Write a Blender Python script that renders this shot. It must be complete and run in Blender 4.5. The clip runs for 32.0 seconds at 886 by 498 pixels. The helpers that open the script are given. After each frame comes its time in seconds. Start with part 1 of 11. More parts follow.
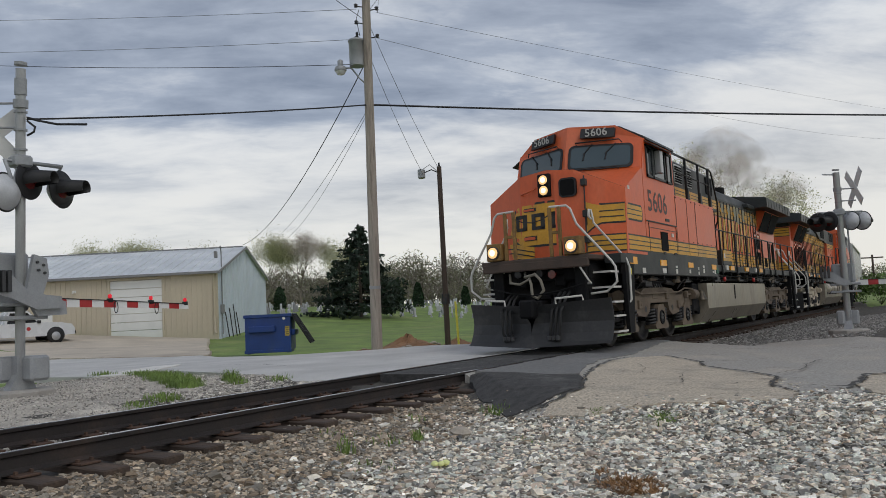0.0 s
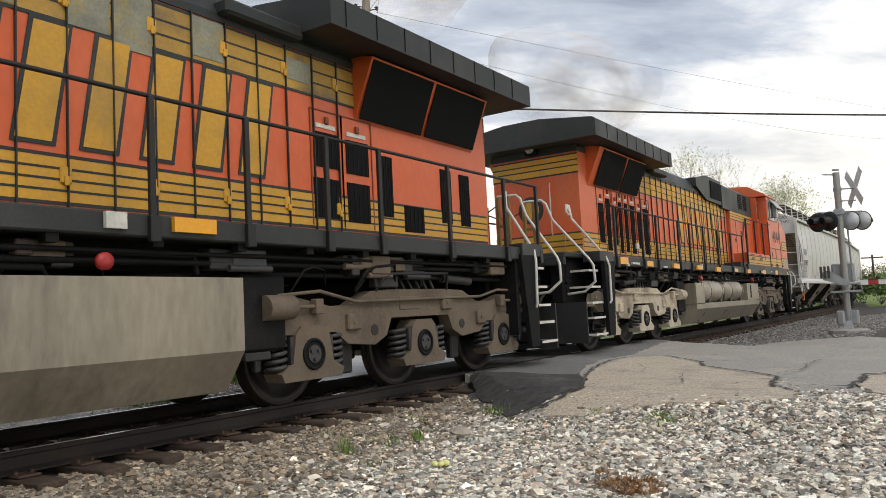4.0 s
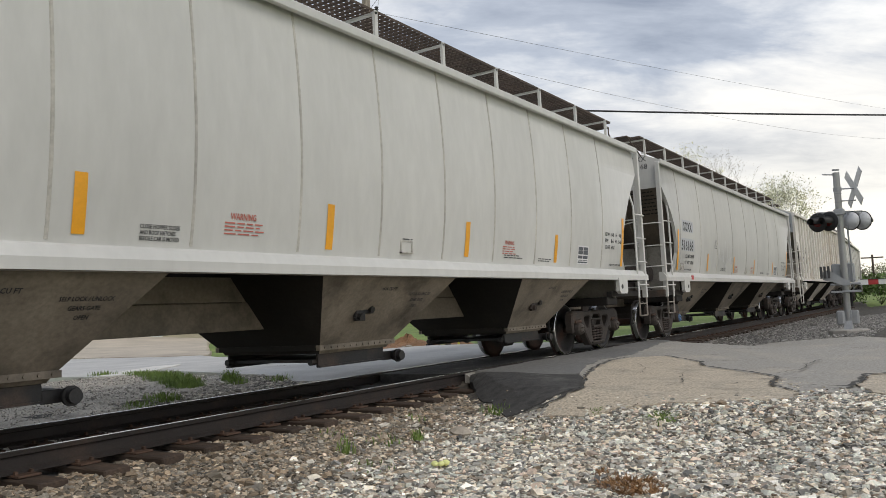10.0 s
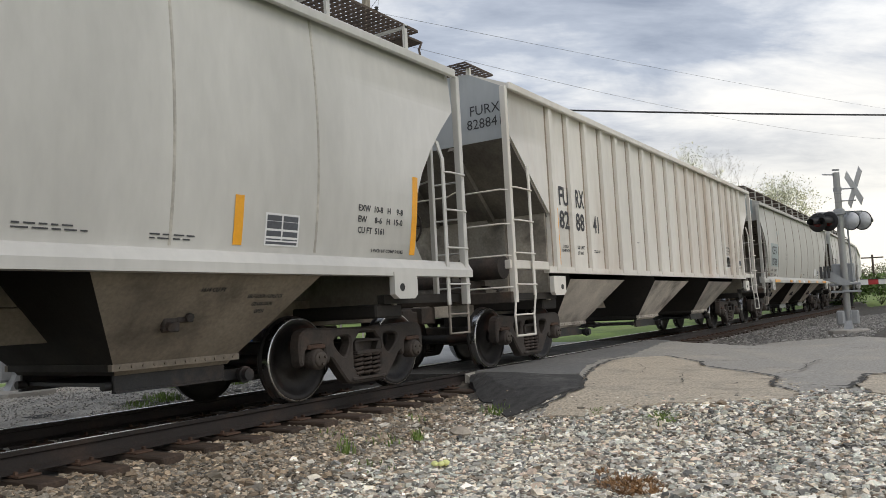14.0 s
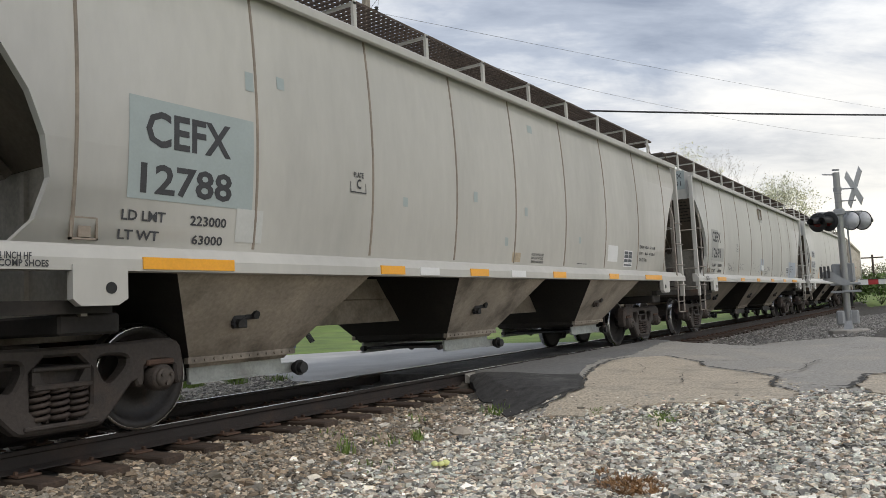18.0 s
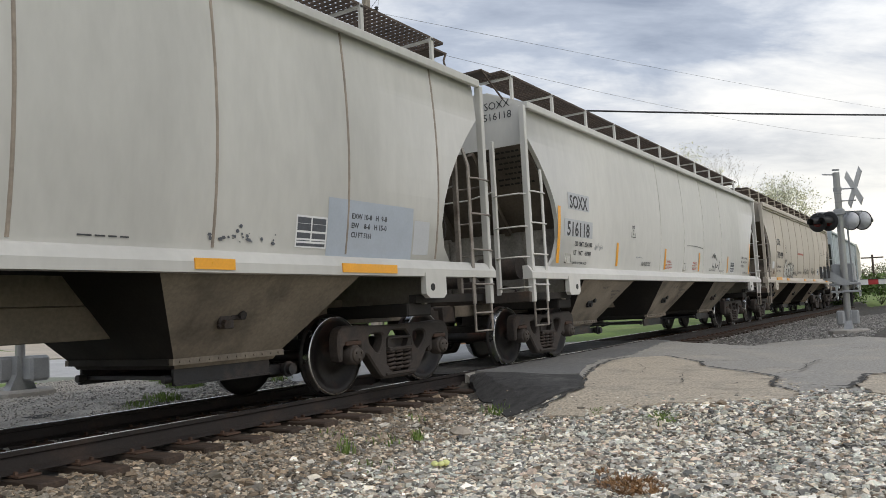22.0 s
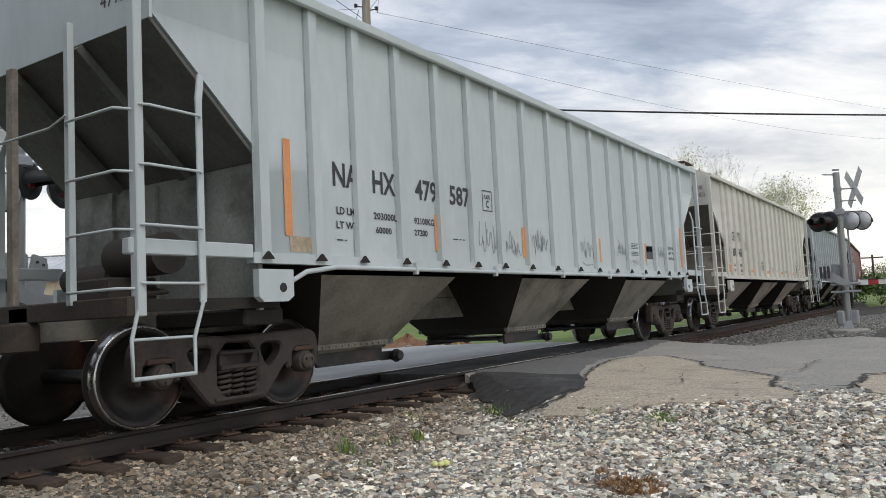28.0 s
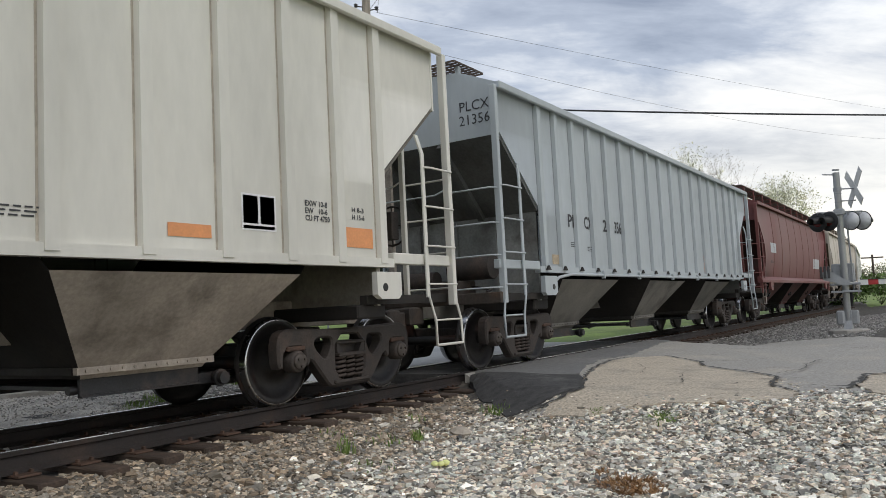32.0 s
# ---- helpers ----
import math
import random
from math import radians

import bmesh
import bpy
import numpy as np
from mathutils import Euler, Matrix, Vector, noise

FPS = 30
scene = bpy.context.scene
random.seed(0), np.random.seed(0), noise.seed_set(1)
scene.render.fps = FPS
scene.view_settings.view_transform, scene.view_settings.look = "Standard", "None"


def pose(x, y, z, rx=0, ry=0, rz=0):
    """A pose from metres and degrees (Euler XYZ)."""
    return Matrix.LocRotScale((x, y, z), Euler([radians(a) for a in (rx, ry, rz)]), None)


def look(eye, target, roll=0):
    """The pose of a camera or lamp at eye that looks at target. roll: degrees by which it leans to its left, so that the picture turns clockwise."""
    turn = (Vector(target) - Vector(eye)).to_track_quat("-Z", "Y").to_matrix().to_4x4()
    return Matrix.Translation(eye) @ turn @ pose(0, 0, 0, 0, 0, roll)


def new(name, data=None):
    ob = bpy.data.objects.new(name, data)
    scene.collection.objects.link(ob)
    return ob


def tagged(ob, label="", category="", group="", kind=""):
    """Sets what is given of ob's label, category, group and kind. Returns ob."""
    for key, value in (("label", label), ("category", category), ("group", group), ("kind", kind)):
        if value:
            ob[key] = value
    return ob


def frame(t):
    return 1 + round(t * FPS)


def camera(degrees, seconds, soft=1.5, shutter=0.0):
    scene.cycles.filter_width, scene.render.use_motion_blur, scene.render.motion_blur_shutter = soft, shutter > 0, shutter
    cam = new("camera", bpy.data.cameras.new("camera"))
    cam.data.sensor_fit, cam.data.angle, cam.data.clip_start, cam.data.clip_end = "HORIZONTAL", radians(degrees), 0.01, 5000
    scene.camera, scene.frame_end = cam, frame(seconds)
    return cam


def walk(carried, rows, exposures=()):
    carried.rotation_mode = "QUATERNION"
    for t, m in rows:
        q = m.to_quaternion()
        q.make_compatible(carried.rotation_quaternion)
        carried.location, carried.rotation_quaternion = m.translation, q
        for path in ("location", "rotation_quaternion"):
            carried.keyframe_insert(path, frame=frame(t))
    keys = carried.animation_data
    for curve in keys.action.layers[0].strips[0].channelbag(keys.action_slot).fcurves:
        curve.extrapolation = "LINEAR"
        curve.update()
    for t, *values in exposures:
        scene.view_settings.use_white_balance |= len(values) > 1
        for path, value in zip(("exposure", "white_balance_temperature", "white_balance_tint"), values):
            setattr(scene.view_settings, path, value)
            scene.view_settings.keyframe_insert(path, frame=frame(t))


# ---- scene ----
from mathutils.geometry import tessellate_polygon

# ------------------------------------------------------------ camera
cam = camera(59.77, 32.0, soft=0.8)
EYE = (0.0, -6.897, 0.895)
PAN, TILT, ROLL = radians(56.667), radians(4.663), -2.94
AIM = (EYE[0] + 100 * math.sin(PAN) * math.cos(TILT), EYE[1] + 100 * math.cos(PAN) * math.cos(TILT), EYE[2] + 100 * math.sin(TILT))
VIEW = look(EYE, AIM, ROLL)
walk(cam, [(0.0, VIEW), (32.0, VIEW)], [(0.0, -0.40, 6400, 10), (1.0, -0.15, 6500, 10), (1.5, -0.12, 6600, 10), (2.0, 0.33, 6800, 10), (5.5, 0.20, 6900, 10), (8.0, 0.22, 6900, 10), (9.3, 0.08, 6800, 10), (13.0, 0.05, 6700, 10), (32.0, 0.05, 6500, 10)])

# ------------------------------------------------------------ world and sun
SUN_AZ, SUN_EL = radians(200), radians(50)


def build_world():
    w = bpy.data.worlds.new("overcast_sky")
    scene.world = w
    w.use_nodes = True
    nt = w.node_tree
    nd, lk = nt.nodes, nt.links
    nd.clear()
    out = nd.new("ShaderNodeOutputWorld")
    bg = nd.new("ShaderNodeBackground")
    sky = nd.new("ShaderNodeTexSky")
    sky.sky_type, sky.sun_disc = "NISHITA", False
    sky.sun_elevation, sky.sun_rotation = SUN_EL, SUN_AZ
    tc = nd.new("ShaderNodeTexCoord")
    sep = nd.new("ShaderNodeSeparateXYZ")
    lk.new(tc.outputs["Generated"], sep.inputs[0])

    def math_(op, a, b=None, clamp=False):
        n = nd.new("ShaderNodeMath")
        n.operation, n.use_clamp = op, clamp
        for i, v in enumerate((a, b)):
            if v is None:
                continue
            if isinstance(v, (int, float)):
                n.inputs[i].default_value = v
            else:
                lk.new(v, n.inputs[i])
        return n.outputs[0]

    # the cloud deck: directions laid on a flat layer, so that the clouds close up towards the horizon
    h = math_("ADD", math_("MAXIMUM", sep.outputs[2], 0.0), 0.20)
    px, py = math_("DIVIDE", sep.outputs[0], h), math_("DIVIDE", sep.outputs[1], h)
    comb = nd.new("ShaderNodeCombineXYZ")
    lk.new(px, comb.inputs[0])
    lk.new(py, comb.inputs[1])
    mp = nd.new("ShaderNodeMapping")
    mp.vector_type = "TEXTURE"
    mp.inputs["Rotation"].default_value = (0, 0, radians(-48))
    mp.inputs["Scale"].default_value = (1.75, 0.95, 1)
    mp.inputs["Location"].default_value = (2.3, 0.7, 0)
    lk.new(comb.outputs[0], mp.inputs[0])

    def noise_(scale, detail, rough, dist=0.0):
        n = nd.new("ShaderNodeTexNoise")
        n.inputs["Scale"].default_value, n.inputs["Detail"].default_value = scale, detail
        n.inputs["Roughness"].default_value, n.inputs["Distortion"].default_value = rough, dist
        lk.new(mp.outputs[0], n.inputs["Vector"])
        return n.outputs[0]

    # long banks, rolls within them and a fine dapple
    big, fine, dapple = noise_(1.0, 3, 0.5, 0.25), noise_(2.7, 6, 0.58, 0.4), noise_(8.0, 5, 0.6, 0.3)
    mix = math_("ADD", math_("ADD", math_("MULTIPLY", big, 0.42), math_("MULTIPLY", fine, 0.40)), math_("MULTIPLY", dapple, 0.18))
    ramp = nd.new("ShaderNodeValToRGB")
    lk.new(mix, ramp.inputs[0])
    el = ramp.color_ramp.elements
    el[0].position, el[0].color = 0.39, (0.245, 0.285, 0.365, 1)
    el[1].position, el[1].color = 0.61, (0.88, 0.90, 0.92, 1)
    e = el.new(0.50)
    e.color = (0.45, 0.498, 0.585, 1)
    # the pale band under the deck reaches higher towards the south-east
    band = nd.new("ShaderNodeValToRGB")
    tilt = math_("ADD", math_("MULTIPLY", sep.outputs[0], math.cos(PAN) * 0.05), math_("MULTIPLY", sep.outputs[1], -math.sin(PAN) * 0.05))
    wob = math_("SUBTRACT", math_("ADD", sep.outputs[2], math_("MULTIPLY", math_("SUBTRACT", mix, 0.5), -0.42)), tilt)
    lk.new(wob, band.inputs[0])
    b = band.color_ramp.elements
    b[0].position, b[0].color = 0.08, (1, 1, 1, 1)
    b[1].position, b[1].color = 0.27, (0, 0, 0, 1)
    b2 = b.new(0.17)
    b2.color = (0.60, 0.60, 0.60, 1)
    pale = nd.new("ShaderNodeMix")
    pale.data_type = "RGBA"
    lk.new(band.outputs[0], pale.inputs["Factor"])
    lk.new(ramp.outputs[0], pale.inputs[6])
    pale.inputs[7].default_value = (0.99, 0.955, 0.885, 1)
    # a little of the clear sky above shows in the light
    both = nd.new("ShaderNodeMix")
    both.data_type, both.blend_type = "RGBA", "ADD"
    both.inputs["Factor"].default_value = 0.02
    lk.new(pale.outputs[2], both.inputs[6])
    lk.new(sky.outputs[0], both.inputs[7])
    lk.new(both.outputs[2], bg.inputs[0])
    bg.inputs[1].default_value = 1.0
    lk.new(bg.outputs[0], out.inputs[0])


build_world()
sun = bpy.data.lights.new("sun", "SUN")
sun.energy, sun.angle, sun.color = 1.0, radians(25), (1.0, 0.95, 0.87)
sun_ob = new("sun", sun)
sun_ob.matrix_world = look((0, 0, 30), (-30 * math.sin(SUN_AZ) * math.cos(SUN_EL), -30 * math.cos(SUN_AZ) * math.cos(SUN_EL), 30 - 30 * math.sin(SUN_EL)))

# ------------------------------------------------------------ mesh building


class Build:
    """Collects corners and faces of one mesh, then makes it."""

    def __init__(self, sx=1.0):
        self.v, self.f, self.s, self.sx = [], [], [], sx

    def add(self, verts, faces, smooth=False):
        o = len(self.v)
        if self.sx < 0:
            verts = [(-x, y, z) for x, y, z in verts]
            faces = [tuple(reversed(f)) for f in faces]
        self.v.extend(tuple(p) for p in verts)
        self.f.extend(tuple(i + o for i in f) for f in faces)
        self.s.extend([smooth] * len(faces))
        return self

    def box(self, x0, x1, y0, y1, z0, z1, b=0.0):
        if x0 > x1:
            x0, x1 = x1, x0
        if y0 > y1:
            y0, y1 = y1, y0
        if z0 > z1:
            z0, z1 = z1, z0
        if b <= 0:
            v = [(x, y, z) for z in (z0, z1) for y in (y0, y1) for x in (x0, x1)]
            return self.add(v, [(0, 2, 3, 1), (4, 5, 7, 6), (0, 1, 5, 4), (2, 6, 7, 3), (0, 4, 6, 2), (1, 3, 7, 5)])
        b = min(b, (x1 - x0) / 2.01, (y1 - y0) / 2.01, (z1 - z0) / 2.01)
        v, idx = [], {}
        for sx, X in ((-1, x0), (1, x1)):
            for sy, Y in ((-1, y0), (1, y1)):
                for sz, Z in ((-1, z0), (1, z1)):
                    for ax in range(3):
                        p = [X - sx * b, Y - sy * b, Z - sz * b]
                        p[ax] = (X, Y, Z)[ax]
                        idx[(sx, sy, sz, ax)] = len(v)
                        v.append(tuple(p))
        f = []
        S = (-1, 1)
        for ax in range(3):
            a, c = (ax + 1) % 3, (ax + 2) % 3
            for sg in S:
                q = []
                for sa, sc in ((-1, -1), (1, -1), (1, 1), (-1, 1)):
                    k = [0, 0, 0]
                    k[ax], k[a], k[c] = sg, sa, sc
                    q.append(idx[(*k, ax)])
                f.append(tuple(q if sg > 0 else reversed(q)))
            for sa in S:
                for sc in S:
                    k0, k1 = [0, 0, 0], [0, 0, 0]
                    k0[ax], k0[a], k0[c] = -1, sa, sc
                    k1[ax], k1[a], k1[c] = 1, sa, sc
                    q = [idx[(*k0, a)], idx[(*k1, a)], idx[(*k1, c)], idx[(*k0, c)]]
                    f.append(tuple(q if sa * sc < 0 else reversed(q)))
        for sx in S:
            for sy in S:
                for sz in S:
                    q = [idx[(sx, sy, sz, i)] for i in range(3)]
                    f.append(tuple(q if sx * sy * sz > 0 else reversed(q)))
        return self.add(v, f)

    def tube(self, p, q, r, n=8, r2=None, caps=True):
        p, q = Vector(p), Vector(q)
        d = (q - p).normalized()
        a = d.orthogonal().normalized()
        c = d.cross(a)
        r2 = r if r2 is None else r2
        v = []
        for base, rr in ((p, r), (q, r2)):
            for i in range(n):
                t = 2 * math.pi * i / n
                v.append(tuple(base + rr * (math.cos(t) * a + math.sin(t) * c)))
        f = [(i, (i + 1) % n, n + (i + 1) % n, n + i) for i in range(n)]
        self.add(v, f, True)
        if caps:
            self.add(v[:n], [tuple(reversed(range(n)))])
            self.add(v[n:], [tuple(range(n))])
        return self

    def pipe(self, pts, r, n=8):
        """A bent round bar through the points."""
        pts = [Vector(p) for p in pts]
        rings = []
        for i, p in enumerate(pts):
            d = (pts[min(i + 1, len(pts) - 1)] - pts[max(i - 1, 0)]).normalized()
            if not rings:
                a = d.orthogonal().normalized()
            else:
                a = (a - d * a.dot(d)).normalized()
            c = d.cross(a)
            k = 1.0
            if 0 < i < len(pts) - 1:
                k = 1 / max(0.5, math.cos((pts[i + 1] - p).angle(p - pts[i - 1]) / 2))
            rings.append([tuple(p + r * (k if j % 2 == 0 or n > 4 else 1) ** 0.5 * (math.cos(2 * math.pi * j / n) * a + math.sin(2 * math.pi * j / n) * c)) for j in range(n)])
        v = [p for ring in rings for p in ring]
        f = []
        for i in range(len(rings) - 1):
            for j in range(n):
                f.append((i * n + j, i * n + (j + 1) % n, (i + 1) * n + (j + 1) % n, (i + 1) * n + j))
        self.add(v, f, True)
        self.add(rings[0], [tuple(reversed(range(n)))])
        self.add(rings[-1], [tuple(range(n))])
        return self

    def prism(self, poly, axis, a, b, smooth=False):
        """A flat outline drawn out along an axis. poly: for axis y (x, z), axis x (y, z), axis z (x, y)."""
        n = len(poly)
        area = sum(poly[i][0] * poly[(i + 1) % n][1] - poly[(i + 1) % n][0] * poly[i][1] for i in range(n))
        if area < 0:
            poly = list(reversed(poly))
        if a > b:
            a, b = b, a

        def at(u, w, t):
            return {"x": (t, u, w), "y": (u, t, w), "z": (u, w, t)}[axis]

        v = [at(u, w, a) for u, w in poly] + [at(u, w, b) for u, w in poly]
        sides = [(i, (i + 1) % n, n + (i + 1) % n, n + i) for i in range(n)]
        ends = [tuple(reversed(range(n))), tuple(range(n, 2 * n))]
        if axis == "y":
            sides = [tuple(reversed(q)) for q in sides]
            ends = [tuple(reversed(q)) for q in ends]
        self.add(v, sides, smooth)
        self.add(v, ends)
        return self

    def lathe(self, prof, axis_p, axis="y", n=24, smooth=True):
        """A turned body: prof is (radius, along), round an axis through axis_p."""
        v = []
        for r, t in prof:
            for j in range(n):
                a = 2 * math.pi * j / n
                c, s_ = r * math.cos(a), r * math.sin(a)
                x, y, z = axis_p
                v.append({"y": (x + c, y + t, z + s_), "x": (x + t, y + c, z + s_), "z": (x + c, y + s_, z + t)}[axis])
        f = []
        m = len(prof)
        for i in range(m - 1):
            for j in range(n):
                q = (i * n + j, i * n + (j + 1) % n, (i + 1) * n + (j + 1) % n, (i + 1) * n + j)
                f.append(q if axis != "y" else tuple(reversed(q)))
        e0, e1 = tuple(reversed(range(n))), tuple(range((m - 1) * n, m * n))
        if axis == "y":
            e0, e1 = tuple(reversed(e0)), tuple(reversed(e1))
        self.add(v, f, smooth)
        self.add(v, [e for e, (r, _) in ((e0, prof[0]), (e1, prof[-1])) if r > 1e-6])
        return self

    def quad(self, *pts):
        return self.add(pts, [tuple(range(len(pts)))])

    def plate(self, pts, d):
        """A flat piece through the points, with thickness d (a vector)."""
        n = len(pts)
        P = [Vector(p) for p in pts]
        D = Vector(d)
        nrm = (P[1] - P[0]).cross(P[2] - P[0])
        if nrm.dot(D) < 0:
            P.reverse()
        v = [tuple(p) for p in P] + [tuple(p + D) for p in P]
        f = [tuple(reversed(range(n))), tuple(range(n, 2 * n))] + [(i, (i + 1) % n, n + (i + 1) % n, n + i) for i in range(n)]
        return self.add(v, f)

    def weld(self):
        """Joins corners that coincide."""
        seen, new_of, v = {}, [], []
        for p in self.v:
            k = tuple(round(c, 4) for c in p)
            if k not in seen:
                seen[k] = len(v)
                v.append(p)
            new_of.append(seen[k])
        self.v = v
        self.f = [tuple(new_of[i] for i in f) for f in self.f]
        return self

    def mesh(self, name):
        me = bpy.data.meshes.new(name)
        me.from_pydata(self.v, [], self.f)
        me.polygons.foreach_set("use_smooth", self.s)
        me.update()
        return me


def part(name, b, material, parent, label=""):
    """One mesh object under a thing or a part (or alone)."""
    me = b.mesh(name) if isinstance(b, Build) else b
    if not me.materials:
        me.materials.append(material)
    ob = new(name, me)
    if parent is not None:
        ob.parent = parent
    if label:
        ob["label"] = label
    return ob


def empty(name, m=None):
    ob = new(name)
    ob.empty_display_size = 0.2
    if m is not None:
        ob.matrix_basis = m
    return ob


def lettering(words, parent, material, x, z, h, y, width=None, section=None, name="lettering", weight=0.034):
    """Words standing on a plane that faces -y; x, z is the lower left corner, h the height of capitals, width their whole length."""
    cu = bpy.data.curves.new(name, "FONT")
    cu.body, cu.size, cu.resolution_u, cu.offset = words, h / 0.69, 2, h * weight
    tmp = bpy.data.objects.new(name, cu)
    me = bpy.data.meshes.new_from_object(tmp)
    bpy.data.objects.remove(tmp)
    co = np.zeros(len(me.vertices) * 3)
    me.vertices.foreach_get("co", co)
    co = co.reshape(-1, 3)
    reach = co[:, 0].max() - co[:, 0].min()
    X, Z = x + (co[:, 0] - co[:, 0].min()) * ((width or reach) / reach), z + co[:, 1]
    Y = np.full(len(X), y) if section is None else np.array([section(q) for q in Z]) + y
    me.vertices.foreach_set("co", np.stack([X, Y, Z], 1).ravel())
    me.update()
    return part(name, me, material, parent)


# ------------------------------------------------------------ materials


def material(name, base, rough=0.6, metal=0.0, vary=0.12, scale=3.0, fine=40.0, bump=0.0, bump_scale=60.0, stain=None, stain_amount=0.0, stain_scale=1.2, stretch=(1, 1, 1), spec=0.5, island=0.0, rvary=0.1, obj_random=0.0, tints=None):
    m = bpy.data.materials.new(name)
    m.use_nodes = True
    nt = m.node_tree
    nd, lk = nt.nodes, nt.links
    p = nd["Principled BSDF"]
    p.inputs["Roughness"].default_value, p.inputs["Metallic"].default_value = rough, metal
    p.inputs["Specular IOR Level"].default_value = spec
    tc = nd.new("ShaderNodeTexCoord")
    mp = nd.new("ShaderNodeMapping")
    mp.inputs["Scale"].default_value = stretch
    lk.new(tc.outputs["Object"], mp.inputs[0])

    def tex(sc, det=4):
        n = nd.new("ShaderNodeTexNoise")
        n.inputs["Scale"].default_value, n.inputs["Detail"].default_value = sc, det
        n.inputs["Roughness"].default_value = 0.6
        lk.new(mp.outputs[0], n.inputs["Vector"])
        return n.outputs[0]

    def mapr(v, a, b, c, d):
        n = nd.new("ShaderNodeMapRange")
        lk.new(v, n.inputs[0])
        for i, q in enumerate((a, b, c, d)):
            n.inputs[i + 1].default_value = q
        return n.outputs[0]

    def mixc(fac, a, b, mode="MIX"):
        n = nd.new("ShaderNodeMix")
        n.data_type, n.blend_type = "RGBA", mode
        for k, v in (("Factor", fac), (6, a), (7, b)):
            if isinstance(v, (tuple, float, int)):
                n.inputs[k].default_value = v
            else:
                lk.new(v, n.inputs[k])
        return n.outputs[2]

    col = (*base, 1)
    if tints:
        # each loose piece takes one of several natural tints
        fr = nd.new("ShaderNodeMath")
        fr.operation = "FRACT"
        ml = nd.new("ShaderNodeMath")
        ml.operation = "MULTIPLY"
        lk.new(nd.new("ShaderNodeNewGeometry").outputs["Random Per Island"], ml.inputs[0])
        ml.inputs[1].default_value = 37.7
        lk.new(ml.outputs[0], fr.inputs[0])
        rp = nd.new("ShaderNodeValToRGB")
        rp.color_ramp.interpolation = "CONSTANT"
        while len(rp.color_ramp.elements) < len(tints):
            rp.color_ramp.elements.new(0.99)
        for i, (q, e) in enumerate(zip(tints, rp.color_ramp.elements)):
            e.position, e.color = i / len(tints), (*[c * k for c, k in zip(base, q)], 1)
        lk.new(fr.outputs[0], rp.inputs[0])
        col = rp.outputs[0]
    a = tex(scale)
    b = tex(fine, 3)
    if stain is not None:
        col = mixc(mapr(tex(stain_scale, 6), 0.52, 0.70, 0.0, stain_amount), col, (*stain, 1))
    val = nd.new("ShaderNodeHueSaturation")
    k = nd.new("ShaderNodeMath")
    k.operation = "MULTIPLY"
    lk.new(mapr(a, 0.3, 0.7, 1 - vary, 1 + vary), k.inputs[0])
    lk.new(mapr(b, 0.3, 0.7, 1 - vary * 0.6, 1 + vary * 0.6), k.inputs[1])
    v = k.outputs[0]
    if island or obj_random:
        r = nd.new("ShaderNodeNewGeometry").outputs["Random Per Island"] if island else nd.new("ShaderNodeObjectInfo").outputs["Random"]
        w = island or obj_random
        k2 = nd.new("ShaderNodeMath")
        k2.operation = "MULTIPLY"
        lk.new(v, k2.inputs[0])
        lk.new(mapr(r, 0, 1, 1 - w, 1 + w), k2.inputs[1])
        v = k2.outputs[0]
    lk.new(v, val.inputs["Value"])
    if isinstance(col, tuple):
        val.inputs["Color"].default_value = col
    else:
        lk.new(col, val.inputs["Color"])
    lk.new(val.outputs[0], p.inputs["Base Color"])
    if rvary:
        lk.new(mapr(a, 0.3, 0.7, max(0, rough - rvary), min(1, rough + rvary)), p.inputs["Roughness"])
    if bump:
        bp = nd.new("ShaderNodeBump")
        bp.inputs["Strength"].default_value = bump
        bp.inputs["Distance"].default_value = 0.01
        lk.new(tex(bump_scale, 5), bp.inputs["Height"])
        lk.new(bp.outputs[0], p.inputs["Normal"])
    return m


def glow(name, colour, strength):
    m = bpy.data.materials.new(name)
    m.use_nodes = True
    p = m.node_tree.nodes["Principled BSDF"]
    p.inputs["Base Color"].default_value = (*colour, 1)
    p.inputs["Emission Color"].default_value = (*colour, 1)
    p.inputs["Emission Strength"].default_value = strength
    return m


def glass_mat(name, tint, rough=0.03):
    m = bpy.data.materials.new(name)
    m.use_nodes = True
    p = m.node_tree.nodes["Principled BSDF"]
    p.inputs["Base Color"].default_value = (*tint, 1)
    p.inputs["Roughness"].default_value = rough
    p.inputs["Specular IOR Level"].default_value = 0.8
    return m


M = {}
M["steel_dark"] = material("dark_steel", (0.03, 0.03, 0.032), 0.55, 0.2, 0.3, 4, 60, 0.15, 90, (0.09, 0.06, 0.045), 0.6, 2.0)
M["steel_grey"] = material("grey_steel", (0.05, 0.05, 0.052), 0.5, 0.2, 0.2, 3, 50, 0.1, 80)
M["rail_side"] = material("rail_side", (0.028, 0.022, 0.02), 0.75, 0.1, 0.3, 3, 60, 0.3, 120, (0.05, 0.033, 0.025), 0.6, 3)
M["rail_head"] = material("rail_head", (0.55, 0.55, 0.56), 0.22, 1.0, 0.1, 2, 50)
M["tie"] = material("creosoted_tie", (0.055, 0.038, 0.028), 0.85, 0, 0.4, 2, 40, 0.6, 40, (0.14, 0.09, 0.06), 0.6, 4, (1, 0.25, 1), obj_random=0.25)
M["plate"] = material("rusty_tie_plate", (0.10, 0.06, 0.042), 0.8, 0.2, 0.3, 6, 60, 0.3, 90)
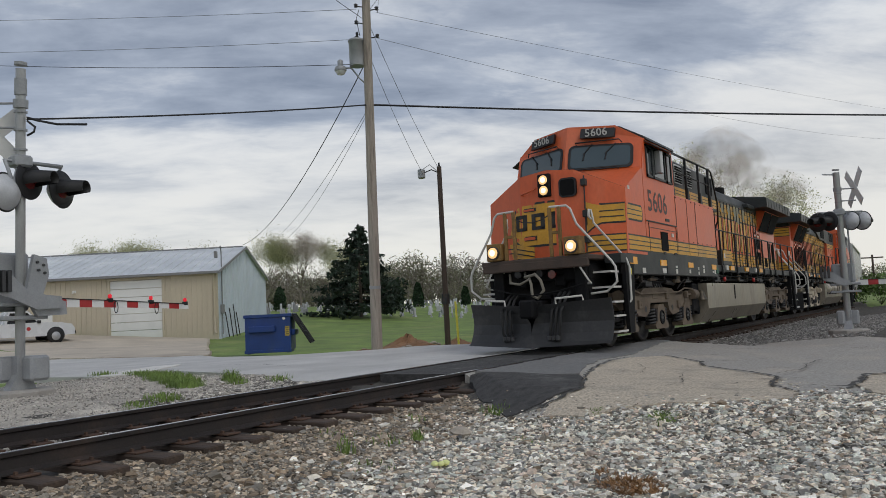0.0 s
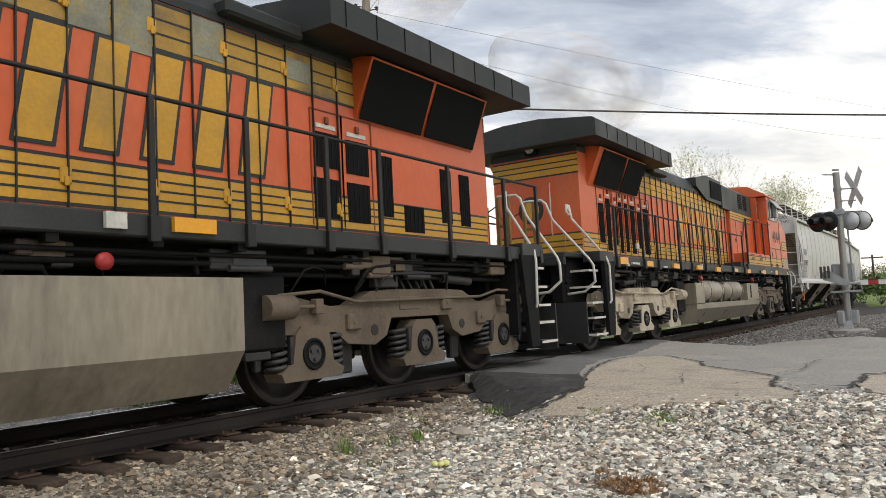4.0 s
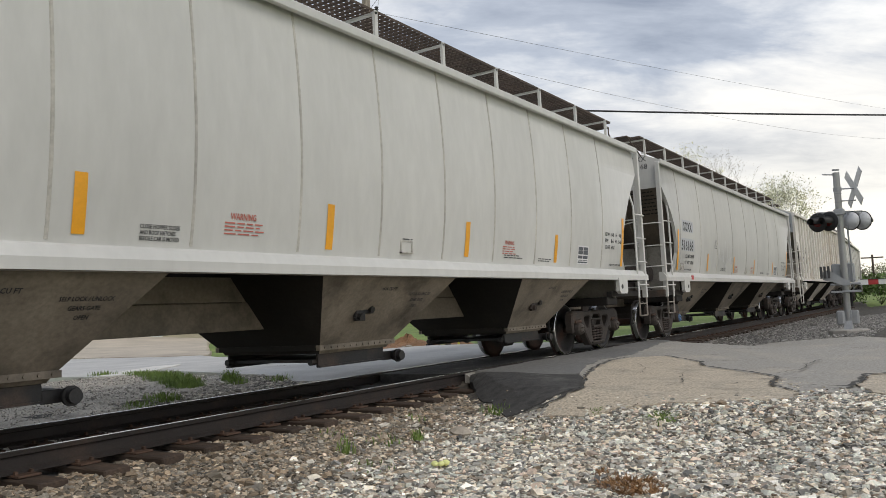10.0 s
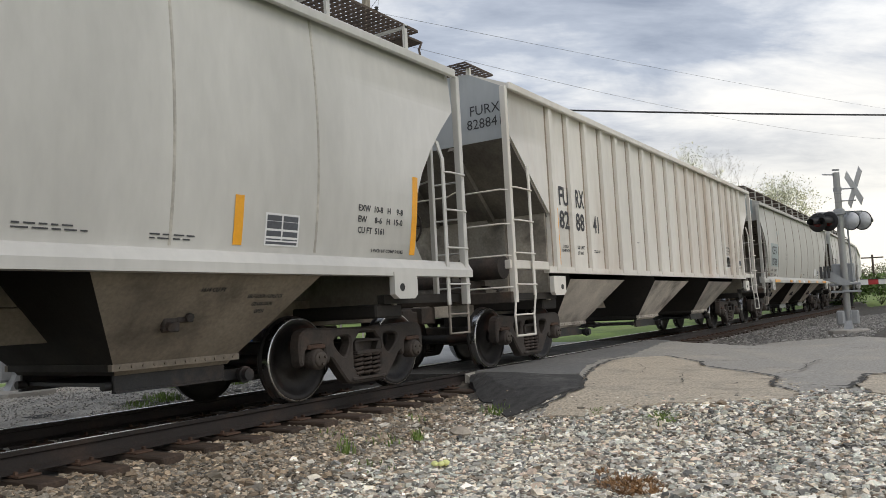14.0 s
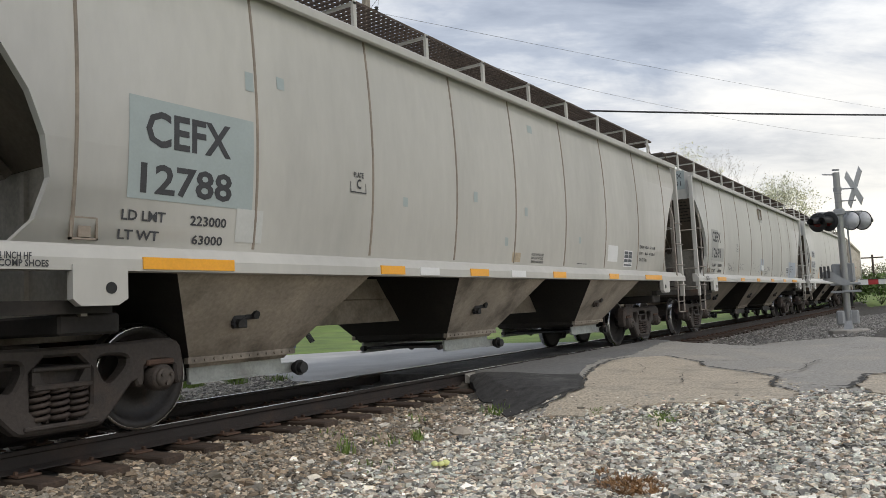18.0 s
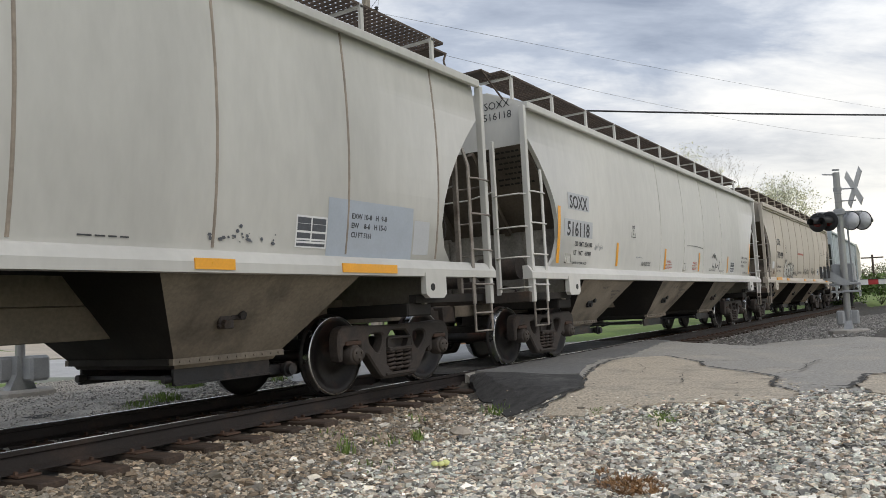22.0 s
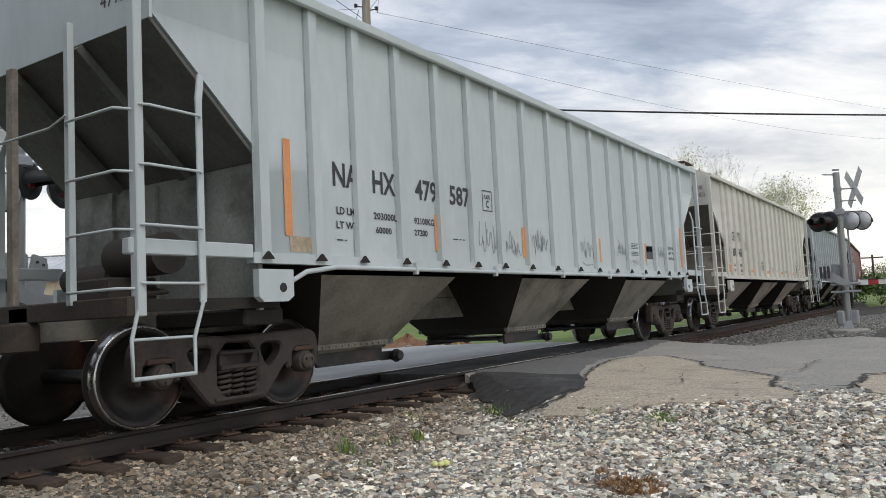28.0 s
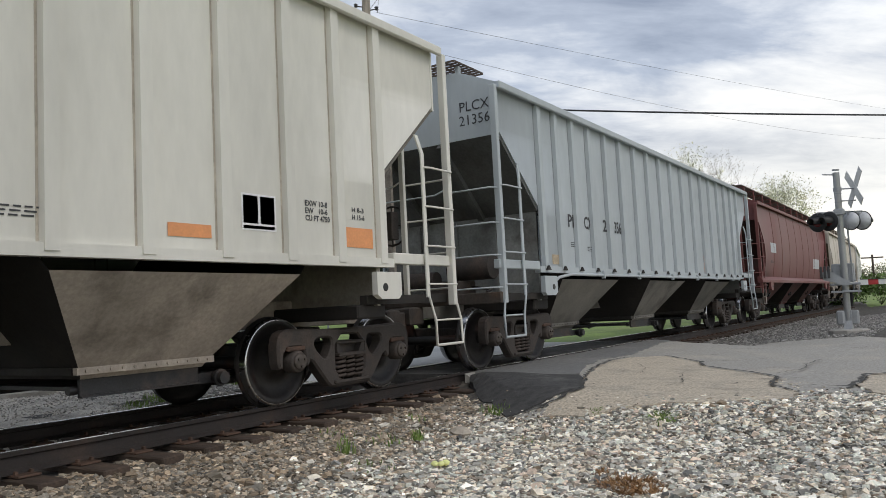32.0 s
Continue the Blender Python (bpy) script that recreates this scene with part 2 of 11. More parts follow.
M["stone_brown"] = material("rust_stained_stone", (0.285, 0.244, 0.192), 0.9, 0, 0.25, 18, 90, 0.4, 120, (0.19, 0.15, 0.11), 0.6, 1.4, island=0.70, tints=((1, 1, 1), (0.94, 1.0, 1.06), (1.12, 1.0, 0.88), (1.4, 1.36, 1.3), (1.03, 0.93, 0.82), (0.7, 0.71, 0.70)))
M["asphalt_mid"] = material("smooth_grey_asphalt", (0.175, 0.172, 0.166), 0.85, 0, 0.24, 14.0, 110, 0.5, 90, (0.235, 0.225, 0.21), 0.7, 0.7)
M["stone"] = material("ballast_stone", (0.57, 0.54, 0.485), 0.85, 0, 0.25, 18, 90, 0.4, 120, (0.35, 0.30, 0.24), 0.5, 0.9, island=0.75, tints=((1, 1, 1), (0.86, 0.92, 0.90), (1.1, 1.02, 0.9), (1.55, 1.53, 1.48), (1.04, 0.88, 0.78), (0.5, 0.52, 0.54), (0.9, 0.94, 0.90), (1.3, 1.26, 1.17)))
M["stone_verge"] = material("grey_verge_stone", (0.43, 0.40, 0.355), 0.9, 0, 0.25, 18, island=0.6)
M["stone_far"] = material("far_grey_ballast", (0.27, 0.258, 0.24), 0.9, 0, 0.25, 18, island=0.6)
# bed colour kept dark to paint the shade in gaps between the stones
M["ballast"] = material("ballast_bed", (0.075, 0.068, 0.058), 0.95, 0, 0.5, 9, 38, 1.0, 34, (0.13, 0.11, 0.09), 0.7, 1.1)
M["gravel"] = material("fine_gravel", (0.47, 0.43, 0.37), 0.95, 0, 0.3, 2.0, 60, 0.9, 55, (0.25, 0.22, 0.19), 0.7, 0.8)
M["asphalt"] = material("worn_asphalt", (0.355, 0.335, 0.30), 0.9, 0, 0.30, 26.0, 110, 0.9, 70, (0.44, 0.395, 0.33), 0.8, 0.8)
M["asphalt_pale"] = material("pale_road_asphalt", (0.50, 0.49, 0.47), 0.9, 0, 0.16, 0.7, 60, 0.4, 100, (0.56, 0.545, 0.52), 0.6, 0.6)
M["asphalt_new"] = material("dark_asphalt_patch", (0.055, 0.053, 0.051), 0.9, 0, 0.5, 9.0, 90, 1.0, 50, (0.125, 0.12, 0.113), 0.85, 1.5)
M["apron"] = material("tan_worn_apron", (0.50, 0.43, 0.335), 0.95, 0, 0.45, 34.0, 130, 1.0, 45, (0.34, 0.30, 0.245), 0.85, 1.3)
M["crack"] = material("crack", (0.06, 0.056, 0.05), 0.95, 0, 0.3, 5)
M["concrete"] = material("concrete", (0.36, 0.34, 0.31), 0.85, 0, 0.15, 1.5, 50, 0.3, 80, (0.24, 0.22, 0.19), 0.6, 1.0)
M["drive"] = material("dusty_driveway", (0.52, 0.45, 0.36), 0.9, 0, 0.15, 0.4, 30, 0.3, 60, (0.38, 0.325, 0.26), 0.7, 0.35)
M["concrete_pale"] = material("pale_broken_concrete", (0.70, 0.68, 0.63), 0.85, 0, 0.12, 1.5, 50, 0.3, 80, (0.5, 0.47, 0.42), 0.5, 1.0)
M["grass"] = material("mown_grass", (0.165, 0.235, 0.055), 0.9, 0, 0.35, 0.5, 12, 0.8, 30, (0.20, 0.21, 0.075), 0.75, 0.25)
M["galv"] = material("galvanised_steel", (0.42, 0.43, 0.44), 0.45, 0.55, 0.12, 5, 40, 0.05, 60)
M["alu"] = material("grey_painted_metal", (0.33, 0.34, 0.35), 0.5, 0.3, 0.12, 4, 40)
M["black"] = material("black_paint", (0.011, 0.011, 0.012), 0.55, 0, 0.3, 4, 50)
M["rubber"] = material("black_rubber", (0.02, 0.02, 0.02), 0.8)
M["white"] = material("white_paint", (0.75, 0.75, 0.73), 0.5, 0, 0.06, 3)
M["red"] = material("red_paint", (0.42, 0.03, 0.03), 0.45, 0, 0.12, 4)
M["red_lamp"] = glow("red_lamp", (0.75, 0.02, 0.035), 0.6)
M["red_lens"] = material("dark_red_lens", (0.12, 0.01, 0.01), 0.2, 0, 0.1)
M["wood_pole"] = material("weathered_pole", (0.36, 0.315, 0.265), 0.9, 0, 0.2, 3, 60, 0.6, 60, (0.13, 0.105, 0.085), 0.7, 2, (6, 6, 0.4))
M["wood_dark"] = material("dark_pole", (0.075, 0.055, 0.045), 0.9, 0, 0.2, 3, 60, 0.5, 60, None, 0, 1, (6, 6, 0.4))
M["wire"] = material("black_cable", (0.02, 0.02, 0.022), 0.7)
M["wire_grey"] = material("grey_wire", (0.14, 0.145, 0.15), 0.6)
# ------------------------------------------------------------ the lie of the land


def smooth(a, b, x):
    t = np.clip((x - a) / (b - a), 0, 1)
    return t * t * (3 - 2 * t)


def land(x, y):
    """Height of the ground; 0 is the top of the rails."""
    x, y = np.asarray(x, float), np.asarray(y, float)
    d = np.abs(y)
    near = np.interp(d, (0, 1.2, 1.8, 2.6, 3.5, 8, 25), (-0.26, -0.25, -0.33, -0.42, -0.44, -0.44, -0.5))
    far = np.interp(d, (0, 1.2, 2.0, 3.0, 6.5, 8), (-0.26, -0.25, -0.12, -0.05, 0.0, -0.05))
    right = np.interp(d, (0, 1.2, 2.2, 3.4, 5, 8, 30), (-0.26, -0.25, -0.42, -0.3, -0.17, -0.25, -0.3))
    road_n = np.interp(d, (0, 0.95, 2.5, 4, 8, 25), (-0.02, -0.02, -0.11, -0.2, -0.3, -0.4))
    road_f = np.interp(d, (0, 0.95, 4, 8), (-0.02, -0.02, -0.02, -0.05))
    lo = np.where(y < 0, np.interp(d, (0.6, 0.95, 1.55, 2.4, 3), (8.3, 9.6, 9.05, 8.5, 8.3)), 8.3)
    wide = np.where(y < 0, np.interp(d, (0.6, 0.95, 1.55, 2.4, 3), (1.3, 0.4, 0.6, 1.1, 1.3)), 1.3)
    step = np.clip((x + 0.28 * np.minimum(d, 4) * (y < 0) - lo) / wide, 0, 1)
    k = step * step * (3 - 2 * step) * (1 - smooth(18.0, 19.2, x + 0.25 * d * (y < 0)))
    side = np.where(y < 0, np.where(x > 13, right, near), np.where(x > 13, right, far))
    z = side * (1 - k) + np.where(y < 0, road_n, road_f) * k
    rise = np.interp(y, (8, 12, 18, 28, 37, 46, 66, 100, 400), (0, -0.08, 0.05, 0.28, 1.05, 1.85, 2.95, 3.4, 3.6))
    return z + rise


def ground_sheet(name, xs, ys, mat, lift, wob=0.0, kind="structure", label="", category=""):
    X, Y = np.meshgrid(xs, ys)
    Z = land(X, Y) + lift
    if wob:
        Z = Z + wob * np.random.default_rng(5).uniform(-1, 1, Z.shape)
    n, m = len(xs), len(ys)
    v = np.stack([X, Y, Z], -1).reshape(-1, 3).tolist()
    f = [(j * n + i, j * n + i + 1, (j + 1) * n + i + 1, (j + 1) * n + i) for j in range(m - 1) for i in range(n - 1)]
    me = bpy.data.meshes.new(name)
    me.from_pydata(v, [], f)
    me.polygons.foreach_set("use_smooth", [True] * len(f))
    me.materials.append(mat)
    return tagged(new(name, me), label, category, kind=kind)


def ground_strip(name, ys, left, right, mat, lift, label, category, cols=14):
    """A sheet between two edge lines; left and right give x for each y. Its rim goes down into the ground."""
    b = Build()
    rows = []
    for y in ys:
        x0, x1 = float(left(y)), float(right(y))
        row = [(x0, y, float(land(x0, y)) + lift - 0.15)]
        for i in range(cols + 1):
            x = x0 + (x1 - x0) * i / cols
            row.append((x, y, float(land(x, y)) + lift))
        row.append((x1, y, float(land(x1, y)) + lift - 0.15))
        rows.append(row)
    n = cols + 3
    v = [p for r in rows for p in r]
    f = [(j * n + i, j * n + i + 1, (j + 1) * n + i + 1, (j + 1) * n + i) for j in range(len(rows) - 1) for i in range(n - 1)]
    b.add(v, f)
    return tagged(part(name, b, mat, None), label, category, kind="structure")


def ground_patch(name, poly, mat, lift, label, category, jag=0.05, seed=1):
    """A laid patch with a ragged outline."""
    rng = random.Random(seed)
    pts = []
    for i, (x, y) in enumerate(poly):
        x2, y2 = poly[(i + 1) % len(poly)]
        k = max(1, int(math.hypot(x2 - x, y2 - y) / 0.18))
        for j in range(k):
            t = j / k
            pts.append((x + (x2 - x) * t + rng.uniform(-jag, jag), y + (y2 - y) * t + rng.uniform(-jag, jag)))
    bm = bmesh.new()
    vs = [bm.verts.new((x, y, 0)) for x, y in pts]
    bm.faces.new(vs)
    bmesh.ops.triangulate(bm, faces=bm.faces[:])
    for _ in range(2):
        bmesh.ops.subdivide_edges(bm, edges=[e for e in bm.edges if e.calc_length() > 0.35], cuts=1, use_grid_fill=True)
        bmesh.ops.triangulate(bm, faces=[f for f in bm.faces if len(f.verts) > 3])
    for v in bm.verts:
        v.co.z = float(land(v.co.x, v.co.y)) + lift
    for f in bm.faces:
        f.normal_update()
        if f.normal.z < 0:
            f.normal_flip()
    rim = bmesh.ops.extrude_edge_only(bm, edges=[e for e in bm.edges if e.is_boundary])
    for v in rim["geom"]:
        if isinstance(v, bmesh.types.BMVert):
            v.co.z -= 0.12
    me = bpy.data.meshes.new(name)
    bm.to_mesh(me)
    bm.free()
    me.materials.append(mat)
    return tagged(new(name, me), label, category, kind="structure")


def ragged_crack(line, width, lift, seed):
    rng = random.Random(seed)
    pts = []
    for (x, y), (x2, y2) in zip(line, line[1:]):
        k = max(2, int(math.hypot(x2 - x, y2 - y) / 0.07))
        for j in range(k):
            t = j / k
            pts.append((x + (x2 - x) * t + rng.uniform(-0.035, 0.035), y + (y2 - y) * t + rng.uniform(-0.035, 0.035)))
    b = Build()
    v, f = [], []
    for i, (x, y) in enumerate(pts):
        d = Vector((pts[min(i + 1, len(pts) - 1)][0] - pts[max(i - 1, 0)][0], pts[min(i + 1, len(pts) - 1)][1] - pts[max(i - 1, 0)][1], 0)).normalized()
        w = 0.62 * width * rng.uniform(0.25, 1.0) * min(1, 0.3 + i / 6, 0.3 + (len(pts) - 1 - i) / 6)
        nx, ny = -d.y * w / 2, d.x * w / 2
        for s_ in (1, -1):
            v.append((x + s_ * nx, y + s_ * ny, float(land(x + s_ * nx, y + s_ * ny)) + lift))
    for i in range(len(pts) - 1):
        f.append((2 * i, 2 * i + 1, 2 * i + 3, 2 * i + 2))
    b.add(v, f)
    return tagged(part("pavement_crack", b, M["crack"], None), "dark ragged crack in the worn pavement", "crack", "cracks in the crossing", "structure")


XS = np.concatenate([[-2500, -900, -400, -200, -100, -60], np.arange(-40, 61, 1.0), np.arange(64, 130, 6.0), [150, 200, 300, 500, 900, 2500]])
YS = np.concatenate([[-2500, -900, -400, -150, -60, -30], np.arange(-20, 60, 1.0), np.arange(60, 110, 5.0), [130, 180, 260, 400, 700, 1200, 2500]])
ground_sheet("ground", XS, YS, M["grass"], -0.10, 0.0, "structure", "wide green mown field beyond the railway line", "ground")

ROAD_L = ((-80, 10), (-12, 9.9), (-6.2, 9.7), (-5.3, 9.0), (-4.3, 8.35), (-3.9, 8.1), (-2.9, 7.9), (-2.4, 7.95), (-1.55, 8.8), (-0.95, 9.6), (0.95, 9.3), (1.9, 8.9), (2.4, 9.2), (3.9, 9.5), (6.5, 10.2), (6.8, 9.7), (7.3, 8.9), (10.6, 9.3), (20, 8.5), (80, 6))
ROAD_R = ((-80, 17), (-12, 18.2), (-5.5, 19.7), (-4.7, 20.6), (-2.8, 21.6), (-1.2, 18.8), (1.3, 18.6), (5.6, 18.2), (6.4, 16.3), (8.2, 14.9), (11.6, 15.75), (13.4, 16.4), (13.8, 15.8), (17, 14.3), (19, 13.4), (22, 13.8), (80, 12))


def road_left(y):
    return np.interp(y, [p[0] for p in ROAD_L], [p[1] for p in ROAD_L])


def road_right(y):
    return np.interp(y, [p[0] for p in ROAD_R], [p[1] for p in ROAD_R])


fine_y = sorted({*np.round(np.arange(-14, 24, 0.3), 2), *[p[0] for p in ROAD_L], *[p[0] for p in ROAD_R], -40, 40, 60})
# the road stops at the rails and has a strip of its own between them
ground_strip("road_1", [y for y in fine_y if y <= -0.95] + [-0.86], road_left, road_right, M["asphalt"], 0.012, "worn grey asphalt road up to the level crossing", "road", 24)
ground_strip("road_2", [0.86] + [y for y in fine_y if y >= 0.95], road_left, road_right, M["asphalt_pale"], 0.012, "pale worn asphalt road beyond the level crossing", "road", 24)
ground_strip("road_3", [-0.64, -0.3, 0, 0.3, 0.64], lambda y: 9.5, lambda y: 18.6, M["asphalt_new"], 0.008, "asphalt infill between the rails of the crossing", "road", 16)
ground_patch("pavement_1", [(13.05, -2.1), (12.28, -2.04), (11.15, -2.23), (9.78, -2.66), (8.73, -3.03), (8.28, -2.91), (7.9, -2.9), (7.85, -3.5), (8.05, -3.75), (8.2, -4.05), (8.4, -4.65), (8.7, -5.1), (9.0, -5.4), (9.43, -5.32), (9.65, -5.21), (9.99, -4.95), (11.02, -4.87), (11.43, -4.52), (11.79, -4.11), (12.18, -3.59), (12.86, -3.34), (13.16, -3.0), (13.66, -2.5)], M["apron"], 0.03, "tan weathered apron of loose-surfaced pavement beside the road", "pavement", 0.04, 3)
ground_patch("pavement_2", [(9.62, -0.92), (9.8, -1.3), (9.9, -1.98), (10.1, -2.45), (8.9, -3.0), (8.44, -2.85), (7.92, -2.45), (8.45, -1.92), (8.8, -1.5)], M["asphalt_new"], 0.036, "dark asphalt patch sloping away from the rail", "pavement", 0.03, 4)
ground_patch("pavement_5", [(9.75, -0.93), (18.4, -0.93), (18.6, -1.25), (16.2, -1.5), (13.8, -1.85), (12.4, -1.8), (11.3, -1.98), (10.3, -2.38), (9.95, -2.0), (9.85, -1.4)], M["asphalt_mid"], 0.026, "smoother grey asphalt strip along the rail", "pavement", 0.04, 9)
ground_patch("pavement_3", [(12.1, -6.1), (11.6, -5.85), (10.7, -5.85), (10.1, -5.87), (9.6, -6.2), (9.7, -9), (12, -9)], M["apron"], 0.03, "tan gravelly edge of the road", "pavement", 0.05, 5)
for i, (ln, w) in enumerate([
        ([(13.66, -2.5), (13.16, -3.0), (12.86, -3.34), (12.18, -3.59), (11.79, -4.11), (11.43, -4.52), (11.02, -4.87), (9.99, -4.95), (9.65, -5.21), (9.43, -5.32)], 0.15),
        ([(9.78, -2.66), (10.4, -2.42), (11.15, -2.23), (12.28, -2.04), (13.05, -2.1)], 0.10),
        ([(12.6, -6.6), (11.86, -6.03), (11.58, -5.82), (10.63, -5.84), (10.1, -5.76), (10.18, -5.33)], 0.16),
        ([(11.4, -4.75), (12.2, -5.0), (13.0, -4.9), (14.0, -5.0)], 0.05),
        ([(12.9, -3.4), (13.4, -3.9), (14.2, -4.3)], 0.04),
        ([(7.96, -2.5), (8.28, -2.91), (8.73, -3.03), (9.78, -2.66)], 0.13),
        ([(10.6, 3.6), (11.3, 5.2), (11.2, 7.0)], 0.06),
        ([(12.0, -2.6), (11.2, -3.0), (10.4, -3.1)], 0.03),
        ([(10.9, -3.6), (10.0, -3.9), (9.3, -3.8)], 0.03)]):
    ragged_crack(ln, w, 0.045, 30 + i)
# short fine cracks scattered over the apron and the road beside it
rng = random.Random(77)
for i in range(34):
    x, y = (rng.uniform(8.6, 12.6), rng.uniform(-4.6, -2.6)) if i < 20 else (rng.uniform(12.6, 17.5), rng.uniform(-5.2, -2.6))
    a, l = rng.uniform(-0.5, 0.5) - 0.9, rng.uniform(0.25, 0.9)
    ragged_crack([(x, y), (x + l * math.cos(a) * 0.5, y + l * math.sin(a) * 0.5 + rng.uniform(-0.1, 0.1)), (x + l * math.cos(a), y + l * math.sin(a))], rng.uniform(0.018, 0.04), 0.043, 100 + i)
ground_patch("driveway", [(13.2, 20.5), (15.7, 13.9), (16.5, 13.2), (17.0, 13.6), (22.6, 20.6), (29.3, 28.6), (29.4, 28.95), (24.9, 36.6), (17.6, 47.8), (12, 50), (12.2, 30)], M["drive"], 0.03, "dusty tan concrete yard before the metal building", "driveway", 0.08, 6)
ground_patch("pavement_4", [(8.75, 6.45), (9.6, 6.95), (11.14, 7.9), (12.16, 8.85), (11.7, 9.3), (10.3, 8.35), (9.0, 7.25)], M["concrete_pale"], 0.03, "pale broken strip of concrete at the road edge", "pavement", 0.03, 7)
ground_sheet("gravel_verge", np.concatenate([[-60, -20], np.arange(-4, 9.31, 0.35)]), np.concatenate([[1.1], np.arange(1.4, 6.6, 0.3), [6.75, 6.9]]), M["gravel"], 0.0, 0.008, "structure", "fine grey gravel verge beside the track", "gravel")

# ------------------------------------------------------------ the railway track
BEND, RADIUS = 46.0, 330.0


def track(d, off=0.0):
    """Point and heading of the line, d metres along it: straight past the camera, then bending away."""
    if d <= BEND:
        return d, off, 0.0
    a = (d - BEND) / RADIUS
    return BEND + (RADIUS - off) * math.sin(a), RADIUS - (RADIUS - off) * math.cos(a), a


def along(prof, d0, d1, closed=True):
    """A section (offset, height) drawn along the line."""
    ds = [d0] + [d for d in np.arange(-60, 260, 4.0) if d0 < d < d1] + [d1]
    n = len(prof)
    b = Build()
    v, f = [], []
    for d in ds:
        for o, z in prof:
            x, y, _ = track(float(d), o)
            v.append((x, y, z))
    for i in range(len(ds) - 1):
        for j in range(n if closed else n - 1):
            f.append((i * n + j, (i + 1) * n + j, (i + 1) * n + (j + 1) % n, i * n + (j + 1) % n))
    return b.add(v, f)


track_ob = tagged(empty("railway_track"), "single railway track of steel rails on dark wooden ties", "railway track", kind="structure")
for side in (-1, 1):
    c = side * 0.7525
    prof = [(c - 0.068, -0.172), (c - 0.068, -0.162), (c - 0.012, -0.135), (c - 0.010, -0.05), (c - 0.034, -0.036), (c - 0.036, -0.006), (c - 0.026, -0.0015), (c + 0.026, -0.0015), (c + 0.036, -0.006), (c + 0.034, -0.036), (c + 0.010, -0.05), (c + 0.012, -0.135), (c + 0.068, -0.162), (c + 0.068, -0.172)]
    rail = part("rail", along(prof, -60, 220), M["rail_side"], track_ob)
    part("running_surface", along([(c - 0.027, -0.004), (c - 0.024, 0.0), (c + 0.024, 0.0), (c + 0.027, -0.004)], -60, 220, False), M["rail_head"], rail, "polished steel rail head")

tie_me = Build().box(-0.115, 0.115, -1.3, 1.3, -0.36, -0.19, 0.012).mesh("tie")
tie_me.materials.append(M["tie"])
pb = Build()
pb.box(-0.09, 0.09, -0.19, 0.19, -0.19, -0.172, 0.004)
for sx in (-0.06, 0.06):
    for sy in (-0.095, 0.095):
        pb.box(sx - 0.012, sx + 0.012, sy - 0.02, sy + 0.02, -0.175, -0.145, 0.004)
plate_me = pb.mesh("tie_plate")
plate_me.materials.append(M["plate"])
ep = Build()
for i_ in range(9):
    ep.box(-0.092 + i_ * 0.0215, -0.080 + i_ * 0.0215, -1.312, -1.298, -0.345, -0.225)
end_me = ep.mesh("end_plate")
end_me.materials.append(M["steel_grey"])
rng = random.Random(11)
for d in [1.2 + 0.5 * i + rng.uniform(-0.03, 0.03) for i in range(17)] + [18.9 + 0.5 * i for i in range(84)]:
    x, y, a = track(d)
    tie = new("tie", tie_me)
    tie.parent = track_ob
    tie.matrix_basis = pose(x, y + rng.uniform(-0.05, 0.05), rng.uniform(-0.012, 0.0), 0, 0, math.degrees(a) + rng.uniform(-1.2, 1.2))
    if 1.6 < d < 3.2:
        en = new("end_plate", end_me)
        en.parent = tie
    for side in (-1, 1):
        tp = new("tie_plate", plate_me)
        tp.parent = tie
        tp.matrix_basis = pose(0, side * 0.7525 - tie.matrix_basis.translation.y + y, -tie.matrix_basis.translation.z)

# the ballast bed, then its loose stones
OFFS = [-9.0, -7.5, -6, -5, -4.2, -3.5, -3, -2.6, -2.2, -1.8, -1.5, -1.2, -0.8, -0.4, 0, 0.4, 0.8, 1.2, 1.5, 1.9, 2.4]


def bed(name, d0, d1, offs, label):
    rg = np.random.default_rng(3)
    ds = np.arange(d0, d1 + 0.01, 0.35 if d1 < 60 else 1.0)
    v, f = [], []
    n = len(offs)
    for d in ds:
        for o in offs:
            x, y, _ = track(float(d), o)
            z = float(land(x, o)) if d < 60 else float(np.interp(abs(o), (0, 1.2, 2.2, 4), (-0.26, -0.25, -0.42, -0.5)))
            if o < -2 and float(road_left(o)) < x < float(road_right(o)):
                z -= 0.1
            elif 9.3 < x < 18.7 and abs(o) < 2.5:
                z -= 0.12
            v.append((x, y, z + rg.uniform(-0.012, 0.012)))
    for i in range(len(ds) - 1):
        for j in range(n - 1):
            f.append((i * n + j, (i + 1) * n + j, (i + 1) * n + j + 1, i * n + j + 1))
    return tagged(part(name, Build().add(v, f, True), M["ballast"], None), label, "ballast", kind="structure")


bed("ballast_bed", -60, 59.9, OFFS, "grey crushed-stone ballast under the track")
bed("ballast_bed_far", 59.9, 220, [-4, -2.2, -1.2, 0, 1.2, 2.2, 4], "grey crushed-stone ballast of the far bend")


